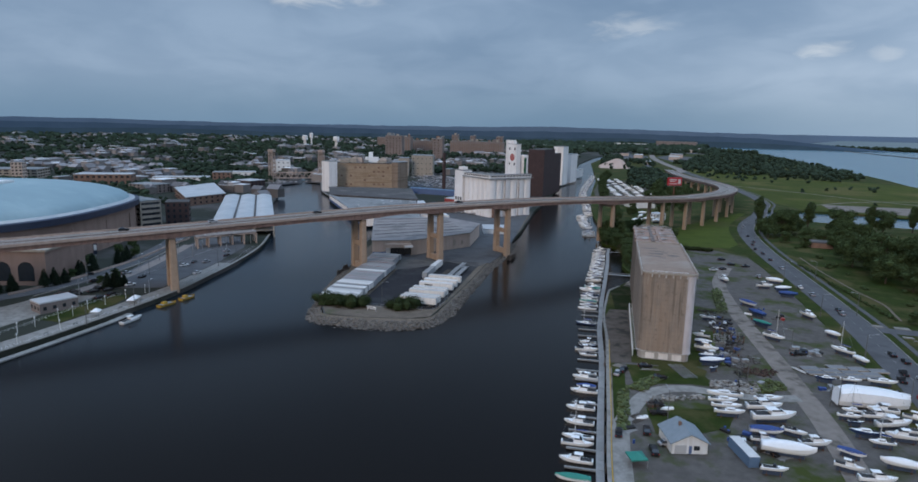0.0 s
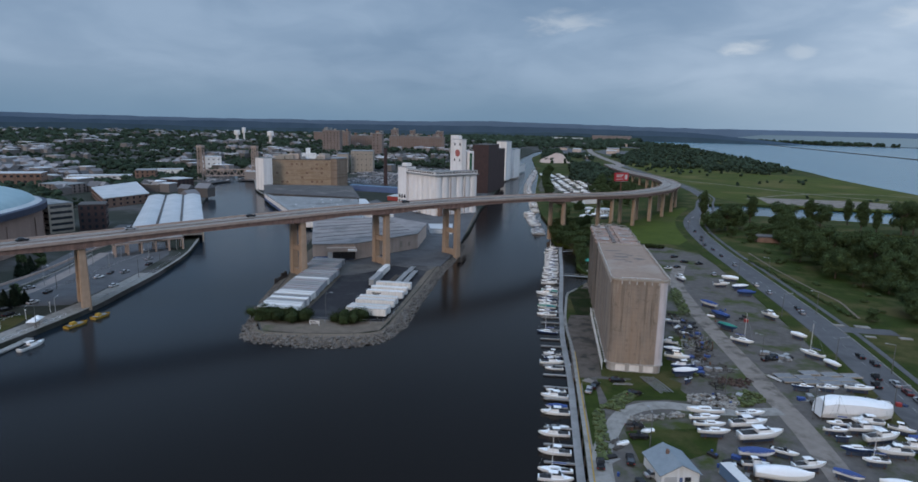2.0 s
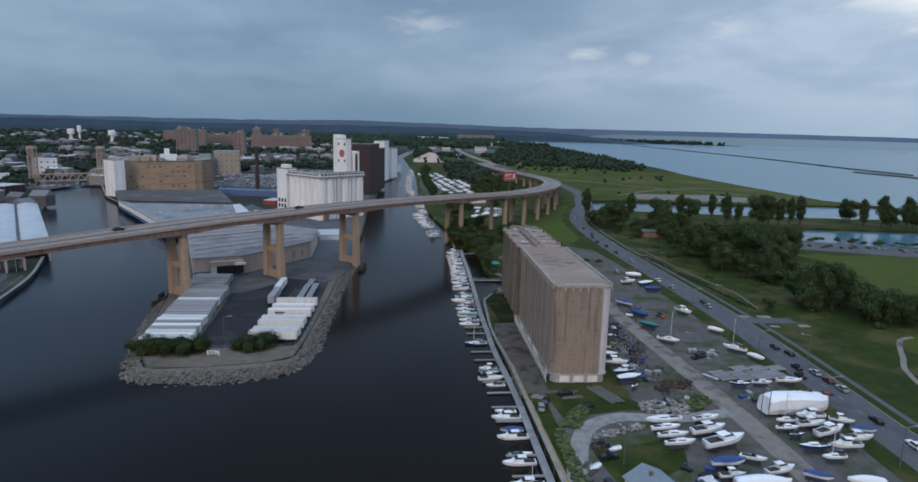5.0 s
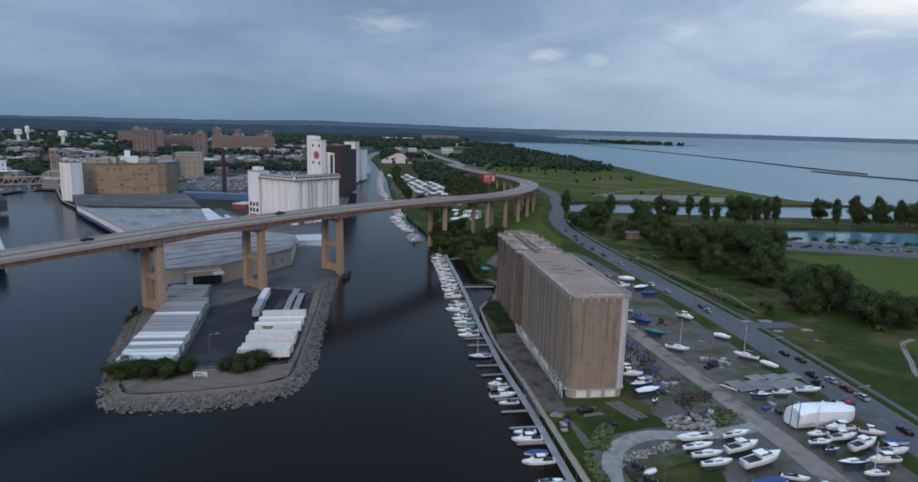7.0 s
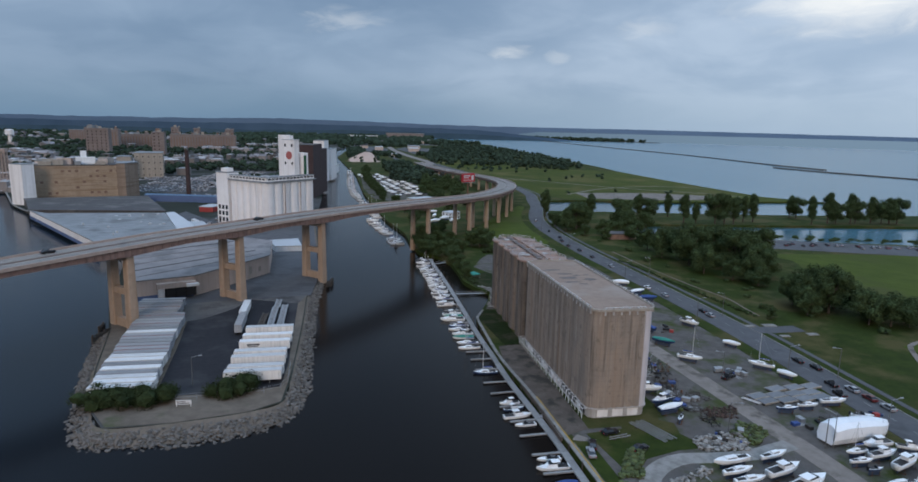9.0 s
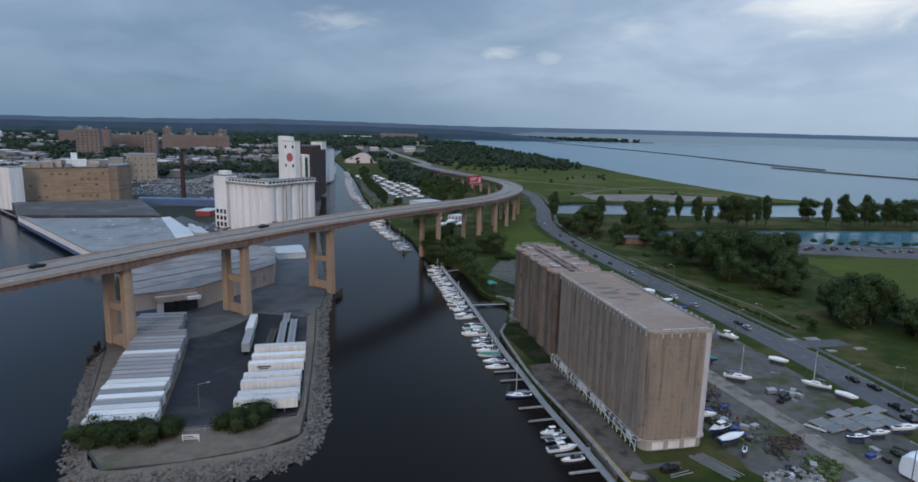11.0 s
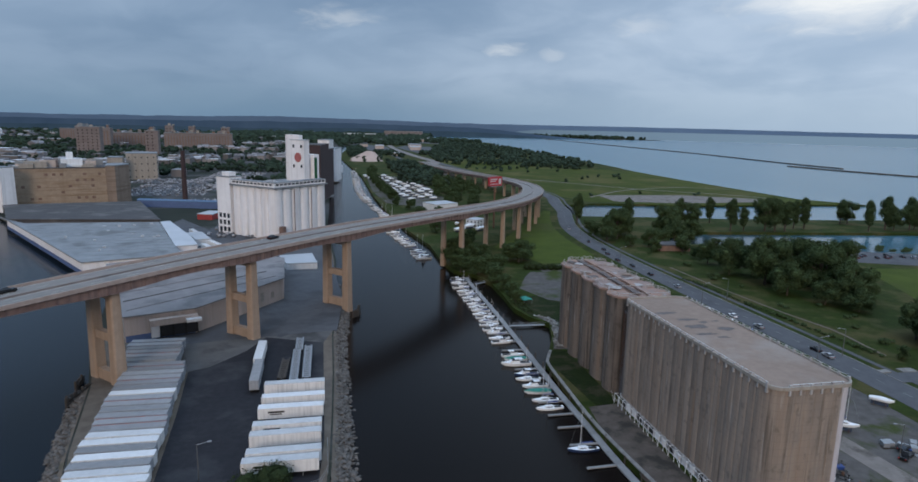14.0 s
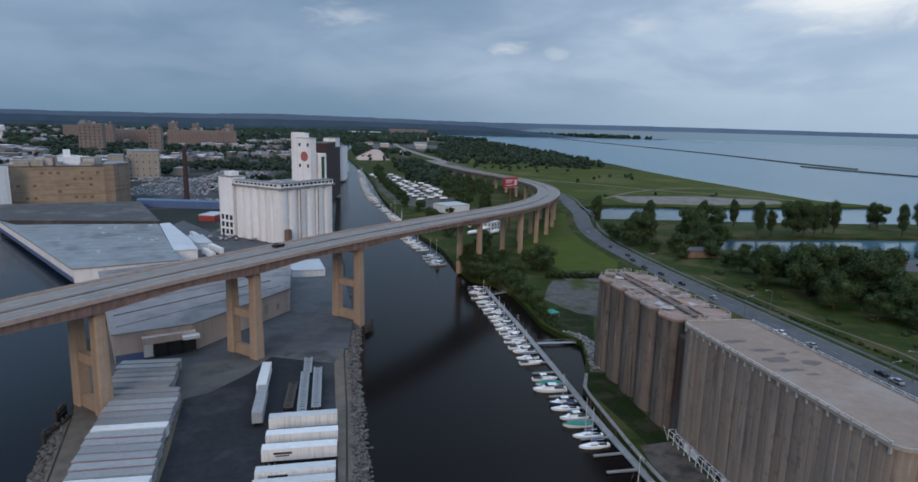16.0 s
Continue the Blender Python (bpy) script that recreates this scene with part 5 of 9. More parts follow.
def simple_block(name, pts, z0, z1, wall, roof, label, category, floors=0, win=None, parapet=0.6):
    """A building on a plan polygon with a capped roof and rows of real window panes."""
    b = thing(name, pose(0, 0, 0), label, category)
    bm = bmesh.new()
    prism(bm, pts, z0, z1)
    part("wall", bm, wall, b)
    c = Vector((sum(p[0] for p in pts) / len(pts), sum(p[1] for p in pts) / len(pts)))
    bm = bmesh.new()
    prism(bm, [tuple(c + (Vector(p) - c) * 1.012) for p in pts], z1, z1 + parapet)
    part("roof", bm, roof, b)
    if floors and win:
        n = len(pts)
        area = sum(pts[i][0] * pts[(i + 1) % n][1] - pts[(i + 1) % n][0] * pts[i][1] for i in range(n))
        p = pts if area > 0 else pts[::-1]
        dz = (z1 - z0) / floors
        for i in range(n):
            a, q = p[i], p[(i + 1) % n]
            mid = ((a[0] + q[0]) / 2, (a[1] + q[1]) / 2)
            nx, ny = q[1] - a[1], -(q[0] - a[0])
            if nx * (-20 - mid[0]) + ny * (60 - mid[1]) < 0:
                continue
            d = math.hypot(q[0] - a[0], q[1] - a[1])
            cols = max(1, int(d / win[2]))
            wall_windows(b, frame_of(a, q), cols, floors, win[0], win[1], d / cols, dz, d / cols / 2, z0 + dz * 0.32, M["glass"])
    return b


simple_block("storage_building", [(-20, 452), (-17.7, 431), (-2.4, 430), (-2.4, 454)], LAND_Z, 5.0, M["white_paint"], M["roof_pale"], "small white flat-roofed store on the quay", "store")


def rect(cx, cy, w, d, rz):
    c, s = math.cos(radians(rz)), math.sin(radians(rz))
    return [(cx + c * u - s * v, cy + s * u + c * v) for u, v in ((-w / 2, -d / 2), (w / 2, -d / 2), (w / 2, d / 2), (-w / 2, d / 2))]


def white_mill():
    g = thing("flour_mill", pose(-18, 514.6, LAND_Z, 0, 0, 39), "white painted flour mill with round silos and a tall headhouse tower", "mill")
    # u to the right along the canal face, v back along the left face
    W, D, H = 46.5, 40.0, 33.4

    def scallop(n, length):
        r = length / n / 2
        return [(r * (2 * k + 1) - r * math.cos(math.pi * s / 6) * 0.99, r * math.sin(math.pi * s / 6) * 0.5) for k in range(n) for s in range(7)]

    pts = [(u, 1.4 - o) for u, o in scallop(6, W)] + [(W, D)] + [(1.4 - o, D - v) for v, o in scallop(6, D)]
    bm = bmesh.new()
    prism(bm, pts, 0, H)
    part("silo_wall", bm, M["white_conc"], g, "scalloped white concrete silo wall")
    bm = bmesh.new()
    box(bm, -1.6, W + 0.6, -1.6, D + 0.6, H, H + 0.8)
    part("silo_roof", bm, M["roof_grey"], g)
    z = H + 0.8
    for (x0, x1, y0, y1) in ((-1.0, W - 1, -1.0, 4.2), (-1.0, 4.2, 4.2, D - 1)):
        bm = bmesh.new()
        box(bm, x0, x1, y0, y1, z, z + 2.6)
        part("gallery", bm, M["white_conc"], g)
        bm = bmesh.new()
        box(bm, x0 - 0.25, x1 + 0.25, y0 - 0.25 if y0 < 0 else y0 + 0.26, y1 + 0.25, z + 2.6, z + 3.0)
        part("gallery_roof", bm, M["roof_grey"], g)
    for k in range(13):
        bm = bmesh.new()
        box(bm, 0.6 + 3.45 * k, 2.9 + 3.45 * k, -1.12, -1.0, z + 0.9, z + 2.1)
        part("window", bm, M["glass"], g)
    for k in range(11):
        bm = bmesh.new()
        box(bm, -1.12, -1.0, 1.0 + 3.45 * k, 3.3 + 3.45 * k, z + 0.9, z + 2.1)
        part("window", bm, M["glass"], g)
    # headhouse
    bm = bmesh.new()
    box(bm, 33.6, 38.6, 7.0, 19.5, z, 63.0)
    tower = part("headhouse", bm, M["white_conc"], g, "tall white headhouse tower")
    bm = bmesh.new()
    box(bm, 33.3, 38.9, 6.7, 19.8, 63.0, 63.6)
    part("tower_cap", bm, M["roof_pale"], tower)
    bm = bmesh.new()
    box(bm, 34.5, 38.0, 12.5, 18, 63.6, 66.4)
    part("stair_head", bm, M["white_conc"], tower)
    bm = bmesh.new()
    box(bm, 41.2, 43.9, 4.85, 5.0, 37.0, 51.5)
    part("banner", bm, M["green"], g, "tall dark green panel")
    bm = bmesh.new()
    cyl(bm, 0, 0, -0.1, 0.1, 3.2, n=24)
    bmesh.ops.transform(bm, matrix=pose(33.5, 12.6, 51.5, 0, 90), verts=bm.verts)
    part("round_emblem", bm, M["emblem"], tower, "round reddish emblem")
    for zz in (58.0, 44.5):
        for y in (9.4, 16.6):
            bm = bmesh.new()
            box(bm, 33.48, 33.6, y - 0.8, y + 0.8, zz, zz + 2.1)
            part("window", bm, M["glass"], tower)
    bm = bmesh.new()
    box(bm, 41.0, 45.8, 5.0, 15.0, z, 53.5)
    part("side_house", bm, M["white_conc"], g)
    bm = bmesh.new()
    box(bm, 41.0, 46.0, 24.0, 32.0, z, 66.5)
    part("marine_tower", bm, M["white_conc"], g, "narrow white marine tower")
    # left annex with its windows
    bm = bmesh.new()
    box(bm, -1.0, 9.0, D + 0.8, D + 14, 0, 38.0)
    ann = part("annex", bm, M["white_conc"], g, "white office annex")
    bm = bmesh.new()
    box(bm, -1.3, 9.3, D + 0.9, D + 14.3, 38.0, 38.8)
    part("annex_roof", bm, M["roof_grey"], ann)
    for j in range(3):
        for k in range(3):
            bm = bmesh.new()
            box(bm, -1.12, -1.0, D + 2.0 + 4.0 * k, D + 4.4 + 4.0 * k, 1.5 + 4.6 * j, 4.6 + 4.6 * j)
            part("window", bm, M["glass"], ann)
    bm = bmesh.new()
    box(bm, 0.5, 6.0, D + 3, D + 10, 38.8, 41.5)
    part("roof_unit", bm, M["white_conc"], ann)
    for k in range(14):
        rs = random.Random(k)
        bm = bmesh.new()
        x, y = rs.uniform(8, 30), rs.uniform(9, D - 4)
        box(bm, x - 1, x + 1, y - 1, y + 1, z, z + 0.8 + rs.random())
        part("roof_unit", bm, M["roof_pale"], g)
    # dark discharge spouts on the corner
    for u in (15.6, 31.0):
        bm = bmesh.new()
        rod(bm, (u, -1.5, 0), (u, -1.5, H - 1), 0.28, 6)
        part("spout_pipe", bm, M["rust"], g)
    bm = bmesh.new()
    box(bm, 2.0, 5.2, -4.2, -1.4, 0, 9.0)
    part("spout_house", bm, M["brick_brown"], g)


white_mill()

# dark brick and white mills further up the canal
for nm, pts, top, wall, lab in (
    ("old_mill", rect(33, 722, 19, 46, -18), 56, "brick_dark", "tall dark brick grain mill by the canal"),
    ("old_mill", rect(44, 762, 20, 36, -18), 50, "brick_dark", "dark brick mill wing with a flat roof"),
    ("grain_tower", rect(66, 885, 14, 30, -18), 56, "white_conc", "tall white concrete grain tower by the canal"),
    ("grain_tower", rect(82, 935, 16, 40, -18), 44, "white_conc", "white concrete silo block beyond the mill"),
    ("canal_shed", rect(100, 1040, 18, 60, -16), 14, "white_paint", "low white shed along the far canal"),
    ("office_block", rect(-16, 700, 36, 20, -10), 20, "brick_brown", "brown brick mill office block"),
):
    simple_block(nm, pts, LAND_Z, top, M[wall], M["roof_dark"] if "brick" in wall else M["roof_grey"], lab, "mill")


def tan_factory():
    f = simple_block("factory", [(-213, 702), (-139, 716), (-152, 768), (-226, 752)], LAND_Z, 34.5, M["tan_brick"], M["roof_dark"],
                     "large tan brick factory with banded walls and rooftop sheds", "factory")
    a, b = (-213, 702), (-139, 716)
    d = math.hypot(b[0] - a[0], b[1] - a[1])
    m = Matrix.Translation((*a, 0)) @ Matrix.Rotation(frame_of(a, b)[1], 4, "Z")
    for z in (7, 12, 17, 22, 27, 32, 33.6):
        bm = bmesh.new()
        box(bm, 0.1, d - 0.1, -0.22, 0.0, z, z + 0.4, m)
        part("string_course", bm, M["tan_brick"], f)
    rs = random.Random(9)
    for k in range(13):
        for j in range(5):
            if rs.random() < 0.22:
                bm = bmesh.new()
                box(bm, 2.2 + 5.5 * k, 4.6 + 5.5 * k, -0.08, 0.02, 8.6 + 5 * j, 10.6 + 5 * j, m)
                part("window", bm, M["brick_brown"], f)
    for k in range(24):
        bm = bmesh.new()
        u, v = rs.uniform(1, d - 14), rs.choice([1.5, 3, 8, 14, 22, 32]) + rs.uniform(0, 2)
        box(bm, u, u + rs.uniform(3, 12), v, v + rs.uniform(3, 7), 35.1, 36.3 + rs.uniform(0, 4.8), m)
        part("roof_shed", bm, rs.choice([M["white_paint"], M["concrete"], M["roof_grey"], M["cream_wall"]]), f)


    # taller end house turned along the yard
    tower = [(-138.6, 715.6), (-130.2, 736), (-137, 750), (-149, 746), (-145.5, 714.2)]
    bm = bmesh.new()
    prism(bm, tower, LAND_Z, 36.0)
    part("end_house", bm, M["brick_tawny"], f, "tawny brick end house")
    bm = bmesh.new()
    prism(bm, [(-138.3, 715.2), (-129.8, 736), (-136.8, 750.5), (-149.4, 746.4), (-145.9, 713.8)], 36.0, 36.7)
    part("end_roof", bm, M["roof_grey"], f)
    for u0, u1, v0, v1, h, mt in ((36, 52, 12, 20, 6.5, "white_paint"), (40, 45, 20, 26, 12.0, "white_paint"), (6, 20, 10, 18, 5.0, "concrete"), (24, 34, 9, 15, 6.0, "pink_brick"), (54, 62, 6, 12, 5.0, "cream_wall")):
        bm = bmesh.new()
        box(bm, u0, u1, v0, v1, 35.1, 35.1 + h, m)
        part("penthouse", bm, M[mt], f, "pale rooftop machine house")


tan_factory()
simple_block("silo_annex", [(-224, 690), (-212, 680), (-205, 688.5), (-216, 698.5)], LAND_Z, 37.0, M["white_conc"], M["roof_grey"], "pale concrete annex beside the river", "annex")
simple_block("low_shed", [(-205, 660), (-188, 603), (-92, 582), (-118, 690), (-214, 684)], LAND_Z, 7.5, M["roof_dark"], M["roof_dark"], "low shed with a wide black tar roof", "shed")
simple_block("brick_block", rect(-150, 985, 34, 40, 4), LAND_Z, 34, M["concrete"], M["roof_grey"], "stained concrete warehouse block", "warehouse", 4, (1.2, 1.6, 6))
simple_block("silo_block", rect(-176, 960, 16, 30, 4), LAND_Z, 30, M["concrete"], M["roof_grey"], "grey concrete storage block", "silo block", 2, (1.6, 2.2, 8))
simple_block("conveyor_shed", [(-121, 700), (-121, 712), (-56, 684), (-56, 674)], LAND_Z, 7.5, M["blue_band"], M["blue_roof"], "long low shed with a faded blue roof", "shed")
simple_block("tank_shed", rect(-60, 622, 12, 18, -25), LAND_Z, 6.0, M["red_paint"], M["roof_pale"], "small red-walled shed in the mill yard", "shed")
for k, (x, y) in enumerate(((-67.5, 541), (-57.5, 486), (-54.0, 497))):
    put_trailer(t_white, x, y, 106 + 3 * k)
simple_block("dock_annex", [(-89.8, 566.5), (-84.2, 570), (-67.5, 507), (-62.5, 479), (-73.6, 477)], LAND_Z, 8.0, M["white_conc"], M["roof_pale"], "pale lean-to annex along the warehouse side", "annex")
simple_block("loading_hall", [(-64.8, 508), (-71.2, 534), (-62.8, 536), (-56.2, 509)], LAND_Z, 5.5, M["white_paint"], M["roof_pale"], "white loading hall beside the warehouse", "shed")


def chimney(x, y, top, r):
    c = thing("factory_chimney", pose(x, y, LAND_Z), "dark brown brick factory chimney", "chimney")
    bm = bmesh.new()
    cyl(bm, 0, 0, 0, top, r * 1.25, r, 16)
    part("shaft", bm, M["brick_dark"], c)
    bm = bmesh.new()
    cyl(bm, 0, 0, top, top + 1.2, r * 1.15, r * 1.15, 16)
    part("rim", bm, M["brick_dark"], c)


chimney(-86, 745, 45, 1.9)


def pink_works():
    f = thing("brick_works", pose(0, 0, 0), "long pinkish brick industrial complex with towers", "factory")
    for cx, cy, w, d, rz, top in ((-128, 1965, 172, 34, -4, 39), (-322, 2010, 132, 34, 6, 37), (-195, 1520, 24, 20, -6, 52), (-332, 1650, 46, 24, -6, 56), (-360, 1900, 60, 40, 0, 50),
                                  (-520, 2500, 110, 40, 4, 38), (-60, 2040, 22, 24, -6, 54), (-205, 2020, 20, 24, -6, 58), (-150, 2060, 16, 22, -6, 56), (-248, 1990, 18, 22, 0, 46)):
        pts = rect(cx, cy, w, d, rz)
        bm = bmesh.new()
        prism(bm, pts, LAND_Z, top)
        wing = part("wing" if w > 30 else "tower", bm, M["pink_brick"], f)
        bm = bmesh.new()
        prism(bm, rect(cx, cy, w + 1.4, d + 1.4, rz), top, top + 0.8)
        part("roof", bm, M["roof_grey"], wing)
        g = random.Random(int(cx))
        for q in range(int(w / 9)):
            u, v, hh, ww = g.uniform(-.46, .46) * w, g.uniform(-.4, .4) * d, g.uniform(1.5, 8.5), g.uniform(1.5, 4.5)
            bm = bmesh.new()
            mm = Matrix.Translation((cx, cy, 0)) @ Matrix.Rotation(radians(rz), 4, "Z")
            box(bm, u - ww, u + ww, v - 3, v + 3, top + 0.8, top + 0.8 + hh, mm)
            part("roof_house", bm, M[g.choice(["pink_brick", "concrete", "brick_brown", "roof_grey"])], wing)
        if w > 50:
            wall_windows(wing, frame_of(pts[0], pts[1]), int(w / 7.2), 1, 2.0, top - 14, 7.2, 1, 3.6, 7, M["brick_brown"], 0.08, "window_bay")
        else:
            wall_windows(wing, frame_of(pts[0], pts[1]), max(1, int(w / 9)), 7, 2.4, 3.0, 9, 6.6, 4.5, 8, M["brick_dark"], 0.08, "window")


pink_works()


# ---- arena, freight shed and the city bank ----
def arena():
    a = thing("arena", pose(-314, 318, LAND_Z, 0, 0, 8), "round sports arena with a pale blue domed roof", "arena")
    n = 72
    rx, ry = 76.0, 92.0

    def ring(k, f, z):
        t = 2 * math.pi * k / n
        c, s = math.cos(t), math.sin(t)
        p = 2.6
        return (rx * f * abs(c) ** (2 / p) * (1 if c > 0 else -1), ry * f * abs(s) ** (2 / p) * (1 if s > 0 else -1), z)

    def band(prof, name, mat, lab="", cap=False):
        bm = bmesh.new()
        rows = [[bm.verts.new(ring(k, f, z)) for k in range(n)] for f, z in prof]
        for r0, r1 in zip(rows, rows[1:]):
            for k in range(n):
                bm.faces.new((r0[k], r0[(k + 1) % n], r1[(k + 1) % n], r1[k]))
        if cap:
            bm.faces.new(rows[-1])
        return part(name, bm, mat, a, lab, smooth=cap)

    band([(0.985, 0), (0.985, 20.0)], "wall", M["arena_brick"], "brown brick drum wall")
    band([(0.985, 20.0), (1.02, 20.6), (1.02, 24.0), (0.99, 24.4)], "fascia", M["navy"], "navy blue roof fascia")
    band([(0.99, 24.4), (0.965, 25.4), (0.95, 25.4)], "gutter", M["shed_roof"])
    band([(0.95, 25.4)] + [(0.95 * math.cos(i / 9 * math.pi / 2), 25.4 + 13.8 * math.sin(i / 9 * math.pi / 2) ** 1.15) for i in range(1, 9)] + [(0.02, 39.2)], "dome", M["arena_roof"],
         "pale blue domed membrane roof", cap=True)
    bm = bmesh.new()
    box(bm, -24, 22, -26, 2, 38.0, 39.75)
    part("roof_hatch", bm, M["white_paint"], a, "flat white roof patch on the crown")
    for k in range(n):
        if k % 3 == 0 and (k < 14 or k > 50):
            x, y, _ = ring(k, 0.99, 0)
            ang = math.atan2(y / ry ** 2, x / rx ** 2)
            bm = bmesh.new()
            box(bm, -0.3, 0.12, -0.8, 0.8, 2.0, 17.0, Matrix.Translation((x, y, 0)) @ Matrix.Rotation(ang, 4, "Z"))
            part("pilaster", bm, M["arena_brick"], a)
    # entrance pavilion towards the river
    bm = bmesh.new()
    box(bm, 58, 94, -92, -60, 0, 16)
    pv = part("pavilion", bm, M["arena_brick"], a, "brick entrance pavilion with arched windows")
    bm = bmesh.new()
    box(bm, 57, 95, -93, -59, 16, 17)
    part("pavilion_roof", bm, M["concrete"], pv)
    for k in range(3):
        bm = bmesh.new()
        cyl(bm, 0, 0, -0.15, 0.15, 3.6, n=24)
        bmesh.ops.transform(bm, matrix=pose(64 + 10.5 * k, -92.05, 7.5, 90), verts=bm.verts)
        box(bm, 60.4 + 10.5 * k, 67.6 + 10.5 * k, -92.15, -91.9, 2.0, 7.5)
        part("arched_window", bm, M["glass"], pv)


arena()


def freight_shed():
    f = thing("freight_shed", pose(0, 0, 0), "long riverside train shed with pale arched roof bays", "train shed")
    line = smooth_line([(-180, 384), (-204, 440), (-228, 496), (-252, 552)], 12.0)
    half, bays = 21.0, 3
    w = 2 * half / bays
    for k in range(bays):
        bm = bmesh.new()
        rows = []
        for i, p in enumerate(line):
            a, b = line[max(0, i - 1)], line[min(len(line) - 1, i + 1)]
            d = (b - a) / np.linalg.norm(b - a)
            nl = np.array((d[1], -d[0]))
            row = []
            for s in range(7):
                u = -half + w * k + w * s / 6
                z = 10.0 + 1.5 * math.sin(math.pi * s / 6)
                q = p + nl * u
                row.append(bm.verts.new((q[0], q[1], z)))
            for s in (6, 0):
                u = -half + w * k + w * s / 6
                q = p + nl * u
                row.append(bm.verts.new((q[0], q[1], 9.4)))
            rows.append(row)
        for r0, r1 in zip(rows, rows[1:]):
            for s in range(8):
                m = (s + 1) % 8
                bm.faces.new((r0[s], r0[m], r1[m], r1[s]))
        bm.faces.new(rows[0])
        bm.faces.new(rows[-1][::-1])
        part("roof_bay", bm, M["shed_roof"], f, "pale curved roof bay")
        if k:
            # dark strip stands in for the shade between two roof bays
            bm = bmesh.new()
            strip(bm, line, half - w * k + 0.7, half - w * k - 0.7, 10.3, 10.7)
            part("valley_gutter", bm, M["roof_dark"], f, "dark strip painting shade into the roof valley")
    bm = bmesh.new()
    strip(bm, line, half - 0.6, -half + 0.6, 5.0, 5.6)
    part("platform", bm, M["quay"], f)
    for i, p in enumerate(line):
        a, b = line[max(0, i - 1)], line[min(len(line) - 1, i + 1)]
        d = (b - a) / np.linalg.norm(b - a)
        nl = np.array((d[1], -d[0]))
        for u in (-half + 1, -7, 7, half - 1):
            q = p + nl * u
            bm = bmesh.new()
            box(bm, q[0] - 0.35, q[0] + 0.35, q[1] - 0.35, q[1] + 0.35, 0.0, 9.9)
            part("column", bm, M["concrete"], f)
    # near-black solid stands in for the shade below the open platform
    bm = bmesh.new()
    strip(bm, line[1:], half - 2, -half + 2, LAND_Z, 4.9)
    part("undercroft", bm, M["dark"], f)


freight_shed()
simple_block("parking_garage", rect(-272, 412, 15.5, 30, 59), LAND_Z, 21, M["concrete"], M["roof_grey"], "grey concrete parking garage with open decks", "garage", 5, (13.4, 1.7, 15))
simple_block("brick_house", rect(-249, 423, 16, 17, 25), LAND_Z, 19, M["brick_dark"], M["roof_dark"], "dark red brick building with pale windows", "building", 4, (1.5, 2.2, 4))
simple_block("white_hall", [(-353, 597), (-342, 660), (-279, 560), (-296, 517)], LAND_Z, 10, M["brick_brown"], M["shed_roof"], "low hall with a patched white roof", "hall", 2, (2, 2, 6))
simple_block("long_depot", rect(-355, 470, 80, 22, -10), LAND_Z, 10, M["concrete"], M["roof_dark"], "long low depot with a dark roof", "depot", 2, (2, 2, 7))
simple_block("pale_block", rect(-395, 620, 34, 24, -14), LAND_Z, 11, M["pink_brick"], M["roof_grey"], "pinkish brick commercial block", "building", 3, (2, 2, 5))
simple_block("red_block", rect(-312, 690, 24, 24, -20), LAND_Z, 12, M["brick_dark"], M["roof_pale"], "small red brick commercial block", "building", 3, (2, 2, 5))
simple_block("white_block", rect(-374, 945, 28, 26, 20), LAND_Z, 22, M["white_paint"], M["roof_pale"], "white painted industrial block", "building", 3, (2, 2, 6))

simple_block("market_hall", rect(-497, 692, 62, 26, 20), LAND_Z, 14, M["brick_brown"], M["roof_pale"], "long brown hall with a pale flat roof behind the arena", "building", 2, (3, 2.4, 6))
simple_block("white_shed", rect(-425, 738, 66, 22, 20), LAND_Z, 9, M["white_paint"], M["roof_pale"], "long low white shed with dark windows", "shed", 2, (3, 1.8, 6))
simple_block("red_block", rect(-382, 762, 22, 26, 20), LAND_Z, 15, M["brick_brown"], M["roof_grey"], "square red brick block with a flat roof", "building", 3, (2, 2.2, 5))
simple_block("white_shed", rect(-405, 862, 44, 20, 20), LAND_Z, 8, M["white_paint"], M["roof_pale"], "low white shed beyond the river head", "shed", 1, (3, 2, 8))
simple_block("office_block", rect(-625, 705, 60, 40, 20), LAND_Z, 16, M["concrete"], M["roof_grey"], "grey office block beyond the arena", "building", 4, (5, 1.8, 7))
simple_block("corner_tower", rect(-600, 680, 12, 14, 20), LAND_Z, 26, M["cream_wall"], M["roof_grey"], "narrow pale corner tower beyond the arena", "building", 6, (2, 2, 4))


def storage_tank(x, y, r, h):
    k = thing("water_tank", pose(x, y, LAND_Z), "tall white cylindrical water tank among distant trees", "tank", "distant tanks")
    bm = bmesh.new()
    cyl(bm, 0, 0, 0, h * 0.6, r * 0.5, r * 0.45, 16)
    part("shaft", bm, M["white_conc"], k)
    bm = bmesh.new()
    cyl(bm, 0, 0, h * 0.6, h * 0.95, r, r, 20)
    cyl(bm, 0, 0, h * 0.95, h, r, r * 0.6, 20)
    part("bowl", bm, M["white_conc"], k)


for x, y, r, h in ((-669, 2225, 11, 38), (-782, 2209, 10, 40), (-762, 2222, 6, 50)):
    storage_tank(x, y, r, h)


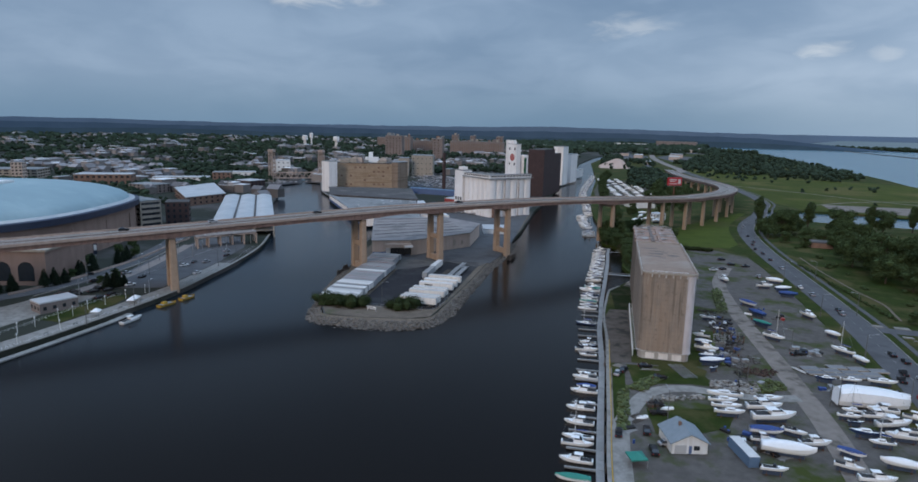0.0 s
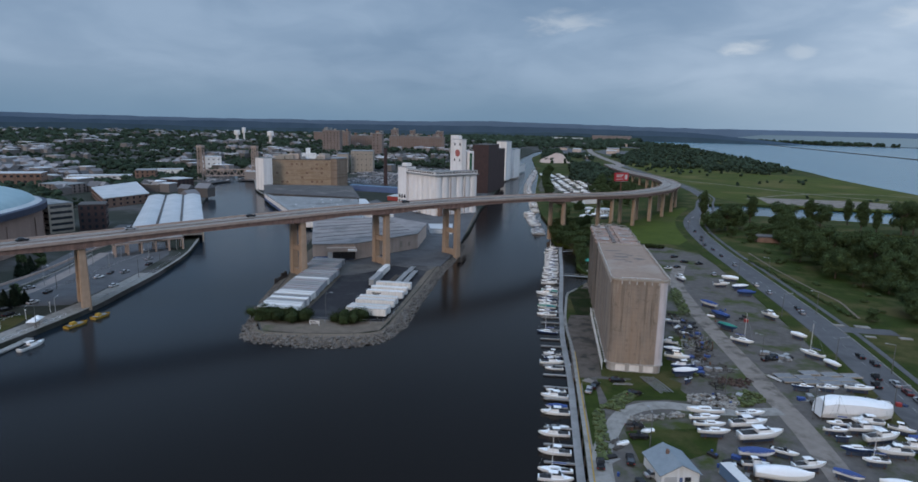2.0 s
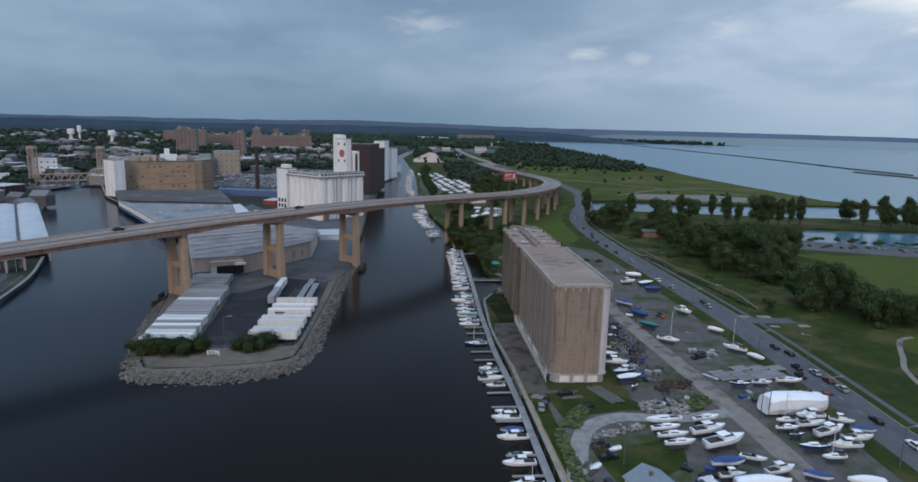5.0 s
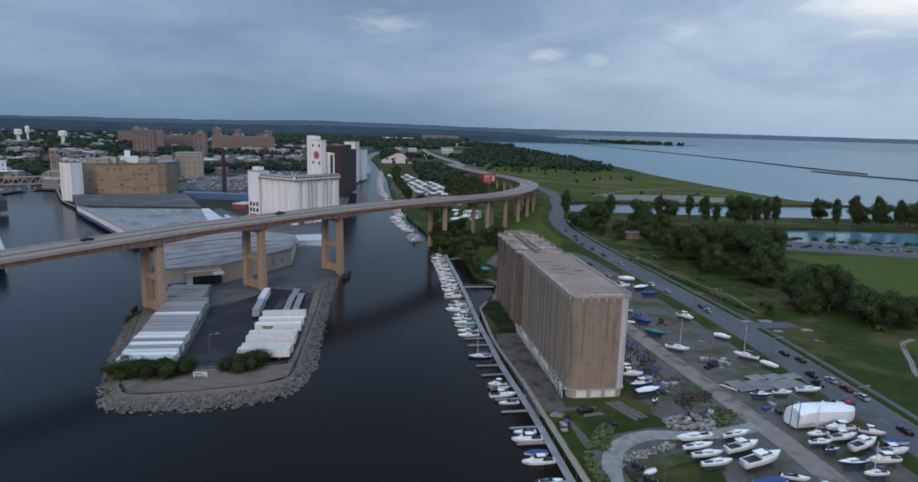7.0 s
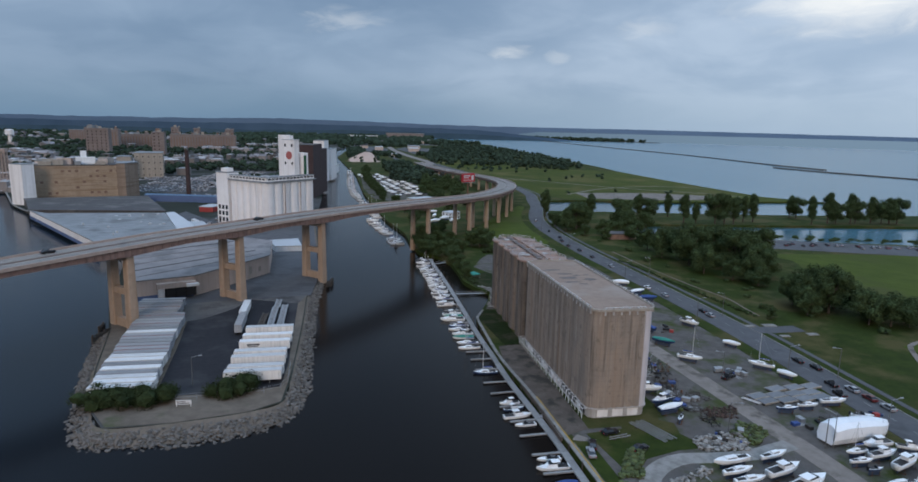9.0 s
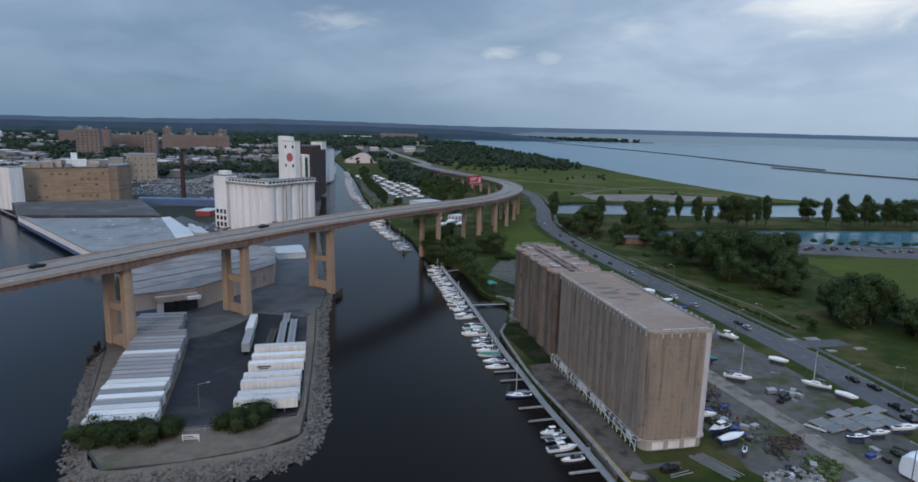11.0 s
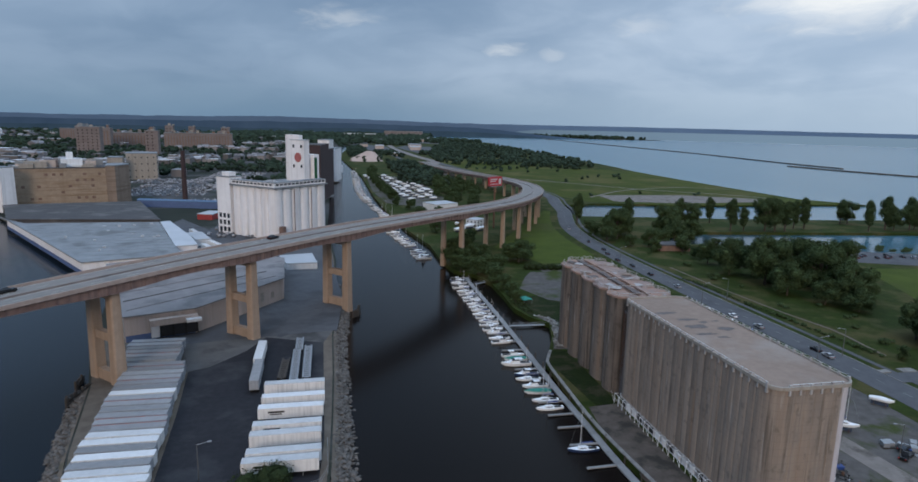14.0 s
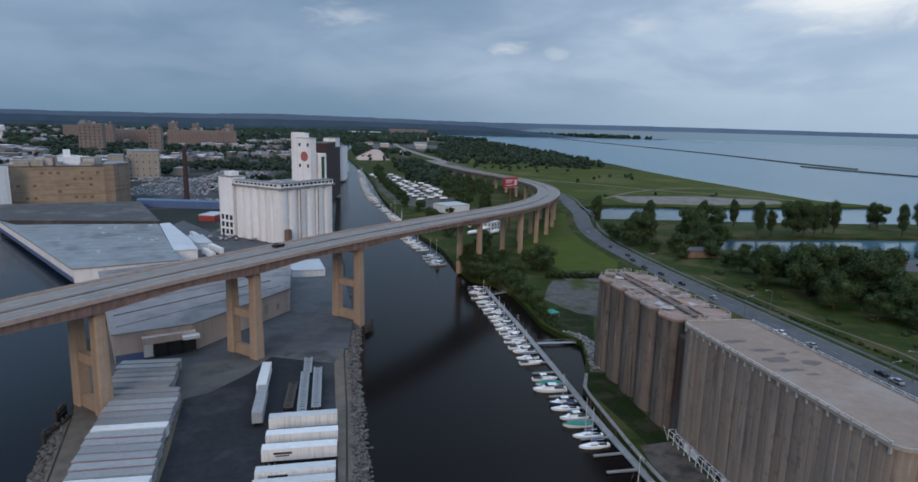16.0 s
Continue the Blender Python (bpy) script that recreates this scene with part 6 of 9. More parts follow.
def lift_bridge():
    b = thing("lift_bridge", pose(-324, 786, 0, 0, 0, 0), "steel vertical lift bridge with two lattice towers", "bridge")
    ends = ((0, 0), (60, 25))
    for x, y in ends:
        bm = bmesh.new()
        for sx in (-2.5, 2.5):
            for sy in (-4, 4):
                rod(bm, (x + sx * 1.2, y + sy, 0), (x + sx, y + sy, 42), 0.8, 6)
        for k in range(10):
            z = 2 + 4 * k
            for sy in (-4, 4):
                rod(bm, (x - 2.8, y + sy, z), (x + 2.6, y + sy, z + 4), 0.22, 5)
                rod(bm, (x + 2.8, y + sy, z), (x - 2.6, y + sy, z + 4), 0.22, 5)
            for sx in (-2.6, 2.6):
                rod(bm, (x + sx, y - 4, z), (x + sx, y + 4, z), 0.22, 5)
        part("tower", bm, M["parapet"], b, "pale lattice lift tower")
        bm = bmesh.new()
        box(bm, x - 3.5, x + 3.5, y - 5, y + 5, 42, 45)
        part("sheave_house", bm, M["parapet"], b)
        bm = bmesh.new()
        box(bm, x - 4, x + 4, y - 6, y + 6, -3, 4.5)
        part("abutment", bm, M["quay"], b)
    (x0, y0), (x1, y1) = ends
    d = math.hypot(x1 - x0, y1 - y0)
    m = Matrix.Translation((x0, y0, 0)) @ Matrix.Rotation(math.atan2(y1 - y0, x1 - x0), 4, "Z")
    bm = bmesh.new()
    box(bm, 0, d, -3.6, 3.6, 6.2, 7.0, m)
    part("deck", bm, M["deck"], b)
    def chord(p, q, r):
        bm = bmesh.new()
        rod(bm, p, q, r, 5)
        part("truss_bar", bm, M["parapet"], b)

    for s in (-3.8, 3.8):
        n = int(d / 8)
        chord(m @ Vector((0, s, 7)), m @ Vector((8 * n, s, 7)), 0.5)
        chord(m @ Vector((4, s, 14.5)), m @ Vector((8 * n - 4, s, 14.5)), 0.5)
        for k in range(n):
            c = m @ Vector((8 * k + 4, s, 14.5))
            chord(m @ Vector((8 * k, s, 7)), c, 0.38)
            chord(c, m @ Vector((8 * k + 8, s, 7)), 0.38)


lift_bridge()


# ---- the city beyond ----
TAKEN = [(-318, 585, 55), (-72, 735, 62), (-52, 865, 66), (-110, 940, 55), (-40, 600, 40), (-292, 585, 34), (-250, 690, 40), (-318, 318, 120), (-215, 470, 75), (-264, 425, 60), (-345, 460, 60), (-275, 520, 45), (-330, 580, 30), (-300, 620, 22), (-170, 730, 85), (-160, 975, 40), (-120, 900, 60), (30, 740, 50), (66, 885, 40), (90, 950, 40),
         (-89, 757, 10), (-16, 700, 30), (-20, 540, 60), (-374, 945, 30), (-497, 690, 42), (-425, 738, 40), (-382, 762, 22), (-405, 862, 30), (-620, 720, 60), (-455, 850, 30), (-150, 640, 70), (-128, 1965, 95), (-322, 2010, 80), (-195, 1520, 24), (-332, 1650, 40), (-520, 2500, 70), (-90, 690, 45), (-60, 622, 20), (-60, 470, 30),
         (-150, 520, 80), (-262, 690, 60), (-60, 390, 60), (-105, 840, 75), (-40, 1010, 70), (-60, 660, 50), (-40, 760, 45)]
MAIN = [(-4800, -800), (-230, -800), (-200, -100)] + WEST_QUAY + MILL_WEST + MILL_TIP + MILL_EAST + [(520, 2500), (700, 3400), (1500, 4500), (0, 4800), (-4800, 3000)]


def city():
    rs = np.random.RandomState(17)
    cen, rad, houses = [], [], []
    tries = 0
    while len(cen) < 16000 and tries < 60000:
        tries += 1
        a = radians(rs.uniform(-62, 20))
        r = 330 * (14.0 ** rs.uniform(0, 1) ** 0.85)
        x, y = r * math.sin(a) - 10, r * math.cos(a)
        if y < 300 or not inside(MAIN, x, y) or any(math.hypot(x - q[0], y - q[1]) < q[2] for q in TAKEN):
            continue
        if x > -240 and y < 640 or (abs(x - (y - 560) * 0.16) < 26 and y < 2500):
            continue
        dens = noise.noise((x * 0.006, y * 0.006, 2.0)) + 0.35 * noise.noise((x * 0.02, y * 0.02, 5.0))
        built = -0.12 if r > 900 else -0.01
        if dens > built - 0.16 * (r > 1400):
            k = max(1.0, r / 1300)
            n = 4 if r < 1200 else 2
            for _ in range(n):
                cen.append((x + rs.uniform(-8, 8), y + rs.uniform(-8, 8), LAND_Z + 3.6 + rs.uniform(-1.4, 3.2)))
                rad.append(rs.uniform(2.0, 4.6) * k)
        elif dens < built - 0.05 and rs.rand() < (0.75 if r > 800 else 0.4):
            houses.append((x, y, r))
    ob = new("city_trees", lumps_mesh("city_trees", cen, rad, M["far_leaf"], 8, 0.8))
    tagged(ob, "dark green tree crowns spread through the distant city", "trees", kind="stuff")
    walls, roofs, pale = bmesh.new(), bmesh.new(), bmesh.new()
    for x, y, r in houses:
        k = max(1.0, r / 1500)
        big = rs.rand() < (0.42 if r > 800 else 0.2)
        w, d, h = (rs.uniform(12, 12 + 26 * rs.rand()), rs.uniform(9, 24), rs.uniform(5, 12)) if big else (rs.uniform(8, 12), rs.uniform(9, 15), rs.uniform(6, 9))
        w, d = w * k ** 0.5, d * k ** 0.5
        m = Matrix.Translation((x, y, LAND_Z)) @ Matrix.Rotation(radians(-18 + rs.choice([0, 90]) + rs.uniform(-5, 5)), 4, "Z")
        box(walls, -w / 2, w / 2, -d / 2, d / 2, 0, h, m)
        if big:
            box(pale, -w / 2 - .3, w / 2 + .3, -d / 2 - .3, d / 2 + .3, h, h + 0.5, m)
        else:
            vs = [roofs.verts.new(m @ Vector(p)) for p in ((-w / 2 - .4, -d / 2 - .4, h), (w / 2 + .4, -d / 2 - .4, h), (w / 2 + .4, d / 2 + .4, h), (-w / 2 - .4, d / 2 + .4, h),
                                                           (0, -d / 2 - .4, h + w * 0.38), (0, d / 2 + .4, h + w * 0.38))]
            for q in ((0, 1, 4), (2, 3, 5), (1, 2, 5, 4), (3, 0, 4, 5), (3, 2, 1, 0)):
                roofs.faces.new([vs[i] for i in q])
    c = thing("city_houses", pose(0, 0, 0), "hundreds of small distant city houses and sheds among trees", "houses", kind="stuff")
    part("walls", walls, M["house_wall"], c)
    part("gable_roofs", roofs, M["house_roof"], c)
    part("flat_roofs", pale, M["city_roof"], c)


city()


def city_lots():
    """Grey parking lots and their rows of tiny parked cars, too far off to pick apart."""
    lots = [(-262, 560, 24, 50, 24), (-390, 540, 60, 50, -14), (-330, 680, 70, 50, -18), (-420, 640, 60, 60, -18), (-70, 720, 40, 60, -12), (-52, 860, 46, 90, -14), (-110, 940, 90, 60, -14), (-250, 820, 60, 60, -16), (-480, 760, 90, 60, -18),
            (-40, 560, 40, 60, -14), (-320, 780, 60, 44, -16), (-105, 840, 84, 120, -8), (-40, 1010, 70, 120, -14), (-30, 620, 40, 50, -14)]
    g = random.Random(23)
    bm = bmesh.new()
    for cx, cy, w, d, rz in lots:
        slab("pavement_lot", rect(cx, cy, w, d, rz), 1.0, LAND_Z + 0.06, M["road"], "grey asphalt parking lot in the city", "pavement")
        m = Matrix.Translation((cx, cy, LAND_Z + 0.06)) @ Matrix.Rotation(radians(rz), 4, "Z")
        for row in range(int(d / 9)):
            for col in range(int(w / 3)):
                if g.random() < 0.5:
                    x, y = -w / 2 + 2 + 3 * col, -d / 2 + 4 + 9 * row + g.uniform(-.4, .4)
                    box(bm, x - 0.9, x + 0.9, y - 2.2, y + 2.2, 0.3, 0.95, m)
                    box(bm, x - 0.75, x + 0.75, y - 1.2, y + 1.0, 0.95, 1.5, m)
    tagged(part("parked_cars", bm, M["far_cars"]), "many small parked cars in the city lots", "cars", kind="stuff")


M["far_cars"] = material("assorted_car_paint", (0.34, 0.34, 0.36), (0.24, 0.24, 0.25), 0.3, rough=0.35, vary=0.85, island=True)
city_lots()

# ---- harbour side: roads, yard, lawns ----
M["gelcoat"] = material("white_gelcoat", (0.86, 0.87, 0.88), (0.80, 0.81, 0.82), 1.0, rough=0.3, vary=0.08)
M["wrap"] = material("white_shrink_wrap", (0.84, 0.85, 0.87), (0.77, 0.78, 0.80), 0.8, rough=0.45, bump=0.03, bump_scale=2)
M["tarp_blue"] = material("blue_tarpaulin", (0.03, 0.075, 0.26), (0.025, 0.055, 0.19), 1.0, rough=0.6, bump=0.04, bump_scale=2)
M["tarp_teal"] = material("teal_canvas", (0.03, 0.24, 0.19), (0.025, 0.19, 0.15), 1.0, rough=0.7, bump=0.03)
M["hull_blue"] = material("dark_blue_hull_paint", (0.025, 0.05, 0.13), (0.02, 0.04, 0.10), 1.0, rough=0.35)
M["antifoul"] = material("dull_blue_bottom_paint", (0.05, 0.075, 0.13), (0.04, 0.06, 0.10), 1.0, rough=0.8)
M["car_dark"] = material("black_car_paint", (0.018, 0.019, 0.022), (0.014, 0.015, 0.018), 1.0, rough=0.25)
M["car_silver"] = material("silver_car_paint", (0.42, 0.43, 0.45), (0.37, 0.38, 0.40), 1.0, rough=0.3, metal=0.3)
M["car_white"] = material("white_car_paint", (0.75, 0.75, 0.76), (0.7, 0.7, 0.71), 1.0, rough=0.3)
M["car_red"] = material("dark_red_car_paint", (0.13, 0.022, 0.022), (0.10, 0.018, 0.018), 1.0, rough=0.3)
M["dockwood"] = material("grey_dock_planks", (0.29, 0.285, 0.28), (0.21, 0.207, 0.203), 0.8, vary=0.12)
M["rubble"] = material("pale_stone_rubble", (0.30, 0.285, 0.265), (0.20, 0.19, 0.175), 1.0, vary=0.4, island=True)
M["shingle"] = material("grey_blue_shingle_roof", (0.235, 0.27, 0.30), (0.185, 0.215, 0.24), 0.6)
M["weeds"] = material("tall_weed_leaves", (0.085, 0.105, 0.035), (0.055, 0.072, 0.025), 0.5, vary=0.4, island=True)

M["scrap"] = material("dull_rusty_scrap", (0.085, 0.048, 0.038), (0.05, 0.036, 0.03), 0.8, vary=0.5, island=True)
slab("ground_yard", [(33, 90), (100, 90), (112, 120), (120, 160), (131, 225), (143, 300), (149, 345), (152, 380), (130, 408), (112, 405), (104, 330), (86, 300), (80, 255), (72, 190), (66, 181), (46, 184),
                     (41, 184), (36.5, 150)], 1.0, LAND_Z + 0.04, M["gravel"], "grey-brown gravel boat yard")
slab("pavement_apron", [(44.3, 234), (40, 200), (37.3, 182), (46.5, 184), (57, 246), (48, 246.5)], 1.0, LAND_Z + 0.08, M["apron"], "cracked brown concrete quay apron beside the elevator", "pavement")
slab("lawn_lake", [(278, 356), (300, 352), (420, 316), (430, 120), (190, 120), (186, 160), (192, 205), (222, 212), (240, 240), (240, 275), (262, 305), (282, 335)], 1.0, LAND_Z + 0.04, M["lawn"], "mown green lakeside lawn", "lawn")
slab("lawn_bins", [(50.5, 246.2), (57.2, 246), (64, 286), (61.5, 289), (58.4, 287.6), (53, 279.5)], 1.0, LAND_Z + 0.06, M["scrub"], "dark green grass bank below the round bins", "lawn")
slab("lawn_bank", [(77, 314), (92, 338), (86, 352), (75, 352), (69.5, 337), (70, 326), (74, 317)], 1.0, LAND_Z + 0.06, M["scrub"], "rough dark green bank above the inlet", "lawn")
slab("ground_bank", [(60.5, 289.5), (65, 288), (77, 312), (76, 322), (71, 326), (73.2, 315), (67, 301)], 1.0, LAND_Z + 0.09, M["gravel"], "bare brown bank below the bins")
slab("lawn_bridge", [(120, 412), (150, 408), (172, 440), (190, 505), (235, 590), (225, 610), (185, 560), (140, 500), (112, 462)], 1.0, LAND_Z + 0.04, M["lawn"], "green lawn under the bridge curve", "lawn")
slab("lawn_yard", [(44.5, 149), (70, 152), (64, 140), (56, 136), (44, 134)], 1.0, LAND_Z + 0.07, M["grass"], "worn grass patch beside the cottage", "lawn")
slab("ground_dirt", [(88, 345), (104, 330), (118, 366), (128, 386), (104, 395), (96, 385), (84, 366)], 1.0, LAND_Z + 0.07, M["gravel"], "bare grey-brown dirt lot behind the elevator")
slab("lawn_quay", [(36.5, 130), (43.3, 178), (39.5, 180), (35.6, 150), (33.2, 130)], 1.0, LAND_Z + 0.075, M["grass"], "weedy grass strip along the quay", "lawn")
slab("lawn_drive", [(44, 161), (52, 167), (62, 168), (70, 167), (66, 181), (44.5, 182)], 1.0, LAND_Z + 0.06, M["grass"], "rough grass before the elevator", "lawn")
slab("lawn_silo", [(52, 175.5), (66.5, 172), (70, 180), (67, 183), (56, 184)], 1.0, LAND_Z + 0.07, M["grass"], "weedy grass at the foot of the elevator", "lawn")
slab("ground_meadow", [(305, 662), (383, 616), (519, 601), (596, 588), (567, 645), (581, 737), (606, 900), (636, 1050), (600, 1100), (520, 1120), (420, 1400), (360, 1400), (320, 1150), (298, 900), (292, 760)],
     1.0, LAND_Z + 0.05, M["meadow"], "dry yellow-green meadow along the lake")
slab("ground_gravel_lot", [(335, 660), (400, 632), (500, 625), (520, 650), (450, 700), (350, 715)], 1.0, LAND_Z + 0.09, M["dirt_track"], "pale gravel lot by the slip")
slab("pavement_parking", [(320, 402), (409, 352), (470, 322), (455, 300), (376, 327), (298, 372), (286, 392)], 1.0, LAND_Z + 0.09, M["road"], "grey lakeside car park", "pavement")
slab("pavement_marina", [(96, 690), (120, 640), (150, 628), (178, 800), (196, 960), (150, 1010), (132, 960), (104, 790)], 1.0, LAND_Z + 0.05, M["gravel"], "grey gravel marina yard", "pavement")


def band(name, ctrl, left, right, z0, z1, mat, label, category="road", step=8.0):
    bm = bmesh.new()
    strip(bm, smooth_line(ctrl, step), left, right, z0, z1)
    return tagged(part(name, bm, mat), label, category, kind="structure")


ROAD = [(98, 20), (113, 90), (124, 140), (134.5, 184), (146.5, 240), (158.5, 320), (170, 400), (184, 470), (200, 520), (222, 566), (240, 600), (262, 655), (285, 710), (303, 800), (318, 950), (330, 1150), (345, 1320)]
band("road", ROAD, 6.2, -6.2, 1.0, LAND_Z + 0.12, M["road"], "grey two-lane lakeshore road")
band("kerb", ROAD, -6.21, -6.5, 1.0, LAND_Z + 0.24, M["quay"], "concrete road kerb", "kerb")
band("verge", ROAD, 12.5, 6.25, 1.0, LAND_Z + 0.06, M["grass"], "worn grass verge between yard and road", "verge")
band("bike_path", ROAD, -9.6, -11.6, 1.0, LAND_Z + 0.1, M["road"], "pale asphalt bike path beside the road", "path")
bm = bmesh.new()
mid = smooth_line(ROAD, 3.0)
for i in range(0, len(mid) - 2, 3):
    strip(bm, [mid[i], mid[i + 1]], 0.12, -0.12, LAND_Z + 0.124, LAND_Z + 0.13)
tagged(part("road_markings", bm, M["paint_line"]), "worn white lane dashes", "marking", kind="structure")
band("dirt_track", [(80, 95), (87, 125), (91, 147), (93.6, 168), (96.8, 195), (100.4, 232), (104.6, 266), (112, 305), (128, 345)], 3.4, -3.2, 1.0, LAND_Z + 0.08, M["dirt_track"], "pale dirt track through the yard", "track")
band("driveway", [(31.5, 105), (35.3, 135), (40.6, 148.5), (44.3, 155.4), (48.5, 160.6), (54.8, 163.8), (61, 164.4), (68, 162.6), (78, 161), (91, 162)], 2.3, -2.3, 1.0, LAND_Z + 0.1, M["quay"], "grey gravel driveway round the cottage", "track", 3.0)
band("driveway", [(30.5, 100), (35, 140), (39.5, 175), (43, 181)], 1.6, -1.6, 1.0, LAND_Z + 0.07, M["dirt_track"], "pale quayside path", "track", 3.0)
band("meadow_path", [(310, 980), (380, 880), (450, 760), (520, 690), (545, 640)], 2.0, -2.0, 1.0, LAND_Z + 0.1, M["dirt_track"], "pale trodden meadow path", "path")
band("meadow_path", [(330, 700), (420, 760), (520, 780), (575, 740)], 1.6, -1.6, 1.0, LAND_Z + 0.1, M["dirt_track"], "pale meadow footpath", "path")
band("lawn_path", [(158, 158), (164, 170), (171, 181), (179, 188.5), (186, 196), (196, 205), (204, 207)], 0.9, -0.9, 1.0, LAND_Z + 0.08, M["dirt_track"], "pale curved lawn footpath", "path", 4.0)
band("mill_road", [(-30, 330), (-14, 345), (-2, 372), (2, 447), (12, 555), (30, 680), (60, 880), (104, 1200)], 3.0, -3.0, 1.0, LAND_Z + 0.13, M["road"], "grey quayside mill road", "road")
# quay caps
band("quay_cap", [p for p in EAST_QUAY[1:10]], 0.1, -0.9, LAND_Z, LAND_Z + 0.28, M["quay"], "concrete quay edge with a yellow line", "quay", 6.0)
band("quay_line", [(p[0] + 0.65, p[1]) for p in EAST_QUAY[1:6]], -0.3, -0.55, LAND_Z + 0.05, LAND_Z + 0.32, M["yellow"], "yellow quay edge beam", "quay", 6.0)
band("quay_cap", WEST_QUAY[:11], 1.2, -0.1, LAND_Z, LAND_Z + 0.3, M["quay"], "pale concrete west quay edge", "quay", 6.0)
band("promenade", WEST_QUAY[:9], 9.0, 1.3, 1.0, LAND_Z + 0.1, M["quay"], "pale paved riverside promenade", "pavement", 6.0)
band("mill_quay", MILL_WEST[1:8], 0.2, -1.2, LAND_Z, LAND_Z + 0.5, M["quay"], "concrete mill quay edge", "quay", 6.0)
# far breakwaters, low rock lines out on the lake
for ctrl in ([(1880, 3850), (1592, 2580), (1419, 1805), (1269, 1317), (1226, 1105)], [(1158, 1185), (1150, 1050), (1160, 925), (1190, 700), (1260, 400)]):
    band("breakwater", ctrl, 4.0, -4.0, -3.0, 2.6, M["stone"], "long low dark stone breakwater in the lake", "breakwater", 30.0)
slab("far_point", [(1900, 4300), (2300, 3950), (2750, 3700), (2780, 3730), (2500, 4000), (2100, 4350), (1700, 4560), (1400, 4600)], -3, 3.0, M["city_ground"], "low wooded far point in the lake")


# ---- boats ----
def hull_mesh(bm, L, B, D, sheer=0.25, transom=0.85, z0=0.0):
    """A rounded boat hull, bow at +x, with a flat sheer deck edge; returns the rail points."""
    secs = []
    n = 12
    for i in range(n + 1):
        f = i / n
        x = -L / 2 + L * f
        w = B / 2 * (transom + (1 - transom) * min(1, f * 2.5)) * (1 - max(0, (f - 0.45) / 0.55) ** 2.2)
        w = max(w, 0.02)
        zt = z0 + D + sheer * max(0, f - 0.3) ** 1.5
        zk = z0 + 0.0 + D * 0.75 * max(0, (f - 0.72) / 0.28) ** 2
        row = []
        for s in range(9):
            a = math.pi * s / 8
            yy = -math.cos(a)
            zz = math.sin(a)
            row.append(bm.verts.new((x, w * (abs(yy) ** 0.6) * (1 if yy > 0 else -1), zt - (zt - zk) * zz ** 0.8)))
        secs.append(row)
    for a, b in zip(secs, secs[1:]):
        for s in range(8):
            bm.faces.new((a[s], b[s], b[s + 1], a[s + 1]))
    bm.faces.new(secs[0])
    return secs


def deck_over(bm, secs, drop=0.0, rise=0.12, f0=0, f1=None):
    rows = secs[f0:f1]
    pts = []
    for r in rows:
        a, b = r[0], r[8]
        pts.append([bm.verts.new(a - Vector((0, 0, drop))), bm.verts.new((a + b) / 2 + Vector((0, 0, rise - drop))), bm.verts.new(b - Vector((0, 0, drop)))])
    for p, q in zip(pts, pts[1:]):
        bm.faces.new((p[0], p[1], q[1], q[0]))
        bm.faces.new((p[1], p[2], q[2], q[1]))


def tapered(bm, x0, x1, w0, w1, z0, z1, front=0.5, back=0.15):
    vs, fs = box(bm, x0, x1, -w0 / 2, w0 / 2, z0, z1)
    for v in vs:
        if v.co.z > z1 - 1e-4:
            v.co.y *= w1 / w0
            v.co.x += -front if v.co.x > (x0 + x1) / 2 else back
    return vs


def cradle(t, L, B):
    for x in (-L * 0.28, L * 0.2):
        bm = bmesh.new()
        for s in (-1, 1):
            rod(bm, (x, s * B * 0.5, -1.15), (x, s * B * 0.3, -0.1), 0.06, 5)
        rod(bm, (x, -B * 0.5, -1.1), (x, B * 0.5, -1.1), 0.07, 5)
        part("stand", bm, M["rust"], t)


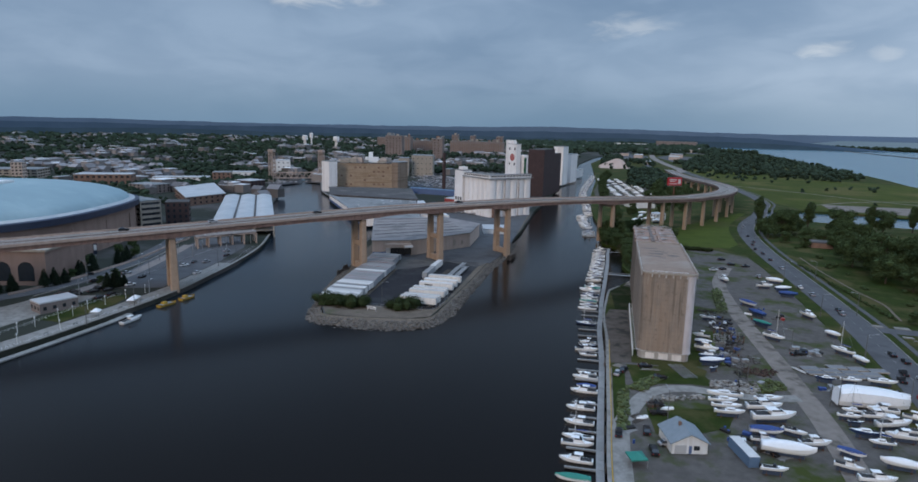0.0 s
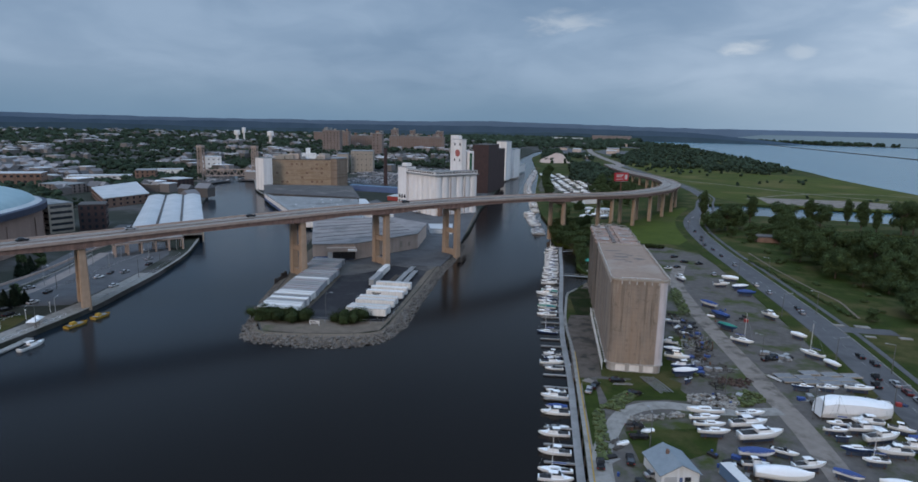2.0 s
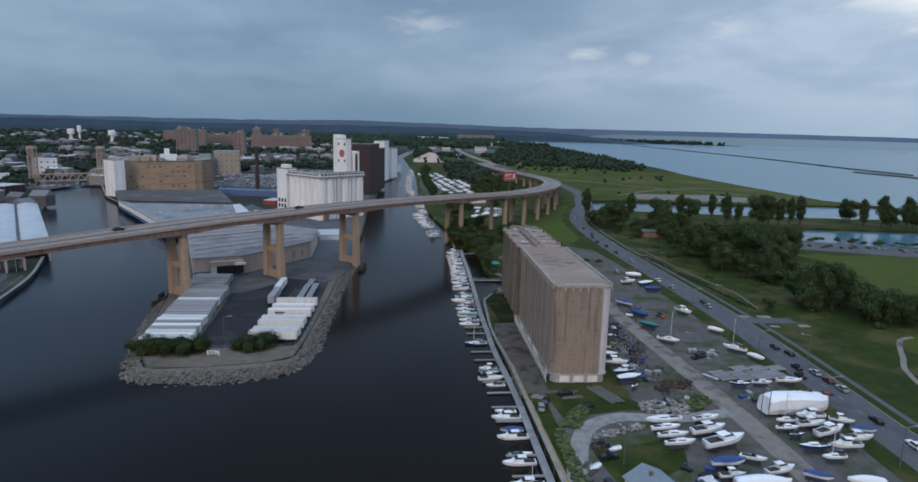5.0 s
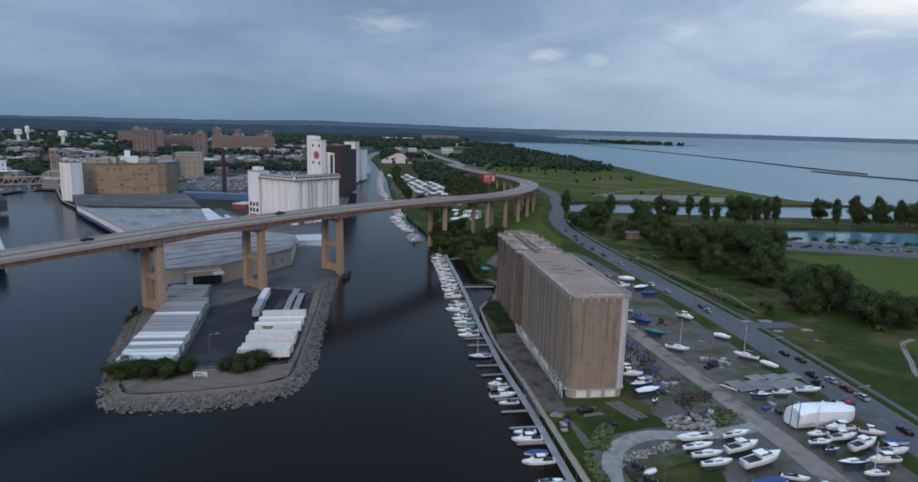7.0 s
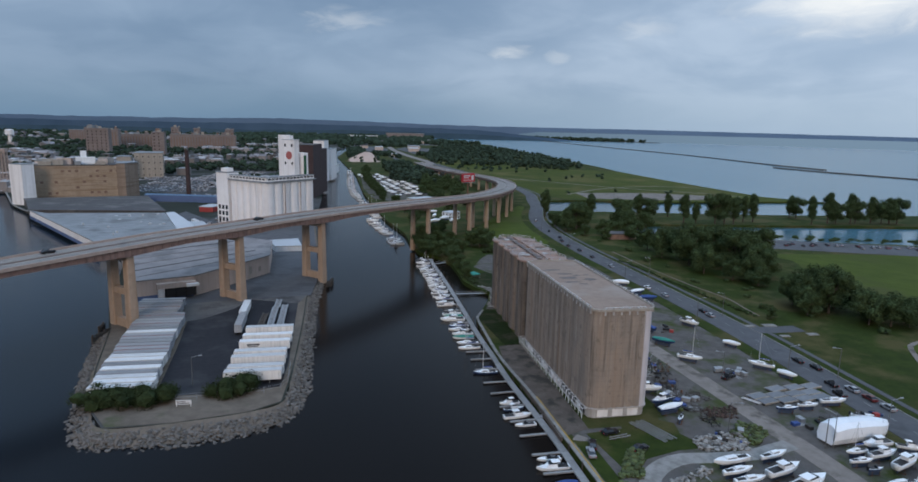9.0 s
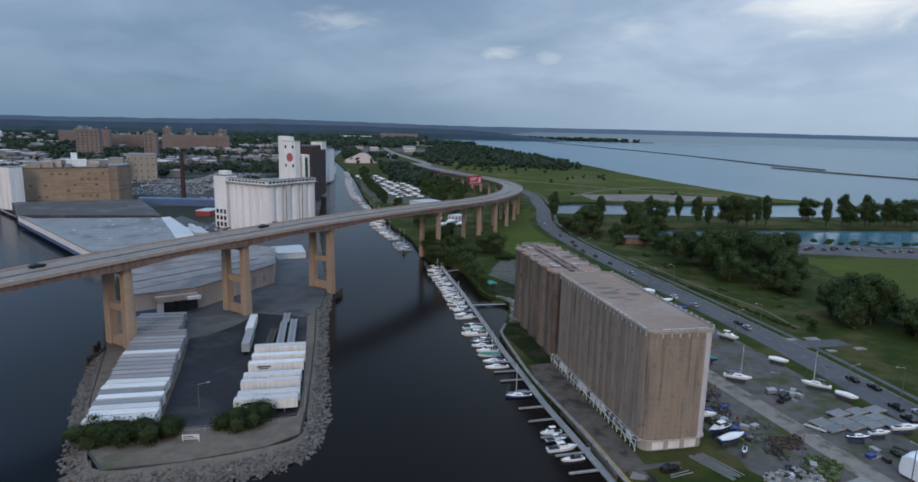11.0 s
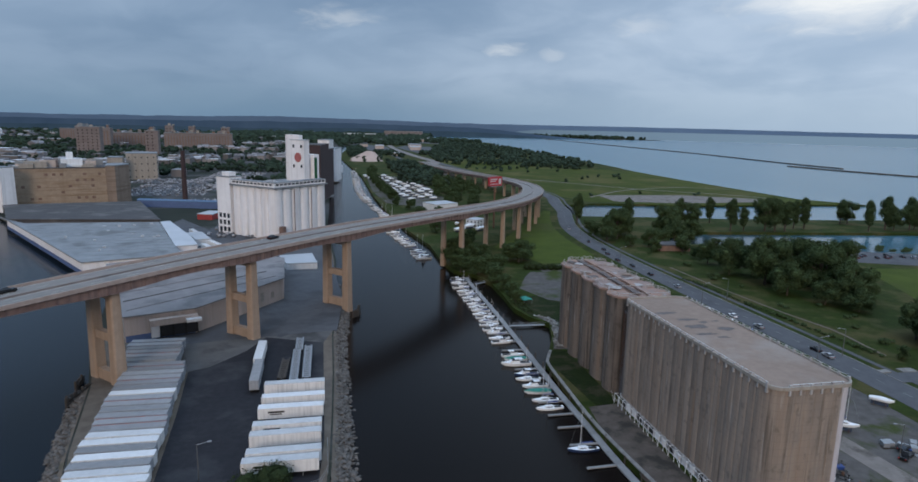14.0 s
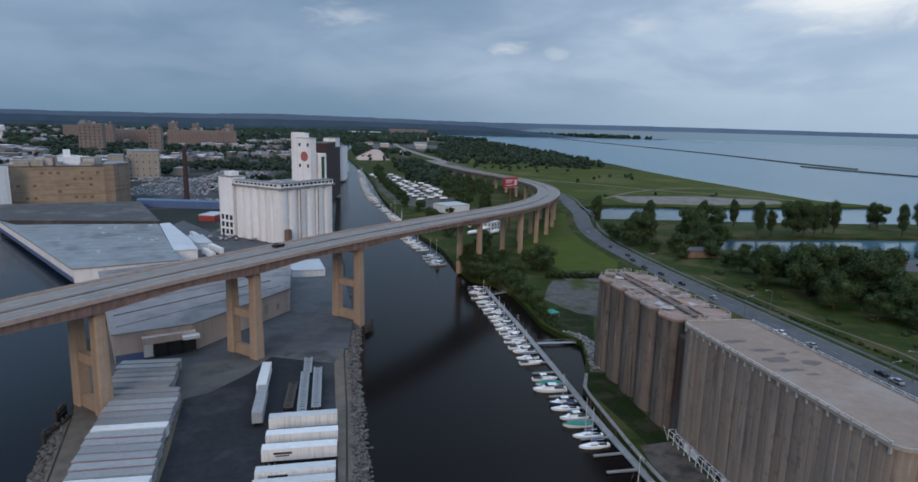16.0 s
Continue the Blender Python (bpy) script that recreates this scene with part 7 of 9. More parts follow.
def make_boat(kind, L, B, label, on_land, hullmat="gelcoat"):
    t = thing("boat", pose(0, 0, 0), label, "boat", "yard boats" if on_land else "moored boats")
    D = 0.14 * L if kind not in ("sail", "bare") else 0.12 * L
    z0 = -0.35 if not on_land else 0.0
    bm = bmesh.new()
    secs = hull_mesh(bm, L, B, D, 0.05 * L, 0.8 if kind not in ("sail", "bare") else 0.5, z0)
    rail = [[v.co.copy() for v in r] for r in secs]
    part("hull", bm, M[hullmat], t, smooth=True)
    bm = bmesh.new()
    deck_over(bm, rail, 0.05, 0.12)
    part("deck", bm, M["gelcoat"], t)
    top = z0 + D
    if kind in ("sail", "bare"):
        bm = bmesh.new()
        tapered(bm, -L * 0.12, L * 0.22, B * 0.55, B * 0.42, top - 0.02, top + 0.55, 0.5, 0.1)
        c = part("cabin", bm, M["gelcoat"], t)
        bm = bmesh.new()
        for s in (-1, 1):
            box(bm, -L * 0.08, L * 0.14, s * B * 0.262 - 0.03, s * B * 0.262 + 0.03, top + 0.18, top + 0.36)
        part("cabin_window", bm, M["glass"], c)
        bm = bmesh.new()
        box(bm, -L * 0.42, -L * 0.16, -B * 0.2, B * 0.2, top + 0.0, top + 0.13)
        part("cockpit", bm, M["dark"], t)
    if kind == "sail":
        bm = bmesh.new()
        cyl(bm, L * 0.1, 0, top, top + L * 1.25, 0.085, 0.06, 8)
        part("mast", bm, M["white_paint"], t)
        bm = bmesh.new()
        rod(bm, (L * 0.1, 0, top + 1.4), (-L * 0.3, 0, top + 1.3), 0.07, 6)
        part("boom", bm, M["white_paint"], t)
        bm = bmesh.new()
        cyl(bm, 0, 0, -L * 0.2, L * 0.2, 0.17, 0.15, 8)
        bmesh.ops.transform(bm, matrix=pose(-L * 0.1, 0, top + 1.55, 0, 90), verts=bm.verts)
        part("sail_cover", bm, M["tarp_blue"], t)
        bm = bmesh.new()
        rod(bm, (L * 0.1, 0, top + L * 1.22), (L * 0.48, 0, top + 0.3), 0.02, 4)
        rod(bm, (L * 0.1, 0, top + L * 1.22), (-L * 0.48, 0, top + 0.2), 0.02, 4)
        for s in (-1, 1):
            rod(bm, (L * 0.1, 0, top + L * 1.1), (L * 0.08, s * B * 0.46, top), 0.02, 4)
        part("rigging", bm, M["steel"], t)
    elif kind == "power":
        bm = bmesh.new()
        tapered(bm, -L * 0.12, L * 0.26, B * 0.74, B * 0.55, top - 0.02, top + 0.85, 0.95, 0.1)
        c = part("cabin", bm, M["gelcoat"], t)
        bm = bmesh.new()
        tapered(bm, -L * 0.1, L * 0.15, B * 0.66, B * 0.56, top + 0.852, top + 1.25, 0.45, 0.0)
        part("windshield", bm, M["glass"], c, "dark tinted windshield")
        bm = bmesh.new()
        tapered(bm, -L * 0.2, L * 0.06, B * 0.64, B * 0.6, top + 1.252, top + 1.36, 0.1, 0.0)
        part("hardtop", bm, M["gelcoat"], c)
        bm = bmesh.new()
        box(bm, -L * 0.46, -L * 0.13, -B * 0.33, B * 0.33, top + 0.0, top + 0.12)
        part("cockpit", bm, M["dark"], t)
        bm = bmesh.new()
        for k in range(5):
            x = L * (0.12 + 0.08 * k)
            for s in (-1, 1):
                y = s * B * 0.4 * (1 - max(0, (x / L - 0.05) / 0.5) ** 2.2)
                rod(bm, (x, y, top + 0.1), (x, y, top + 0.75), 0.02, 4)
        part("bow_rail", bm, M["steel"], t)
    elif kind in ("wrap", "tarp", "teal"):
        bm = bmesh.new()
        rows = []
        for i, r in enumerate(rail):
            a, b = r[0], r[8]
            f = i / (len(rail) - 1)
            h = (0.04 + 0.075 * math.sin(math.pi * min(1, f * 1.1))) * L * (0.7 if kind == "teal" else 1.0)
            rows.append([bm.verts.new(a + Vector((0, -0.05, -0.12))), bm.verts.new(a.lerp(b, 0.22) + Vector((0, 0, h * 0.75))), bm.verts.new(a.lerp(b, 0.5) + Vector((0, 0, h))),
                         bm.verts.new(a.lerp(b, 0.78) + Vector((0, 0, h * 0.75))), bm.verts.new(b + Vector((0, 0.05, -0.12)))])
        for p, q in zip(rows, rows[1:]):
            for s in range(4):
                bm.faces.new((p[s], p[s + 1], q[s + 1], q[s]))
        bm.faces.new(rows[0][::-1])
        bmesh.ops.subdivide_edges(bm, edges=bm.edges[:], cuts=1, smooth=0.6, use_grid_fill=True)
        part("cover", bm, M[{"wrap": "wrap", "tarp": "tarp_blue", "teal": "tarp_teal"}[kind]], t, {"wrap": "taut white shrink-wrap cover", "tarp": "creased blue tarpaulin", "teal": "teal canvas cover"}[kind], True)
    elif kind == "open":
        bm = bmesh.new()
        box(bm, -L * 0.4, L * 0.15, -B * 0.3, B * 0.3, top - 0.02, top + 0.1)
        part("cockpit", bm, M["dark"], t)
        bm = bmesh.new()
        tapered(bm, -L * 0.05, L * 0.08, B * 0.5, B * 0.4, top + 0.1, top + 0.75, 0.2, 0.0)
        part("console", bm, M["glass"], t)
        bm = bmesh.new()
        box(bm, -L * 0.54, -L * 0.46, -0.22, 0.22, top - 0.5, top + 0.55)
        part("outboard_motor", bm, M["dark"], t)
    if on_land:
        bm = bmesh.new()
        box(bm, -L * 0.4, L * 0.3, -0.09, 0.09, -1.1, 0.02 + (0.1 if kind == "sail" else 0))
        part("keel_block", bm, M["antifoul"], t)
        cradle(t, L, B)
    return t


protos = {}


def place_boat(kind, L, x, y, rz, land, hull="gelcoat"):
    key = (kind, round(L / 2) * 2, land, hull)
    z = LAND_Z + 1.2 if land else 0.0
    words = {"sail": "white sailing boat with a bare mast", "bare": "slender white sailing boat hull without mast", "power": "white cabin cruiser with dark windows", "wrap": "boat wrapped in white shrink film", "tarp": "white boat under a blue tarpaulin",
             "teal": "white boat with a teal canvas cover", "open": "small open white motor boat"}[kind]
    if hull == "hull_blue":
        words = words.replace("white ", "dark blue ")
    if key not in protos:
        Lk = max(4.0, round(L / 2) * 2)
        t = make_boat(kind, Lk, Lk * (0.25 if kind == "bare" else 0.28), words + (" on yard stands" if land else " moored at the dock"), land, hull)
        t.matrix_basis = pose(x, y, z, 0, 0, rz)
        protos[key] = t
        return t
    return copy_thing(protos[key], pose(x, y, z, 0, 0, rz))


rnd = random.Random(77)
# boats in the yard: x, y, heading, length, kind
YARD = [(68.4, 158.1, -2, 9.4, "bare"), (66.7, 154.3, -2, 8.7, "bare"), (66.5, 150.6, -5, 8.0, "bare"), (66.1, 146.8, -3, 7.0, "bare"), (80.1, 157.2, 3, 8, "bare"), (76.8, 151.2, 6, 10, "power"),
        (77.0, 145.0, 9, 12, "power"), (71.9, 136.6, -7, 9, "tarp"), (79.0, 137.5, -32, 6, "open"), (69.5, 131.9, -6, 6, "power"), (81.5, 131.6, 6, 8, "power"), (73.2, 126.8, -12, 12, "wrap"),
        (104.4, 175.7, -20, 6, "bare"), (111.8, 175.6, -14, 6, "bare"), (121.0, 175.3, -12, 8, "bare"), (120.3, 166.1, -30, 6, "open"), (101.0, 152.6, -7, 6, "sail"), (109.1, 153.6, -9, 7, "power"),
        (98.2, 149.1, -11, 6, "bare")]
YARD += [(105.9, 149.6, -3, 7, "power"), (98.0, 145.6, -10, 4, "open"), (115.6, 150.0, -36, 6, "power"), (117.0, 144.5, -27, 6, "tarp"), (97.4, 139.3, -7, 7, "bare"), (98.6, 134.5, -10, 6, "sail"),
         (105.6, 138.4, -8, 8, "power"), (107.4, 145.2, 11, 9.5, "power"), (115.2, 307.4, -76, 8, "power"), (110.9, 262.0, -55, 8, "tarp"), (109.2, 246.1, -57, 9, "tarp"), (106.0, 231.0, -59, 9, "teal"),
         (104.2, 215.2, -44, 8, "sail"), (130.4, 246.7, -71, 8, "power"), (141.0, 309.6, -24, 8, "wrap")]
YARD += [(131.5, 297.0, 1, 8, "power"), (138.5, 292.2, 5, 7, "wrap"), (136.5, 281.5, -19, 8, "tarp"), (86.3, 236.8, -12, 6, "open"), (76.9, 212.2, -20, 6, "power"), (75.6, 204.8, -22, 6, "wrap"),
         (74.7, 197.9, -25, 7, "power"), (73.4, 189.8, 11, 8, "power"), (72.8, 185.0, 3, 8, "wrap"), (71.6, 179.6, 40, 5, "open"), (128.8, 222.4, -60, 6, "wrap"), (122.9, 203.2, -51, 9, "sail"), (124.7, 194.6, -71, 6, "wrap"),
         (111.8, 141.0, -8, 7, "power"), (66.6, 118.1, -5, 6, "open"), (84.3, 121.4, -28, 6, "power"), (88.3, 128.2, -39, 6, "tarp"), (96.8, 124.1, -16, 7, "wrap"), (87.9, 116.5, -2, 8, "power")]
for x, y, a, L, k in YARD:
    place_boat(k, L, x, y, a if rnd.random() < 0.7 else a + 180, True, "hull_blue" if rnd.random() < 0.12 else "gelcoat")


def big_wrap():
    t = thing("boat", pose(109.6, 159.3, LAND_Z, 0, 0, -3), "large yacht fully wrapped in white film on stands", "boat", "yard boats")
    bm = bmesh.new()
    rows = []
    for i in range(15):
        f = i / 14
        x = -9.4 + 18.8 * f
        w = 2.9 * (1 - max(0, (f - 0.72) / 0.28) ** 2 * 0.7) * (0.9 + 0.1 * min(1, f * 6))
        h = 5.9 * (0.88 + 0.12 * min(1, f * 7)) * (1 - 0.28 * max(0, (f - 0.55) / 0.45)) + 0.12 * math.sin(9 * f)
        rows.append([bm.verts.new((x - 0.9 * (1 - b) * (f < 0.05), w * a, 0.7 + (h - 0.7) * b)) for a, b in ((-0.8, 0.0), (-1, 0.3), (-0.98, 0.8), (-0.5, 0.96), (0, 1.0), (0.5, 0.96), (0.98, 0.8), (1, 0.3), (0.8, 0.0))])
    for p, q in zip(rows, rows[1:]):
        for s in range(8):
            bm.faces.new((p[s], q[s], q[s + 1], p[s + 1]))
    bm.faces.new(rows[0])
    bm.faces.new(rows[-1][::-1])
    part("wrap_cover", bm, M["wrap"], t, "taut white shrink film")
    for x in (-6, -1, 4):
        bm = bmesh.new()
        for s in (-1, 1):
            rod(bm, (x, s * 2.6, 0), (x, s * 1.6, 1.2), 0.09, 5)
        box(bm, x - 0.3, x + 0.3, -0.5, 0.5, 0, 0.9)
        part("stand", bm, M["rust"], t)
    for x in (-3, 1.5, 6.5):
        bm = bmesh.new()
        rod(bm, (x, -2.95, 2.2), (x, 2.95, 2.2), 0.03, 4)
        for s in (-1, 1):
            rod(bm, (x, s * 2.95, 2.6), (x, s * 1.3, 5.1), 0.035, 4)
        part("strap", bm, M["steel"], t)


big_wrap()


# ---- floating dock and moored boats ----
DOCK = [(24.5, 80), (27.4, 112), (30.3, 135.6), (34.3, 165), (37.3, 187.5), (40.7, 221), (43.6, 240), (47.0, 264), (53.2, 300), (60.3, 343), (66.5, 385), (69, 398)]


def dock():
    d = thing("floating_dock", pose(0, 0, 0), "long grey floating dock with finger piers along the quay", "dock")
    line = smooth_line(DOCK, 4.0)
    meshes = {}
    for i, (a, b) in enumerate(zip(line, line[1:])):
        bm = bmesh.new()
        strip(bm, [a + (b - a) * 0.01, b - (b - a) * 0.01], 0.95, -0.95, 0.25, 0.62)
        part("walkway_panel", bm, M["dockwood"], d)
    for i, p in enumerate(line):
        if i % 2 and i > 1:
            a, b = line[i - 1], line[min(i + 1, len(line) - 1)]
            ang = math.atan2(b[1] - a[1], b[0] - a[0])
            m = Matrix.Translation((p[0], p[1], 0)) @ Matrix.Rotation(ang, 4, "Z")
            bm = bmesh.new()
            box(bm, -0.35, 0.35, 0.96, 8.2, 0.25, 0.58, m)
            part("finger_pier", bm, M["dockwood"], d)
            bm = bmesh.new()
            q = m @ Vector((0, -1.2, 0))
            cyl(bm, q.x, q.y, -2, 2.6, 0.17, n=8)
            part("mooring_pile", bm, M["timber"], d)
    for (x0, y0), (x1, y1) in (((57.6, 320), (74, 317)), ((66.3, 383), (76, 386)), ((38.6, 196), (42.0, 196))):
        bm = bmesh.new()
        e = math.hypot(x1 - x0, y1 - y0)
        m = Matrix.Translation((x0, y0, 0)) @ Matrix.Rotation(math.atan2(y1 - y0, x1 - x0), 4, "Z")
        box(bm, 0, e, -0.7, 0.7, 0.7, 0.85, m)
        for s in (-0.7, 0.7):
            rod(bm, m @ Vector((0, s, 1.7)), m @ Vector((e, s, 1.7)), 0.04, 5)
        part("gangway", bm, M["steel"], d)
    return line


dock_line = dock()


def dock_at(y):
    for a, b in zip(dock_line, dock_line[1:]):
        if a[1] <= y <= b[1]:
            f = (y - a[1]) / (b[1] - a[1])
            p = a + (b - a) * f
            return p[0], math.degrees(math.atan2(b[1] - a[1], b[0] - a[0]))
    return dock_line[-1][0], 80.0


MOOR = [(84, "power", 8), (92, "sail", 8), (101, "power", 8), (105, "wrap", 8), (113, "teal", 9), (121, "power", 8), (129, "power", 8), (132.6, "sail", 8), (140.5, "power", 8), (149.5, "power", 8), (153.4, "open", 6),
        (161.5, "power", 7), (165.5, "tarp", 6), (172, "power", 7), (176, "open", 6), (193.5, "open", 6), (198.5, "power", 7), (203, "power", 6), (206.8, "power", 6), (229, "sail", 8), (251.5, "sail", 9)]
MOOR += [(256.5, "sail", 8), (262, "teal", 9), (266, "power", 8), (271.3, "sail", 9), (274.8, "power", 8), (283.2, "power", 10), (287.5, "teal", 8), (291, "power", 8), (304, "power", 9), (308.2, "sail", 9), (314, "power", 8),
         (318, "power", 9), (324, "sail", 9), (328, "power", 8), (333, "power", 8), (337.4, "sail", 9), (342, "power", 8), (347, "sail", 8), (351.5, "power", 8), (358, "power", 8), (362, "sail", 8), (368, "power", 8),
         (373, "sail", 8), (380, "power", 9), (388, "power", 8), (393, "power", 7)]
for y, k, L in MOOR:
    x, a = dock_at(y)
    nrm = a + 90
    off = 1.6 + L / 2
    bx, by = x + off * math.cos(radians(nrm)), y + off * math.sin(radians(nrm))
    place_boat(k, L, bx, by, nrm + (180 if rnd.random() < 0.45 else 0) + rnd.uniform(-3, 3), False, "hull_blue" if rnd.random() < 0.06 else "gelcoat")

# marina further up the canal
far_bank = smooth_line([(64.5, 440), (68, 480), (69, 536), (76, 612), (80, 691), (92, 815), (122, 1000), (138, 1100)], 8.0)
for i, p in enumerate(far_bank):
    if rnd.random() < 0.9 and not 400 < p[1] < 442:
        place_boat(rnd.choice(["power", "power", "sail", "power"]), rnd.choice([8, 10]), p[0] + (1.5 if p[1] > 560 else -4.5), p[1], 176 + rnd.uniform(-8, 8) + rnd.choice([0, 180]), False)
for x0, y0, x1, y1, n, ang in ((136, 1000, 124, 690, 17, 100), (148, 1000, 138, 700, 17, 100), (160, 985, 150, 690, 16, 80), (172, 940, 164, 730, 12, 80), (126, 650, 122, 560, 6, 95)):
    for k in range(n):
        f = (k + rnd.uniform(-.25, .25)) / n
        if rnd.random() < 0.72:
            place_boat(rnd.choice(["wrap", "wrap", "power", "wrap"]), 8, x0 + (x1 - x0) * f + rnd.uniform(-1.5, 1.5), y0 + (y1 - y0) * f, ang - 90 + rnd.uniform(-9, 9), True)
for x, y, a in ((122, 532, 20), (128, 540, 10), (118, 548, 60), (126, 520, 30), (110, 520, 15)):
    place_boat("wrap", 10, x, y, a, True)


# ---- vehicles ----
def make_car(body, label, truck=False):
    c = thing("car", pose(0, 0, 0), label, "car", "parked cars")
    bm = bmesh.new()
    vs, _ = box(bm, -2.3, 2.3, -0.9, 0.9, 0.3, 0.95)
    bmesh.ops.bevel(bm, geom=bm.edges[:], offset=0.14, segments=2, affect="EDGES")
    part("body", bm, body, c)
    bm = bmesh.new()
    tapered(bm, -1.7 if not truck else -0.4, 1.0, 1.66, 1.3, 0.94, 1.5 if not truck else 1.75, 0.75, 0.55 if not truck else 0.1)
    cab = part("cabin", bm, M["glass"], c)
    bm = bmesh.new()
    tapered(bm, -1.15 if not truck else -0.3, 0.28, 1.32, 1.24, 1.502 if not truck else 1.752, 1.56 if not truck else 1.82, 0.06, 0.06)
    part("roof_panel", bm, body, cab)
    for x in (-1.45, 1.45):
        for s in (-1, 1):
            bm = bmesh.new()
            cyl(bm, 0, 0, -0.12, 0.12, 0.34, n=12)
            bmesh.ops.transform(bm, matrix=pose(x, s * 0.82, 0.34, 90), verts=bm.verts)
            w = part("wheel", bm, M["rubber"], c)
    for s in (-1, 1):
        bm = bmesh.new()
        box(bm, 2.28, 2.33, s * 0.65 - 0.2, s * 0.65 + 0.2, 0.62, 0.8)
        part("headlight", bm, M["white_paint"], c)
        bm = bmesh.new()
        box(bm, -2.33, -2.28, s * 0.7 - 0.15, s * 0.7 + 0.15, 0.62, 0.85)
        part("tail_light", bm, M["red_paint"], c)
    return c


cars = [make_car(M["car_dark"], "black sedan on the asphalt"), make_car(M["car_silver"], "silver sedan on the asphalt"), make_car(M["car_white"], "white sedan on the asphalt"),
        make_car(M["car_red"], "dark red sedan on the asphalt"), make_car(M["car_dark"], "black pickup truck on the ground", True)]
used = set()


def put_car(k, x, y, rz, z=LAND_Z + 0.12):
    if k not in used:
        used.add(k)
        cars[k].matrix_basis = pose(x, y, z, 0, 0, rz)
        return
    copy_thing(cars[k], pose(x, y, z, 0, 0, rz))


for k, x, y in ((0, 140.3, 204.5), (0, 141.0, 198.0), (4, 133.6, 186.2), (1, 136.2, 181.3), (3, 135.4, 175.1), (1, 134.6, 169.0), (0, 149.5, 261.0), (1, 148.0, 255.0), (0, 166.5, 407), (0, 166, 392), (0, 163, 372),
                (1, 160.0, 347), (2, 150.5, 301), (1, 150.0, 287), (0, 176, 436), (0, 171, 424), (1, 195, 512), (0, 181, 462), (4, 129.5, 180), (0, 127, 150), (2, 124.6, 137)):
    put_car(k, x, y, 78 if y < 450 else 62)
for k, x, y, a in ((4, 47.4, 150.9, 5), (4, 47.0, 145.6, 0), (0, 41.8, 134.6, 80), (4, 34.4, 132.4, 80), (1, 40.2, 172.5, 70), (0, 42.5, 175.6, 60), (0, 52.7, 170.9, 10), (0, 50.2, 192 - 12, 0), (0, 110, 202.5, 5), (4, 106, 200, 20),
                   (1, 45.5, 128.5, 10), (0, 41.5, 124.5, 90), (2, 118, 335, 20), (0, 124, 338, 30), (0, 133, 352, 10), (4, 140, 348, 10), (0, 132, 366, 15), (1, 138, 322, 80)):
    put_car(k, x, y, a, LAND_Z + 0.09)
for k in range(26):
    f = k / 26
    put_car(rnd.choice([0, 0, 1, 3]), 305 + 120 * f + rnd.uniform(-2, 2), 388 - 55 * f + rnd.uniform(-7, 7), 60 + rnd.uniform(-5, 5), LAND_Z + 0.09)
for k, x, y in ((2, -169.6, 289.3), (2, -154.5, 274.7), (1, -174.0, 284.5), (0, -168.8, 297.9), (0, -170, 230), (0, -171.5, 224.5), (1, -163, 300), (0, -176, 262), (0, -160, 318), (1, -166, 330), (0, -204, 262), (1, -206, 240)):
    put_car(k, x, y, 70 + rnd.uniform(-30, 30), LAND_Z + 0.12)
# traffic on the bridge
for k, s in ((1, 0.31), (0, 0.36), (0, 0.46), (2, 0.2), (0, 0.27)):
    i = int(s * 150)
    p, q = BRIDGE[i], BRIDGE[i + 1]
    d = q - p
    a = math.atan2(d[1], d[0])
    put_car(k, p[0] - math.sin(a) * 5.5, p[1] + math.cos(a) * 5.5, math.degrees(a), p[2] + 0.02)


# ---- cottage, canopies, yard clutter ----
def cottage():
    h = thing("cottage", pose(49.4, 129.6, LAND_Z, 0, 0, 6), "white yard cottage with a grey-blue gable roof", "cottage")
    bm = bmesh.new()
    box(bm, -4.3, 4.3, -4.6, 4.6, 0, 2.8)
    for s in (-4.6, 4.6):
        bm.faces.new([bm.verts.new(p) for p in ((-4.3, s, 2.8), (4.3, s, 2.8), (0, s, 4.9))])
    part("wall", bm, M["white_paint"], h)
    bm = bmesh.new()
    for s in (-1, 1):
        vs = [bm.verts.new(p) for p in ((s * 4.8, -5.0, 2.62), (s * 4.8, 5.0, 2.62), (0, 5.0, 5.0), (0, -5.0, 5.0), (s * 4.8, -5.0, 2.8), (s * 4.8, 5.0, 2.8), (0, 5.0, 5.18), (0, -5.0, 5.18))]
        for q in ((0, 1, 2, 3), (4, 5, 6, 7), (0, 1, 5, 4), (0, 3, 7, 4), (1, 2, 6, 5)):
            bm.faces.new([vs[i] for i in q])
    part("roof", bm, M["shingle"], h, "grey-blue shingle roof")
    bm = bmesh.new()
    box(bm, -3.6, -0.8, -4.68, -4.6, 0.1, 2.3)
    part("garage_door", bm, M["roof_pale"], h)
    bm = bmesh.new()
    box(bm, 1.0, 2.4, -4.68, -4.6, 1.0, 2.1)
    part("window", bm, M["glass"], h)
    bm = bmesh.new()
    box(bm, -0.2, 0.5, -4.68, -4.6, 0.1, 2.1)
    part("door", bm, M["blue_band"], h)
    bm = bmesh.new()
    box(bm, -1.0, -0.4, 0.5, 1.1, 4.3, 5.7)
    part("chimney", bm, M["brick_brown"], h)


cottage()


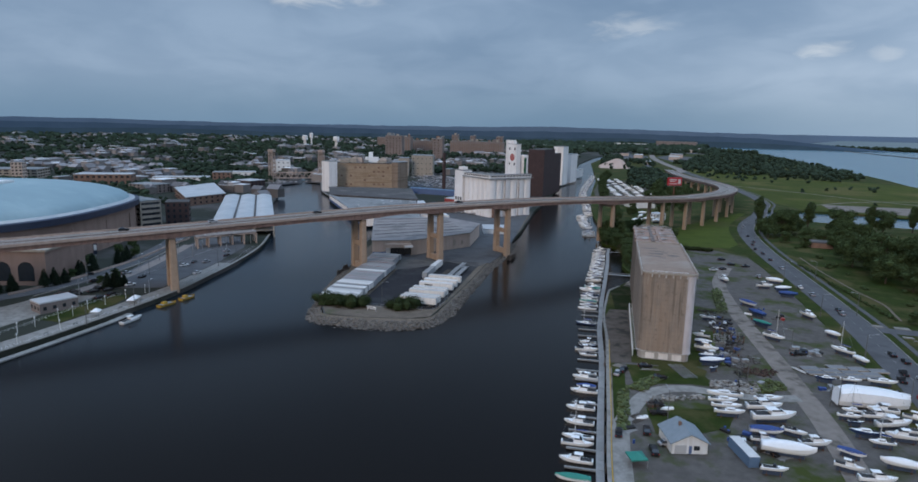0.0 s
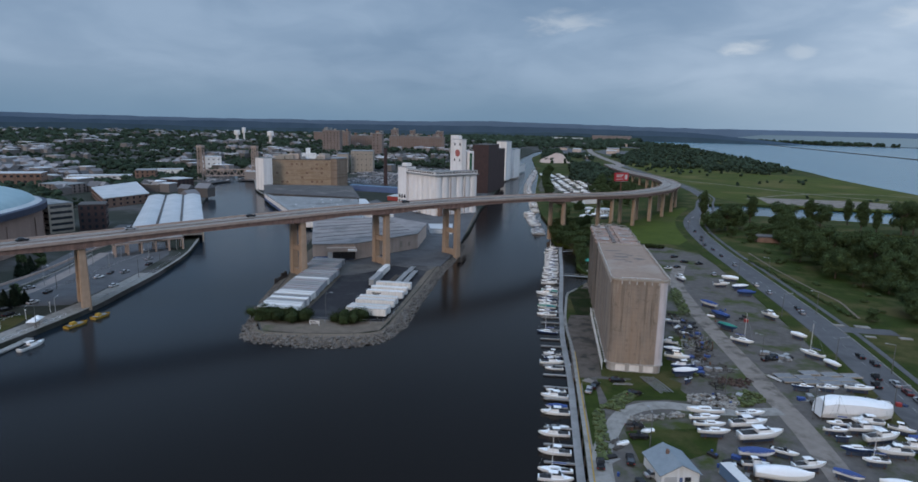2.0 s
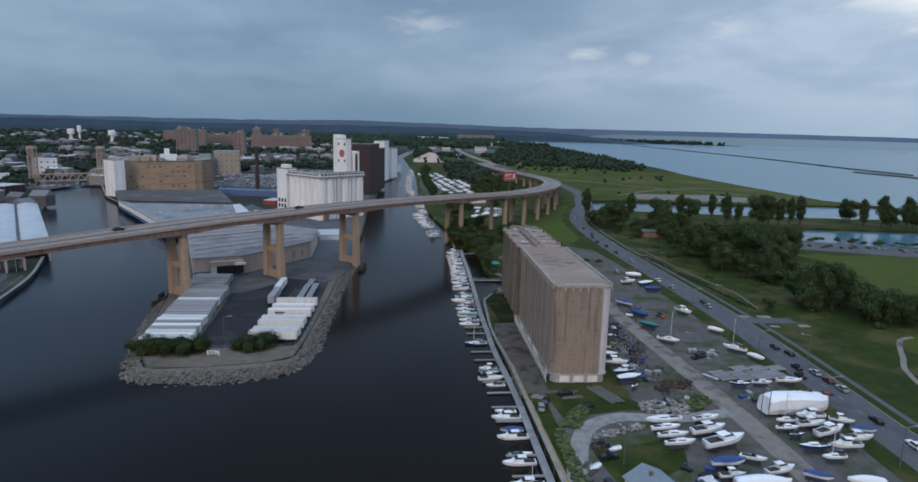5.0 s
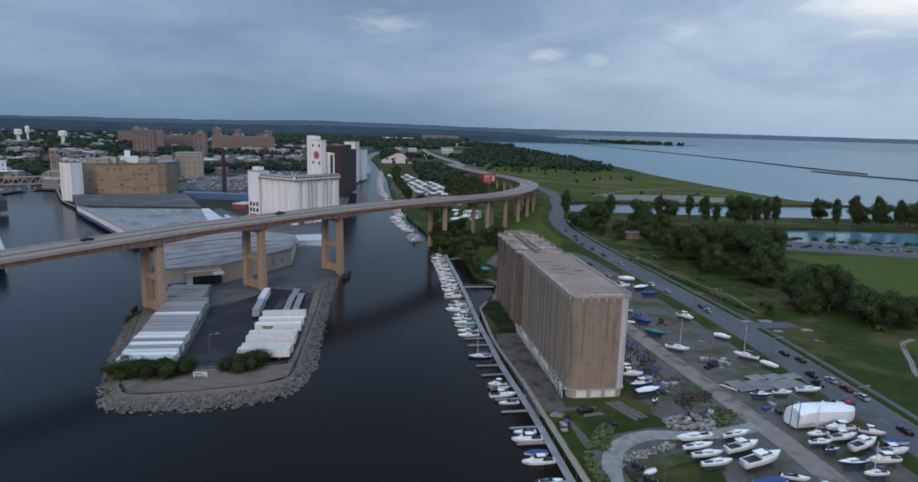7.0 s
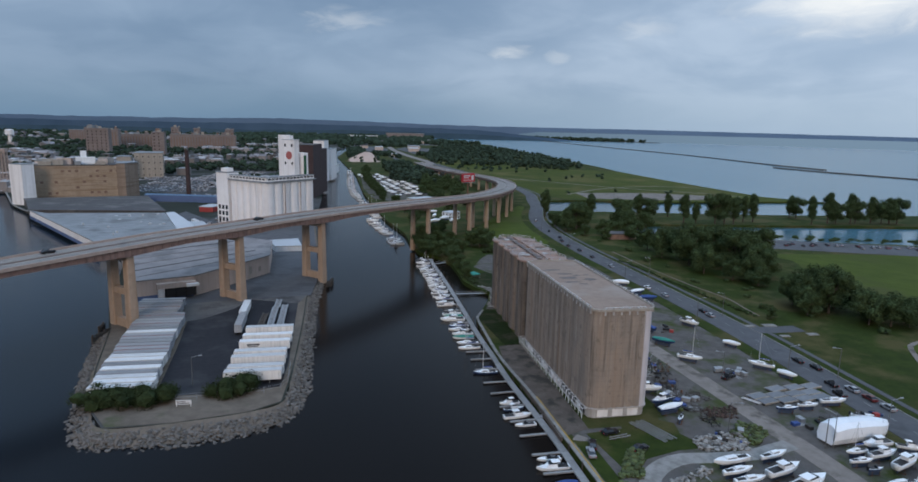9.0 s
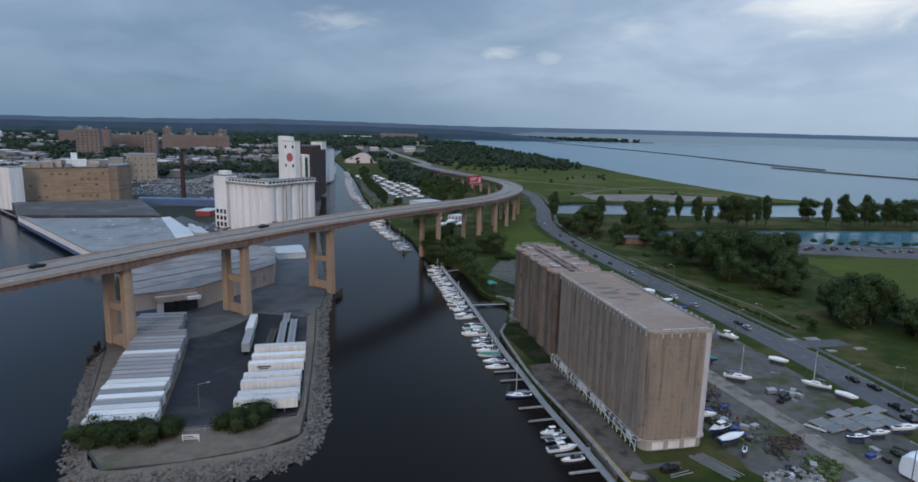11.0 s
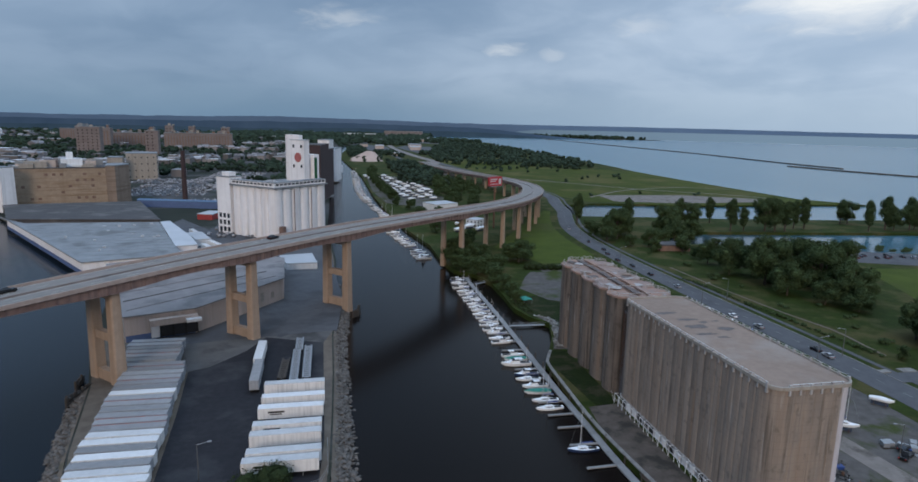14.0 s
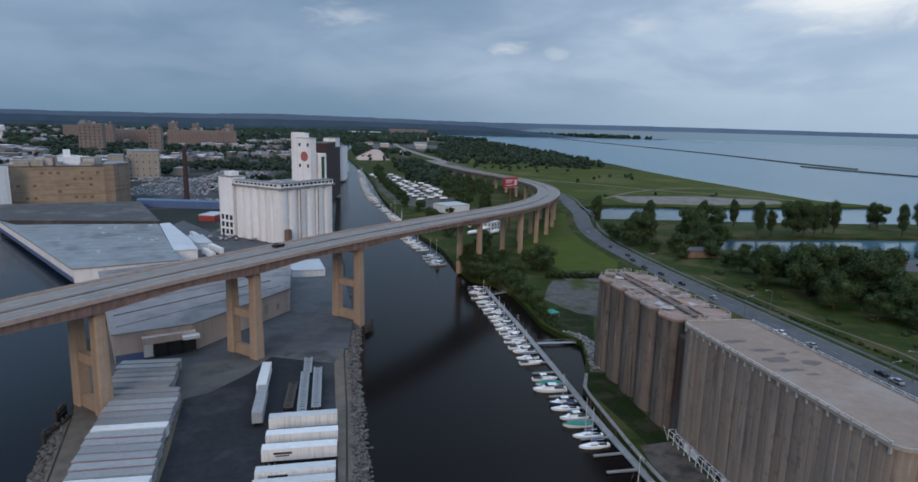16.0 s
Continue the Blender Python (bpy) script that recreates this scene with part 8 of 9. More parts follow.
def canopy(x, y, w, mat="tarp_teal", label="green canvas canopy tent on thin legs"):
    c = thing("canopy_tent", pose(x, y, LAND_Z + 0.05, 0, 0, 12), label, "tent", "canopy tents")
    bm = bmesh.new()
    vs = [bm.verts.new((a * w / 2, b * w / 2, 2.2)) for a, b in ((-1, -1), (1, -1), (1, 1), (-1, 1))] + [bm.verts.new((0, 0, 3.3))]
    lo = [bm.verts.new((a * w / 2, b * w / 2, 1.9)) for a, b in ((-1, -1), (1, -1), (1, 1), (-1, 1))]
    for i in range(4):
        j = (i + 1) % 4
        bm.faces.new((vs[i], vs[j], vs[4]))
        bm.faces.new((lo[i], lo[j], vs[j], vs[i]))
    part("canvas", bm, M[mat], c)
    for a in (-1, 1):
        for b in (-1, 1):
            bm = bmesh.new()
            rod(bm, (a * w * 0.48, b * w * 0.48, 0), (a * w * 0.48, b * w * 0.48, 2.2), 0.05, 5)
            part("leg", bm, M["steel"], c)


canopy(36.2, 118.5, 4.0)
canopy(75.5, 343, 4.5)


def box_van(x, y, rz, mat, label):
    v = thing("storage_container", pose(x, y, LAND_Z + 0.05, 0, 0, rz), label, "container", "containers")
    bm = bmesh.new()
    box(bm, -5, 5, -1.25, 1.25, 0.1, 2.7)
    for k in range(24):
        for s in (-1, 1):
            y0, y1 = sorted((s * 1.25, s * 1.29))
            box(bm, -4.8 + 0.4 * k, -4.6 + 0.4 * k, y0, y1, 0.2, 2.6)
    part("body", bm, mat, v)
    bm = bmesh.new()
    box(bm, -5.02, 5.02, -1.27, 1.27, 2.7, 2.76)
    part("roof", bm, M["trailer_roof"], v)


box_van(62.5, 125.5, -82, M["blue_roof"], "faded blue storage container in the yard")


def dock_stack(x, y, rz, n, L=5.6):
    s = thing("dock_sections", pose(x, y, LAND_Z + 0.05, 0, 0, rz), "grey floating dock sections with pale edge beams stored ashore", "dock sections", "stored docks")
    for k in range(n):
        bm = bmesh.new()
        box(bm, -L / 2, L / 2, -1.45 + 3.5 * k, 1.45 + 3.5 * k, 0.35, 0.72)
        p = part("section", bm, M["dock_grey"], s)
        for e in (-1.56, 1.56):
            bm = bmesh.new()
            box(bm, -L / 2 - 0.1, L / 2 + 0.1, e - 0.06 + 3.5 * k, e + 0.06 + 3.5 * k, 0.3, 0.76)
            part("edge_beam", bm, M["concrete"], p)
        bm = bmesh.new()
        for xx in (-2, 0, 2):
            box(bm, xx - 0.6, xx + 0.6, -1.2 + 3.5 * k, 1.2 + 3.5 * k, 0.0, 0.348)
        part("float", bm, M["rubber"], p)


M["dock_grey"] = material("weathered_grey_dock_planks", (0.20, 0.205, 0.215), (0.15, 0.154, 0.162), 0.8, vary=0.2)
for x, y, a, n in ((104.6, 182.6, 4, 2), (110.6, 181.6, 4, 2), (116.6, 180.8, 4, 2), (122.4, 180.2, 4, 2), (113.8, 188.6, 4, 1), (120.0, 187.8, 4, 1), (126.0, 187.0, 4, 1)):
    dock_stack(x, y, a, n)


def spars(x, y, rz, n, L, label, mat):
    s = thing("spar_stack", pose(x, y, LAND_Z + 0.08, 0, 0, rz), label, "spars", "stored spars")
    rs = random.Random(int(x))
    for k in range(n):
        bm = bmesh.new()
        rod(bm, (-L / 2 + rs.uniform(-.5, .5), 0.8 * k, 0.35), (L / 2 + rs.uniform(-.5, .5), 0.8 * k + rs.uniform(-.2, .2), 0.35), 0.11, 6)
        part("spar", bm, mat, s)
    for xx in (-L * 0.3, L * 0.3):
        bm = bmesh.new()
        box(bm, xx - 0.15, xx + 0.15, -0.4, 0.8 * n, 0.0, 0.24)
        part("bearer", bm, M["timber"], s)


spars(59.5, 177.5, -78, 6, 11, "long pale masts laid on bearers in the grass", M["steel"])
spars(51.4, 177.2, 3, 2, 6, "pale timber beams lying on the ground", M["dockwood"])
spars(101.0, 184.5, 112, 2, 6, "pale pontoon beams stored on the gravel", M["white_paint"])

rs = random.Random(31)


def frame_rack(x, y, rz, mat):
    """An empty boat cradle or trailer frame."""
    c = thing("boat_cradle", pose(x, y, LAND_Z + 0.05, 0, 0, rz), "empty dark steel boat cradle on gravel", "cradle", "boat cradles")
    bm = bmesh.new()
    for s in (-0.9, 0.9):
        rod(bm, (-2.6, s, 0.3), (2.4, s * 0.7, 0.3), 0.09, 5)
    for xx in (-2.0, 0, 1.8):
        rod(bm, (xx, -1.1, 0.3), (xx, 1.1, 0.3), 0.08, 5)
    part("frame", bm, mat, c)
    for xx in (-1.6, 1.4):
        for s in (-1, 1):
            bm = bmesh.new()
            rod(bm, (xx, s * 1.0, 0.0), (xx, s * 1.15, 0.8), 0.07, 5)
            box(bm, xx - 0.25, xx + 0.25, s * 1.15 - 0.12, s * 1.15 + 0.12, 0.75, 0.9)
            part("pad_post", bm, mat, c)
    return c


cr = [frame_rack(88, 226, 20, M["rubber"]), frame_rack(91, 212, 60, M["pole_grey"]), frame_rack(86, 204, -10, M["timber"])]
for k in range(36):
    f = rs.random()
    y = 176 + 75 * f
    x = 81.5 + 15 * f * 0.6 + rs.uniform(-2.5, 5.5)
    copy_thing(cr[k % 3], pose(x, y, LAND_Z + 0.05, 0, 0, rs.uniform(0, 180)))


def rubble(name, poly, n, r0, r1, mat, label, cat, seed):
    g = random.Random(seed)
    xs, ys = [p[0] for p in poly], [p[1] for p in poly]
    c, r = [], []
    while len(c) < n:
        x, y = g.uniform(min(xs), max(xs)), g.uniform(min(ys), max(ys))
        if inside(poly, x, y):
            q = g.uniform(r0, r1)
            c.append((x, y, LAND_Z + q * 0.35 + g.random() ** 3 * 0.8))
            r.append(q)
    tagged(new(name, lumps_mesh(name, c, r, mat, seed, 0.6)), label, cat, kind="stuff")


rubble("rubble_heap", [(68, 172), (83, 170), (79, 162.5), (67, 165.5)], 420, 0.2, 0.7, M["rubble"], "spread heap of pale broken stone and timber", "rubble", 5)
rubble("rubble_heap", [(60.5, 290), (65, 289), (76, 312), (75.5, 321), (71, 326), (72.8, 315), (66.6, 301)], 170, 0.2, 0.6, M["rubble"], "scattered grey stones on the quay bank", "rubble", 15)
rubble("scrap_heap", [(83, 184.5), (93, 182.5), (88.5, 177), (81, 180)], 300, 0.12, 0.45, M["scrap"], "rusty red-brown scrap heap in the yard", "scrap", 6)
rubble("rubble_heap", [(47, 156), (62, 160), (63, 157.5), (48, 153.5)], 150, 0.2, 0.6, M["rubble"], "pale stone rubble beside the driveway", "rubble", 7)
for name, poly, n, mat, sd in (("weed_patch", [(34.5, 135), (38.5, 160), (41.5, 160), (37.5, 135)], 260, "weeds", 1), ("weed_patch", [(41, 162), (50, 172), (54, 171), (46, 160)], 300, "weeds", 2),
                               ("weed_patch", [(79, 170), (88, 176), (90, 168), (82, 164)], 220, "weeds", 3), 
                               ("weed_patch", [(74, 186), (78, 215), (81, 214), (77, 185)], 260, "weeds", 5), ("weed_patch", [(70, 330), (73, 330), (79, 362), (75.5, 366), (70, 340)], 240, "bush_leaf", 8),
                               ("weed_patch", [(94, 248), (99, 250), (108, 290), (104, 292)], 260, "weeds", 10)):
    rubble(name, poly, n, 0.25, 0.75, M[mat], "patch of tall uneven green weeds", "weeds", sd + 50)

# ---- street lamps and poles ----
for k, (x, y, h) in enumerate(((126.5, 196, 10), (136.8, 250, 10), (149.2, 318, 10), (162, 398, 10), (178, 468, 10), (118.8, 158, 10), (112.5, 130, 10), (153.5, 254, 10), (141, 190, 10), (167, 322, 10))):
    copy_thing(lamp_src, pose(x, y, LAND_Z + 0.05, 0, 0, -10 + 180 * (k > 6)) @ Matrix.Scale(h / 9, 4))
for x, y in ((48.5, 141.5), (79, 170.5), (97.5, 158), (99.5, 157.5), (104, 200), (-150, 216), (-152, 190), (-158, 262), (-152, 292), (-160, 330), (-176, 268), (-190, 300), (-172, 350), (-185, 330), (-197, 252)):
    copy_thing(lamp_src, pose(x, y, LAND_Z + 0.05, 0, 0, rnd.uniform(0, 360)))

# ---- trees and shrubs ----
kinds = [tree(17, 7.5, 1, "tall dark green cottonwood with an uneven crown", 2000, 0.6), tree(14, 6.8, 2, "broad dark green park tree", 1800, 0.55), tree(11, 5.2, 3, "rounded dark green park tree", 1300, 0.5),
         tree(18, 4.6, 4, "slender upright poplar with dark leaves", 1500, 0.5, True), tree(8, 3.6, 5, "small dark green tree", 800, 0.42)]
placed = set()
hedge = shrub(93, 5.5, 3.4, "bush_leaf", 900)


def put_tree(k, x, y, s=1.0):
    m = pose(x, y, LAND_Z, 0, 0, rnd.uniform(0, 360)) @ Matrix.Diagonal((s * rnd.uniform(0.9, 1.12), s * rnd.uniform(0.9, 1.12), s * rnd.uniform(0.88, 1.1), 1))
    if k not in placed:
        placed.add(k)
        kinds[k].matrix_basis = m
        return
    o = copy_thing(kinds[k], pose(0, 0, 0))
    o.matrix_basis = m


# rows along the strip between the slips
for k, x, y, q in ((3, 214, 533, 1.15), (0, 209, 470, 1.05), (3, 246, 512, 1.1), (1, 196, 463, 0.9), (0, 216, 478, 1.1), (1, 223, 486, 1.0), (0, 250, 470, 1.2), (1, 258, 478, 1.1), (3, 292, 508, 1.1), (0, 301, 505, 0.95), (3, 329, 514, 0.95),
                   (1, 243, 452, 1.0), (2, 262, 455, 1.1), (3, 317, 478, 1.2), (3, 328, 476, 0.95), (0, 343, 470, 1.25), (3, 351, 468, 1.2), (3, 359, 466, 1.15), (3, 377, 474, 1.05), (3, 386, 472, 1.15), (0, 449, 484, 1.0), (3, 443, 486, 1.0),
                   (3, 429, 450, 1.1), (3, 450, 452, 1.2), (0, 456, 449, 1.0), (3, 470, 446, 1.25), (0, 477, 447, 1.1), (3, 492, 444, 1.25), (1, 500, 440, 1.2), (3, 507, 438, 1.2), (0, 514, 436, 1.1), (3, 540, 430, 1.2), (0, 556, 428, 1.1), (3, 575, 420, 1.2)):
    put_tree(k, x, y, q * 1.22)
# small trees round the pavilion
for k, x, y, q in ((2, 213, 440, 1.0), (4, 206, 425, 1.2), (2, 222, 418, 0.9), (4, 232, 430, 1.2), (2, 240, 436, 1.0), (4, 200, 442, 1.1), (2, 228, 446, 1.0), (4, 250, 420, 1.1), (4, 217, 400, 1.0), (2, 204, 496, 1.0), (4, 197, 481, 1.1)):
    put_tree(k, x, y, q)
# the big grove on the park lawn
for i, (k, x, y, q) in enumerate(((1, 213, 386, 1.0), (0, 222, 378, 1.0), (1, 206, 362, 0.95), (0, 216, 356, 1.05), (1, 228, 362, 1.1), (0, 238, 370, 1.05), (1, 250, 374, 1.0), (0, 208, 340, 1.05), (1, 220, 336, 1.1), (0, 232, 344, 1.15), (1, 244, 350, 1.1),
                   (0, 256, 356, 1.0), (1, 202, 321, 0.9), (0, 212, 316, 1.1), (0, 224, 322, 1.2), (1, 237, 328, 1.15), (1, 249, 334, 1.05), (0, 260, 340, 0.95), (1, 206, 304, 0.85), (0, 217, 300, 1.0), (1, 229, 306, 1.05), (1, 210, 291, 0.75), (2, 221, 288, 0.95),
                   (2, 268, 352, 1.0), (2, 272, 364, 1.0), (2, 262, 372, 1.0))):
    if i % 9 != 4:
        put_tree(k, x, y, q * (0.92 + 0.1 * (i * 7 % 5)))
# two smaller clumps nearer the road
for k, x, y, q in ((1, 196, 251, 0.9), (0, 203, 245, 0.95), (1, 211, 249, 1.0), (2, 198, 259, 1.0), (1, 207, 258, 0.95), (2, 191, 245, 0.8), (2, 217, 240, 0.8), (2, 205, 228, 1.0), (1, 212, 224, 0.85), (2, 219, 221, 0.9), (2, 211, 232, 0.9), (4, 225, 226, 1.1), (4, 172, 246, 0.5), (4, 240, 262, 0.7)):
    put_tree(k, x, y, q * 1.25)
# thick clumps between the elevator and the bridge
for k, x, y, q in ((1, 71, 424, 1.05), (0, 76, 430, 0.85), (2, 73, 412, 1.1), (2, 68, 404, 1.0), (1, 80, 420, 0.85), (2, 82, 436, 1.1), (1, 108, 418, 1.0), (1, 114, 423, 0.9), (2, 104, 423, 0.95), (4, 75, 396, 1.2), (4, 82, 400, 1.3), (4, 88, 398, 1.2),
                   (4, 78, 380, 1.2), (4, 79, 388, 1.2), (4, 76, 366, 1.1), (4, 74, 354, 1.0), (4, 71, 343, 0.8), (2, 86, 448, 1.0), (2, 92, 456, 0.9), (2, 96, 470, 0.9), (4, 104, 482, 1.1), (4, 96, 440, 1.0)):
    put_tree(k, x, y, q)
for k in range(11):
    f = k / 10
    s = copy_thing(hedge, pose(106 + 27 * f, 401 - 8 * f, LAND_Z, 0, 0, 20 * k) @ Matrix.Scale(0.7 + 0.1 * (k % 3), 4)) if k else hedge
    if not k:
        s.matrix_basis = pose(106, 401, LAND_Z)
# trees along the canal bank, round the marina and inside the bridge curve
for k, x, y, q in ((2, 92, 520, 0.9), (4, 97, 540, 1.2), (2, 99, 575, 1.0), (4, 103, 600, 1.1), (2, 106, 640, 1.0), (4, 101, 668, 1.2), (2, 105, 700, 1.1), (1, 110, 740, 0.9), (2, 112, 775, 1.0), (2, 118, 815, 1.1), (1, 122, 850, 0.9),
                   (2, 128, 890, 1.1), (2, 134, 930, 1.1), (1, 140, 965, 1.0), (1, 150, 1010, 1.1), (2, 158, 720, 1.0), (1, 168, 700, 0.9), (2, 172, 735, 1.0), (1, 178, 760, 1.0), (2, 182, 790, 1.2), (1, 190, 815, 1.1), (2, 160, 665, 0.9),
                   (4, 170, 640, 1.1), (2, 150, 660, 0.9), (1, 196, 770, 0.9), (2, 205, 800, 1.0), (4, 142, 585, 1.2), (2, 178, 668, 1.0), (2, 188, 690, 1.1), (1, 200, 720, 1.0), (2, 192, 740, 1.1), (1, 212, 760, 1.0), (2, 218, 790, 1.1), (4, 170, 610, 1.1), (2, 160, 630, 0.9), (1, 222, 830, 1.0), (2, 230, 860, 1.1), (1, 214, 850, 1.0), (1, 200, 850, 1.0), (4, 150, 600, 1.0), (4, 120, 600, 1.1), (2, 112, 560, 0.9)):
    put_tree(k, x, y, q)
for k, x, y in ((4, -211, 249), (2, -213, 274), (2, -216, 281), (4, -184, 254), (2, -208, 305), (2, -221, 311), (4, -216, 262), (4, -190, 262), (2, -222, 326), (4, -186, 246), (4, -207, 255)):
    put_tree(k, x, y, 0.58)


def conifer(h, r, seed):
    rs = random.Random(seed)
    t = thing("conifer", pose(0, 0, 0), "dark upright conifer beside the arena street", "tree", "street conifers")
    bm = bmesh.new()
    cyl(bm, 0, 0, -0.2, h * 0.9, 0.22, 0.05, 7)
    part("trunk", bm, M["bark"], t)
    bm = bmesh.new()
    leaf_cloud(bm, [(rs.uniform(-.2, .2), rs.uniform(-.2, .2), h * (0.14 + 0.8 * k / 9), r * (1.0 - 0.82 * k / 9)) for k in range(10)], 2200, 0.3, rs, 0.3)
    for k in range(8):
        lump(bm, (0, 0, h * (0.14 + 0.09 * k)), r * (0.72 - 0.07 * k), rs, 1.1)
    part("crown", bm, M["conifer"], t)
    return t


M["conifer"] = material("blackish_conifer_needles", (0.022, 0.034, 0.020), (0.013, 0.021, 0.013), 0.6, rough=0.9, vary=0.35, island=True, spec=0.15)
fir = conifer(8.5, 2.6, 71)
fir.matrix_basis = pose(-205.6, 241.5, LAND_Z)
for x, y, q in ((-208, 238, 1.0), (-204.5, 246.5, 0.85), (-209.5, 243, 0.9), (-207.5, 260, 0.95), (-206.6, 268.5, 1.15), (-209, 264, 0.8), (-206.5, 288.5, 1.0), (-208.5, 299, 0.95), (-207, 293.5, 0.75), (-176.8, 243.4, 1.05), (-179, 240.5, 0.9), (-174.8, 246.4, 0.7),
                (-215, 228, 1.0), (-219, 224, 0.9)):
    copy_thing(fir, pose(0, 0, 0)).matrix_basis = pose(x, y, LAND_Z, 0, 0, rnd.uniform(0, 360)) @ Matrix.Scale(q, 4)
bush = shrub(90, 5.0, 2.6, "leaf", 400)
bush.matrix_basis = pose(340, 420, LAND_Z)
for k in range(60):
    f = k / 60
    copy_thing(bush, pose(290 + 200 * f + rnd.uniform(-8, 8), 424 - 95 * f + rnd.uniform(-6, 6), LAND_Z, 0, 0, rnd.uniform(0, 360)) @ Matrix.Scale(rnd.uniform(0.6, 1.3), 4))
for k in range(34):
    x, y = rnd.uniform(165, 240), rnd.uniform(200, 430)
    if x > 150 + (y - 200) * 0.14 + 16:
        copy_thing(bush, pose(x, y, LAND_Z, 0, 0, rnd.uniform(0, 360)) @ Matrix.Scale(rnd.uniform(0.5, 1.3), 4))


def woods(name, poly, n, r0, r1, seed, label, h=5.0, mat="far_leaf"):
    g = random.Random(seed)
    xs, ys = [p[0] for p in poly], [p[1] for p in poly]
    c, r = [], []
    while len(c) < n:
        x, y = g.uniform(min(xs), max(xs)), g.uniform(min(ys), max(ys))
        if inside(poly, x, y) and noise.noise((x * 0.02, y * 0.02, seed)) > -0.25:
            q = g.uniform(r0, r1)
            for dz in (0.0, 0.75):
                c.append((x + g.uniform(-1, 1) * q * 0.6, y + g.uniform(-1, 1) * q * 0.6, LAND_Z + h * 0.5 + dz * h * g.uniform(0.6, 1.2)))
                r.append(q * (1 - 0.25 * dz))
    tagged(new(name, lumps_mesh(name, c, r, M[mat], seed, 0.85)), label, "woods", kind="stuff")


woods("canal_woods", [(165, 880), (195, 800), (225, 830), (250, 960), (262, 1100), (268, 1250), (235, 1280), (190, 1050)], 420, 2.6, 5.0, 3, "dark belt of trees between canal and highway", 6)
woods("canal_woods", [(182, 1330), (240, 1300), (300, 1800), (330, 2050), (270, 1900), (210, 1550)], 300, 3.5, 6.5, 4, "dark trees along the far canal", 6)
woods("lake_woods", [(330, 1250), (430, 1200), (560, 1080), (610, 1130), (680, 1280), (780, 1700), (900, 2350), (760, 2500), (560, 2000), (430, 1620)], 1500, 3.5, 7.0, 6, "dark scrubby woods along the lake shore", 6)
woods("lake_woods", [(700, 2500), (1000, 2650), (940, 3050), (720, 3300), (560, 2900)], 500, 8, 14, 7, "distant dark lakeside woods", 8)
woods("lake_woods", [(1700, 4500), (2300, 3960), (2700, 3720), (2450, 4000), (2050, 4350)], 420, 10, 20, 9, "dark trees on the far point", 12)
woods("city_woods", [(440, 2450), (700, 2600), (900, 3200), (1300, 4300), (200, 4500), (-300, 3000), (200, 2400)], 2200, 10, 20, 12, "distant dark wooded land beyond the canal", 8)
woods("meadow_scrub", [(350, 860), (470, 830), (560, 900), (540, 960), (380, 960)], 16, 2.0, 4.0, 13, "scattered dark bushes on the meadow", 3)
woods("meadow_scrub", [(310, 720), (360, 690), (560, 690), (560, 720)], 8, 1.5, 2.6, 14, "few dark bushes on the meadow", 2)

# ---- far marina and harbour buildings ----
simple_block("marina_hall", [(118, 640), (124, 620), (147, 628), (142, 648)], LAND_Z, 8.0, M["white_paint"], M["roof_pale"], "white marina hall beside the bridge", "hall")
simple_block("marina_office", rect(130, 540, 12, 10, 35), LAND_Z, 7.5, M["white_paint"], M["roof_pale"], "small white marina office", "office", 2, (1.2, 1.4, 3))
simple_block("park_pavilion", rect(221, 428, 20, 12, -12), LAND_Z, 5.5, M["brick_brown"], M["roof_dark"], "low dark park pavilion among trees", "pavilion")
simple_block("far_plant", rect(900, 3650, 220, 60, -20), LAND_Z, 34, M["pink_brick"], M["roof_grey"], "long pinkish industrial plant far down the shore", "factory")
simple_block("far_plant", rect(620, 3500, 180, 40, -20), LAND_Z, 20, M["white_paint"], M["roof_pale"], "long pale industrial shed far away", "factory")


def salt_cover():
    c = thing("pile_cover", pose(212, 1350, LAND_Z), "large peach-coloured tarp-covered storage pile", "storage pile")
    bm = bmesh.new()
    rows = []
    for i in range(9):
        f = i / 8
        x = -32 + 64 * f
        h = 20 * min(1.0, 0.25 + 1.5 * f, 3.2 * (1.03 - f))
        rows.append([bm.verts.new((x, 26 * a * (0.55 + 0.45 * math.sin(math.pi * f)), h * b)) for a, b in ((-1, 0), (-0.5, 0.52), (0, 1), (0.5, 0.52), (1, 0))])
    for p, q in zip(rows, rows[1:]):
        for s in range(4):
            bm.faces.new((p[s], q[s], q[s + 1], p[s + 1]))
    bm.faces.new(rows[0])
    bm.faces.new(rows[-1][::-1])
    part("cover", bm, M["peach"], c)


salt_cover()


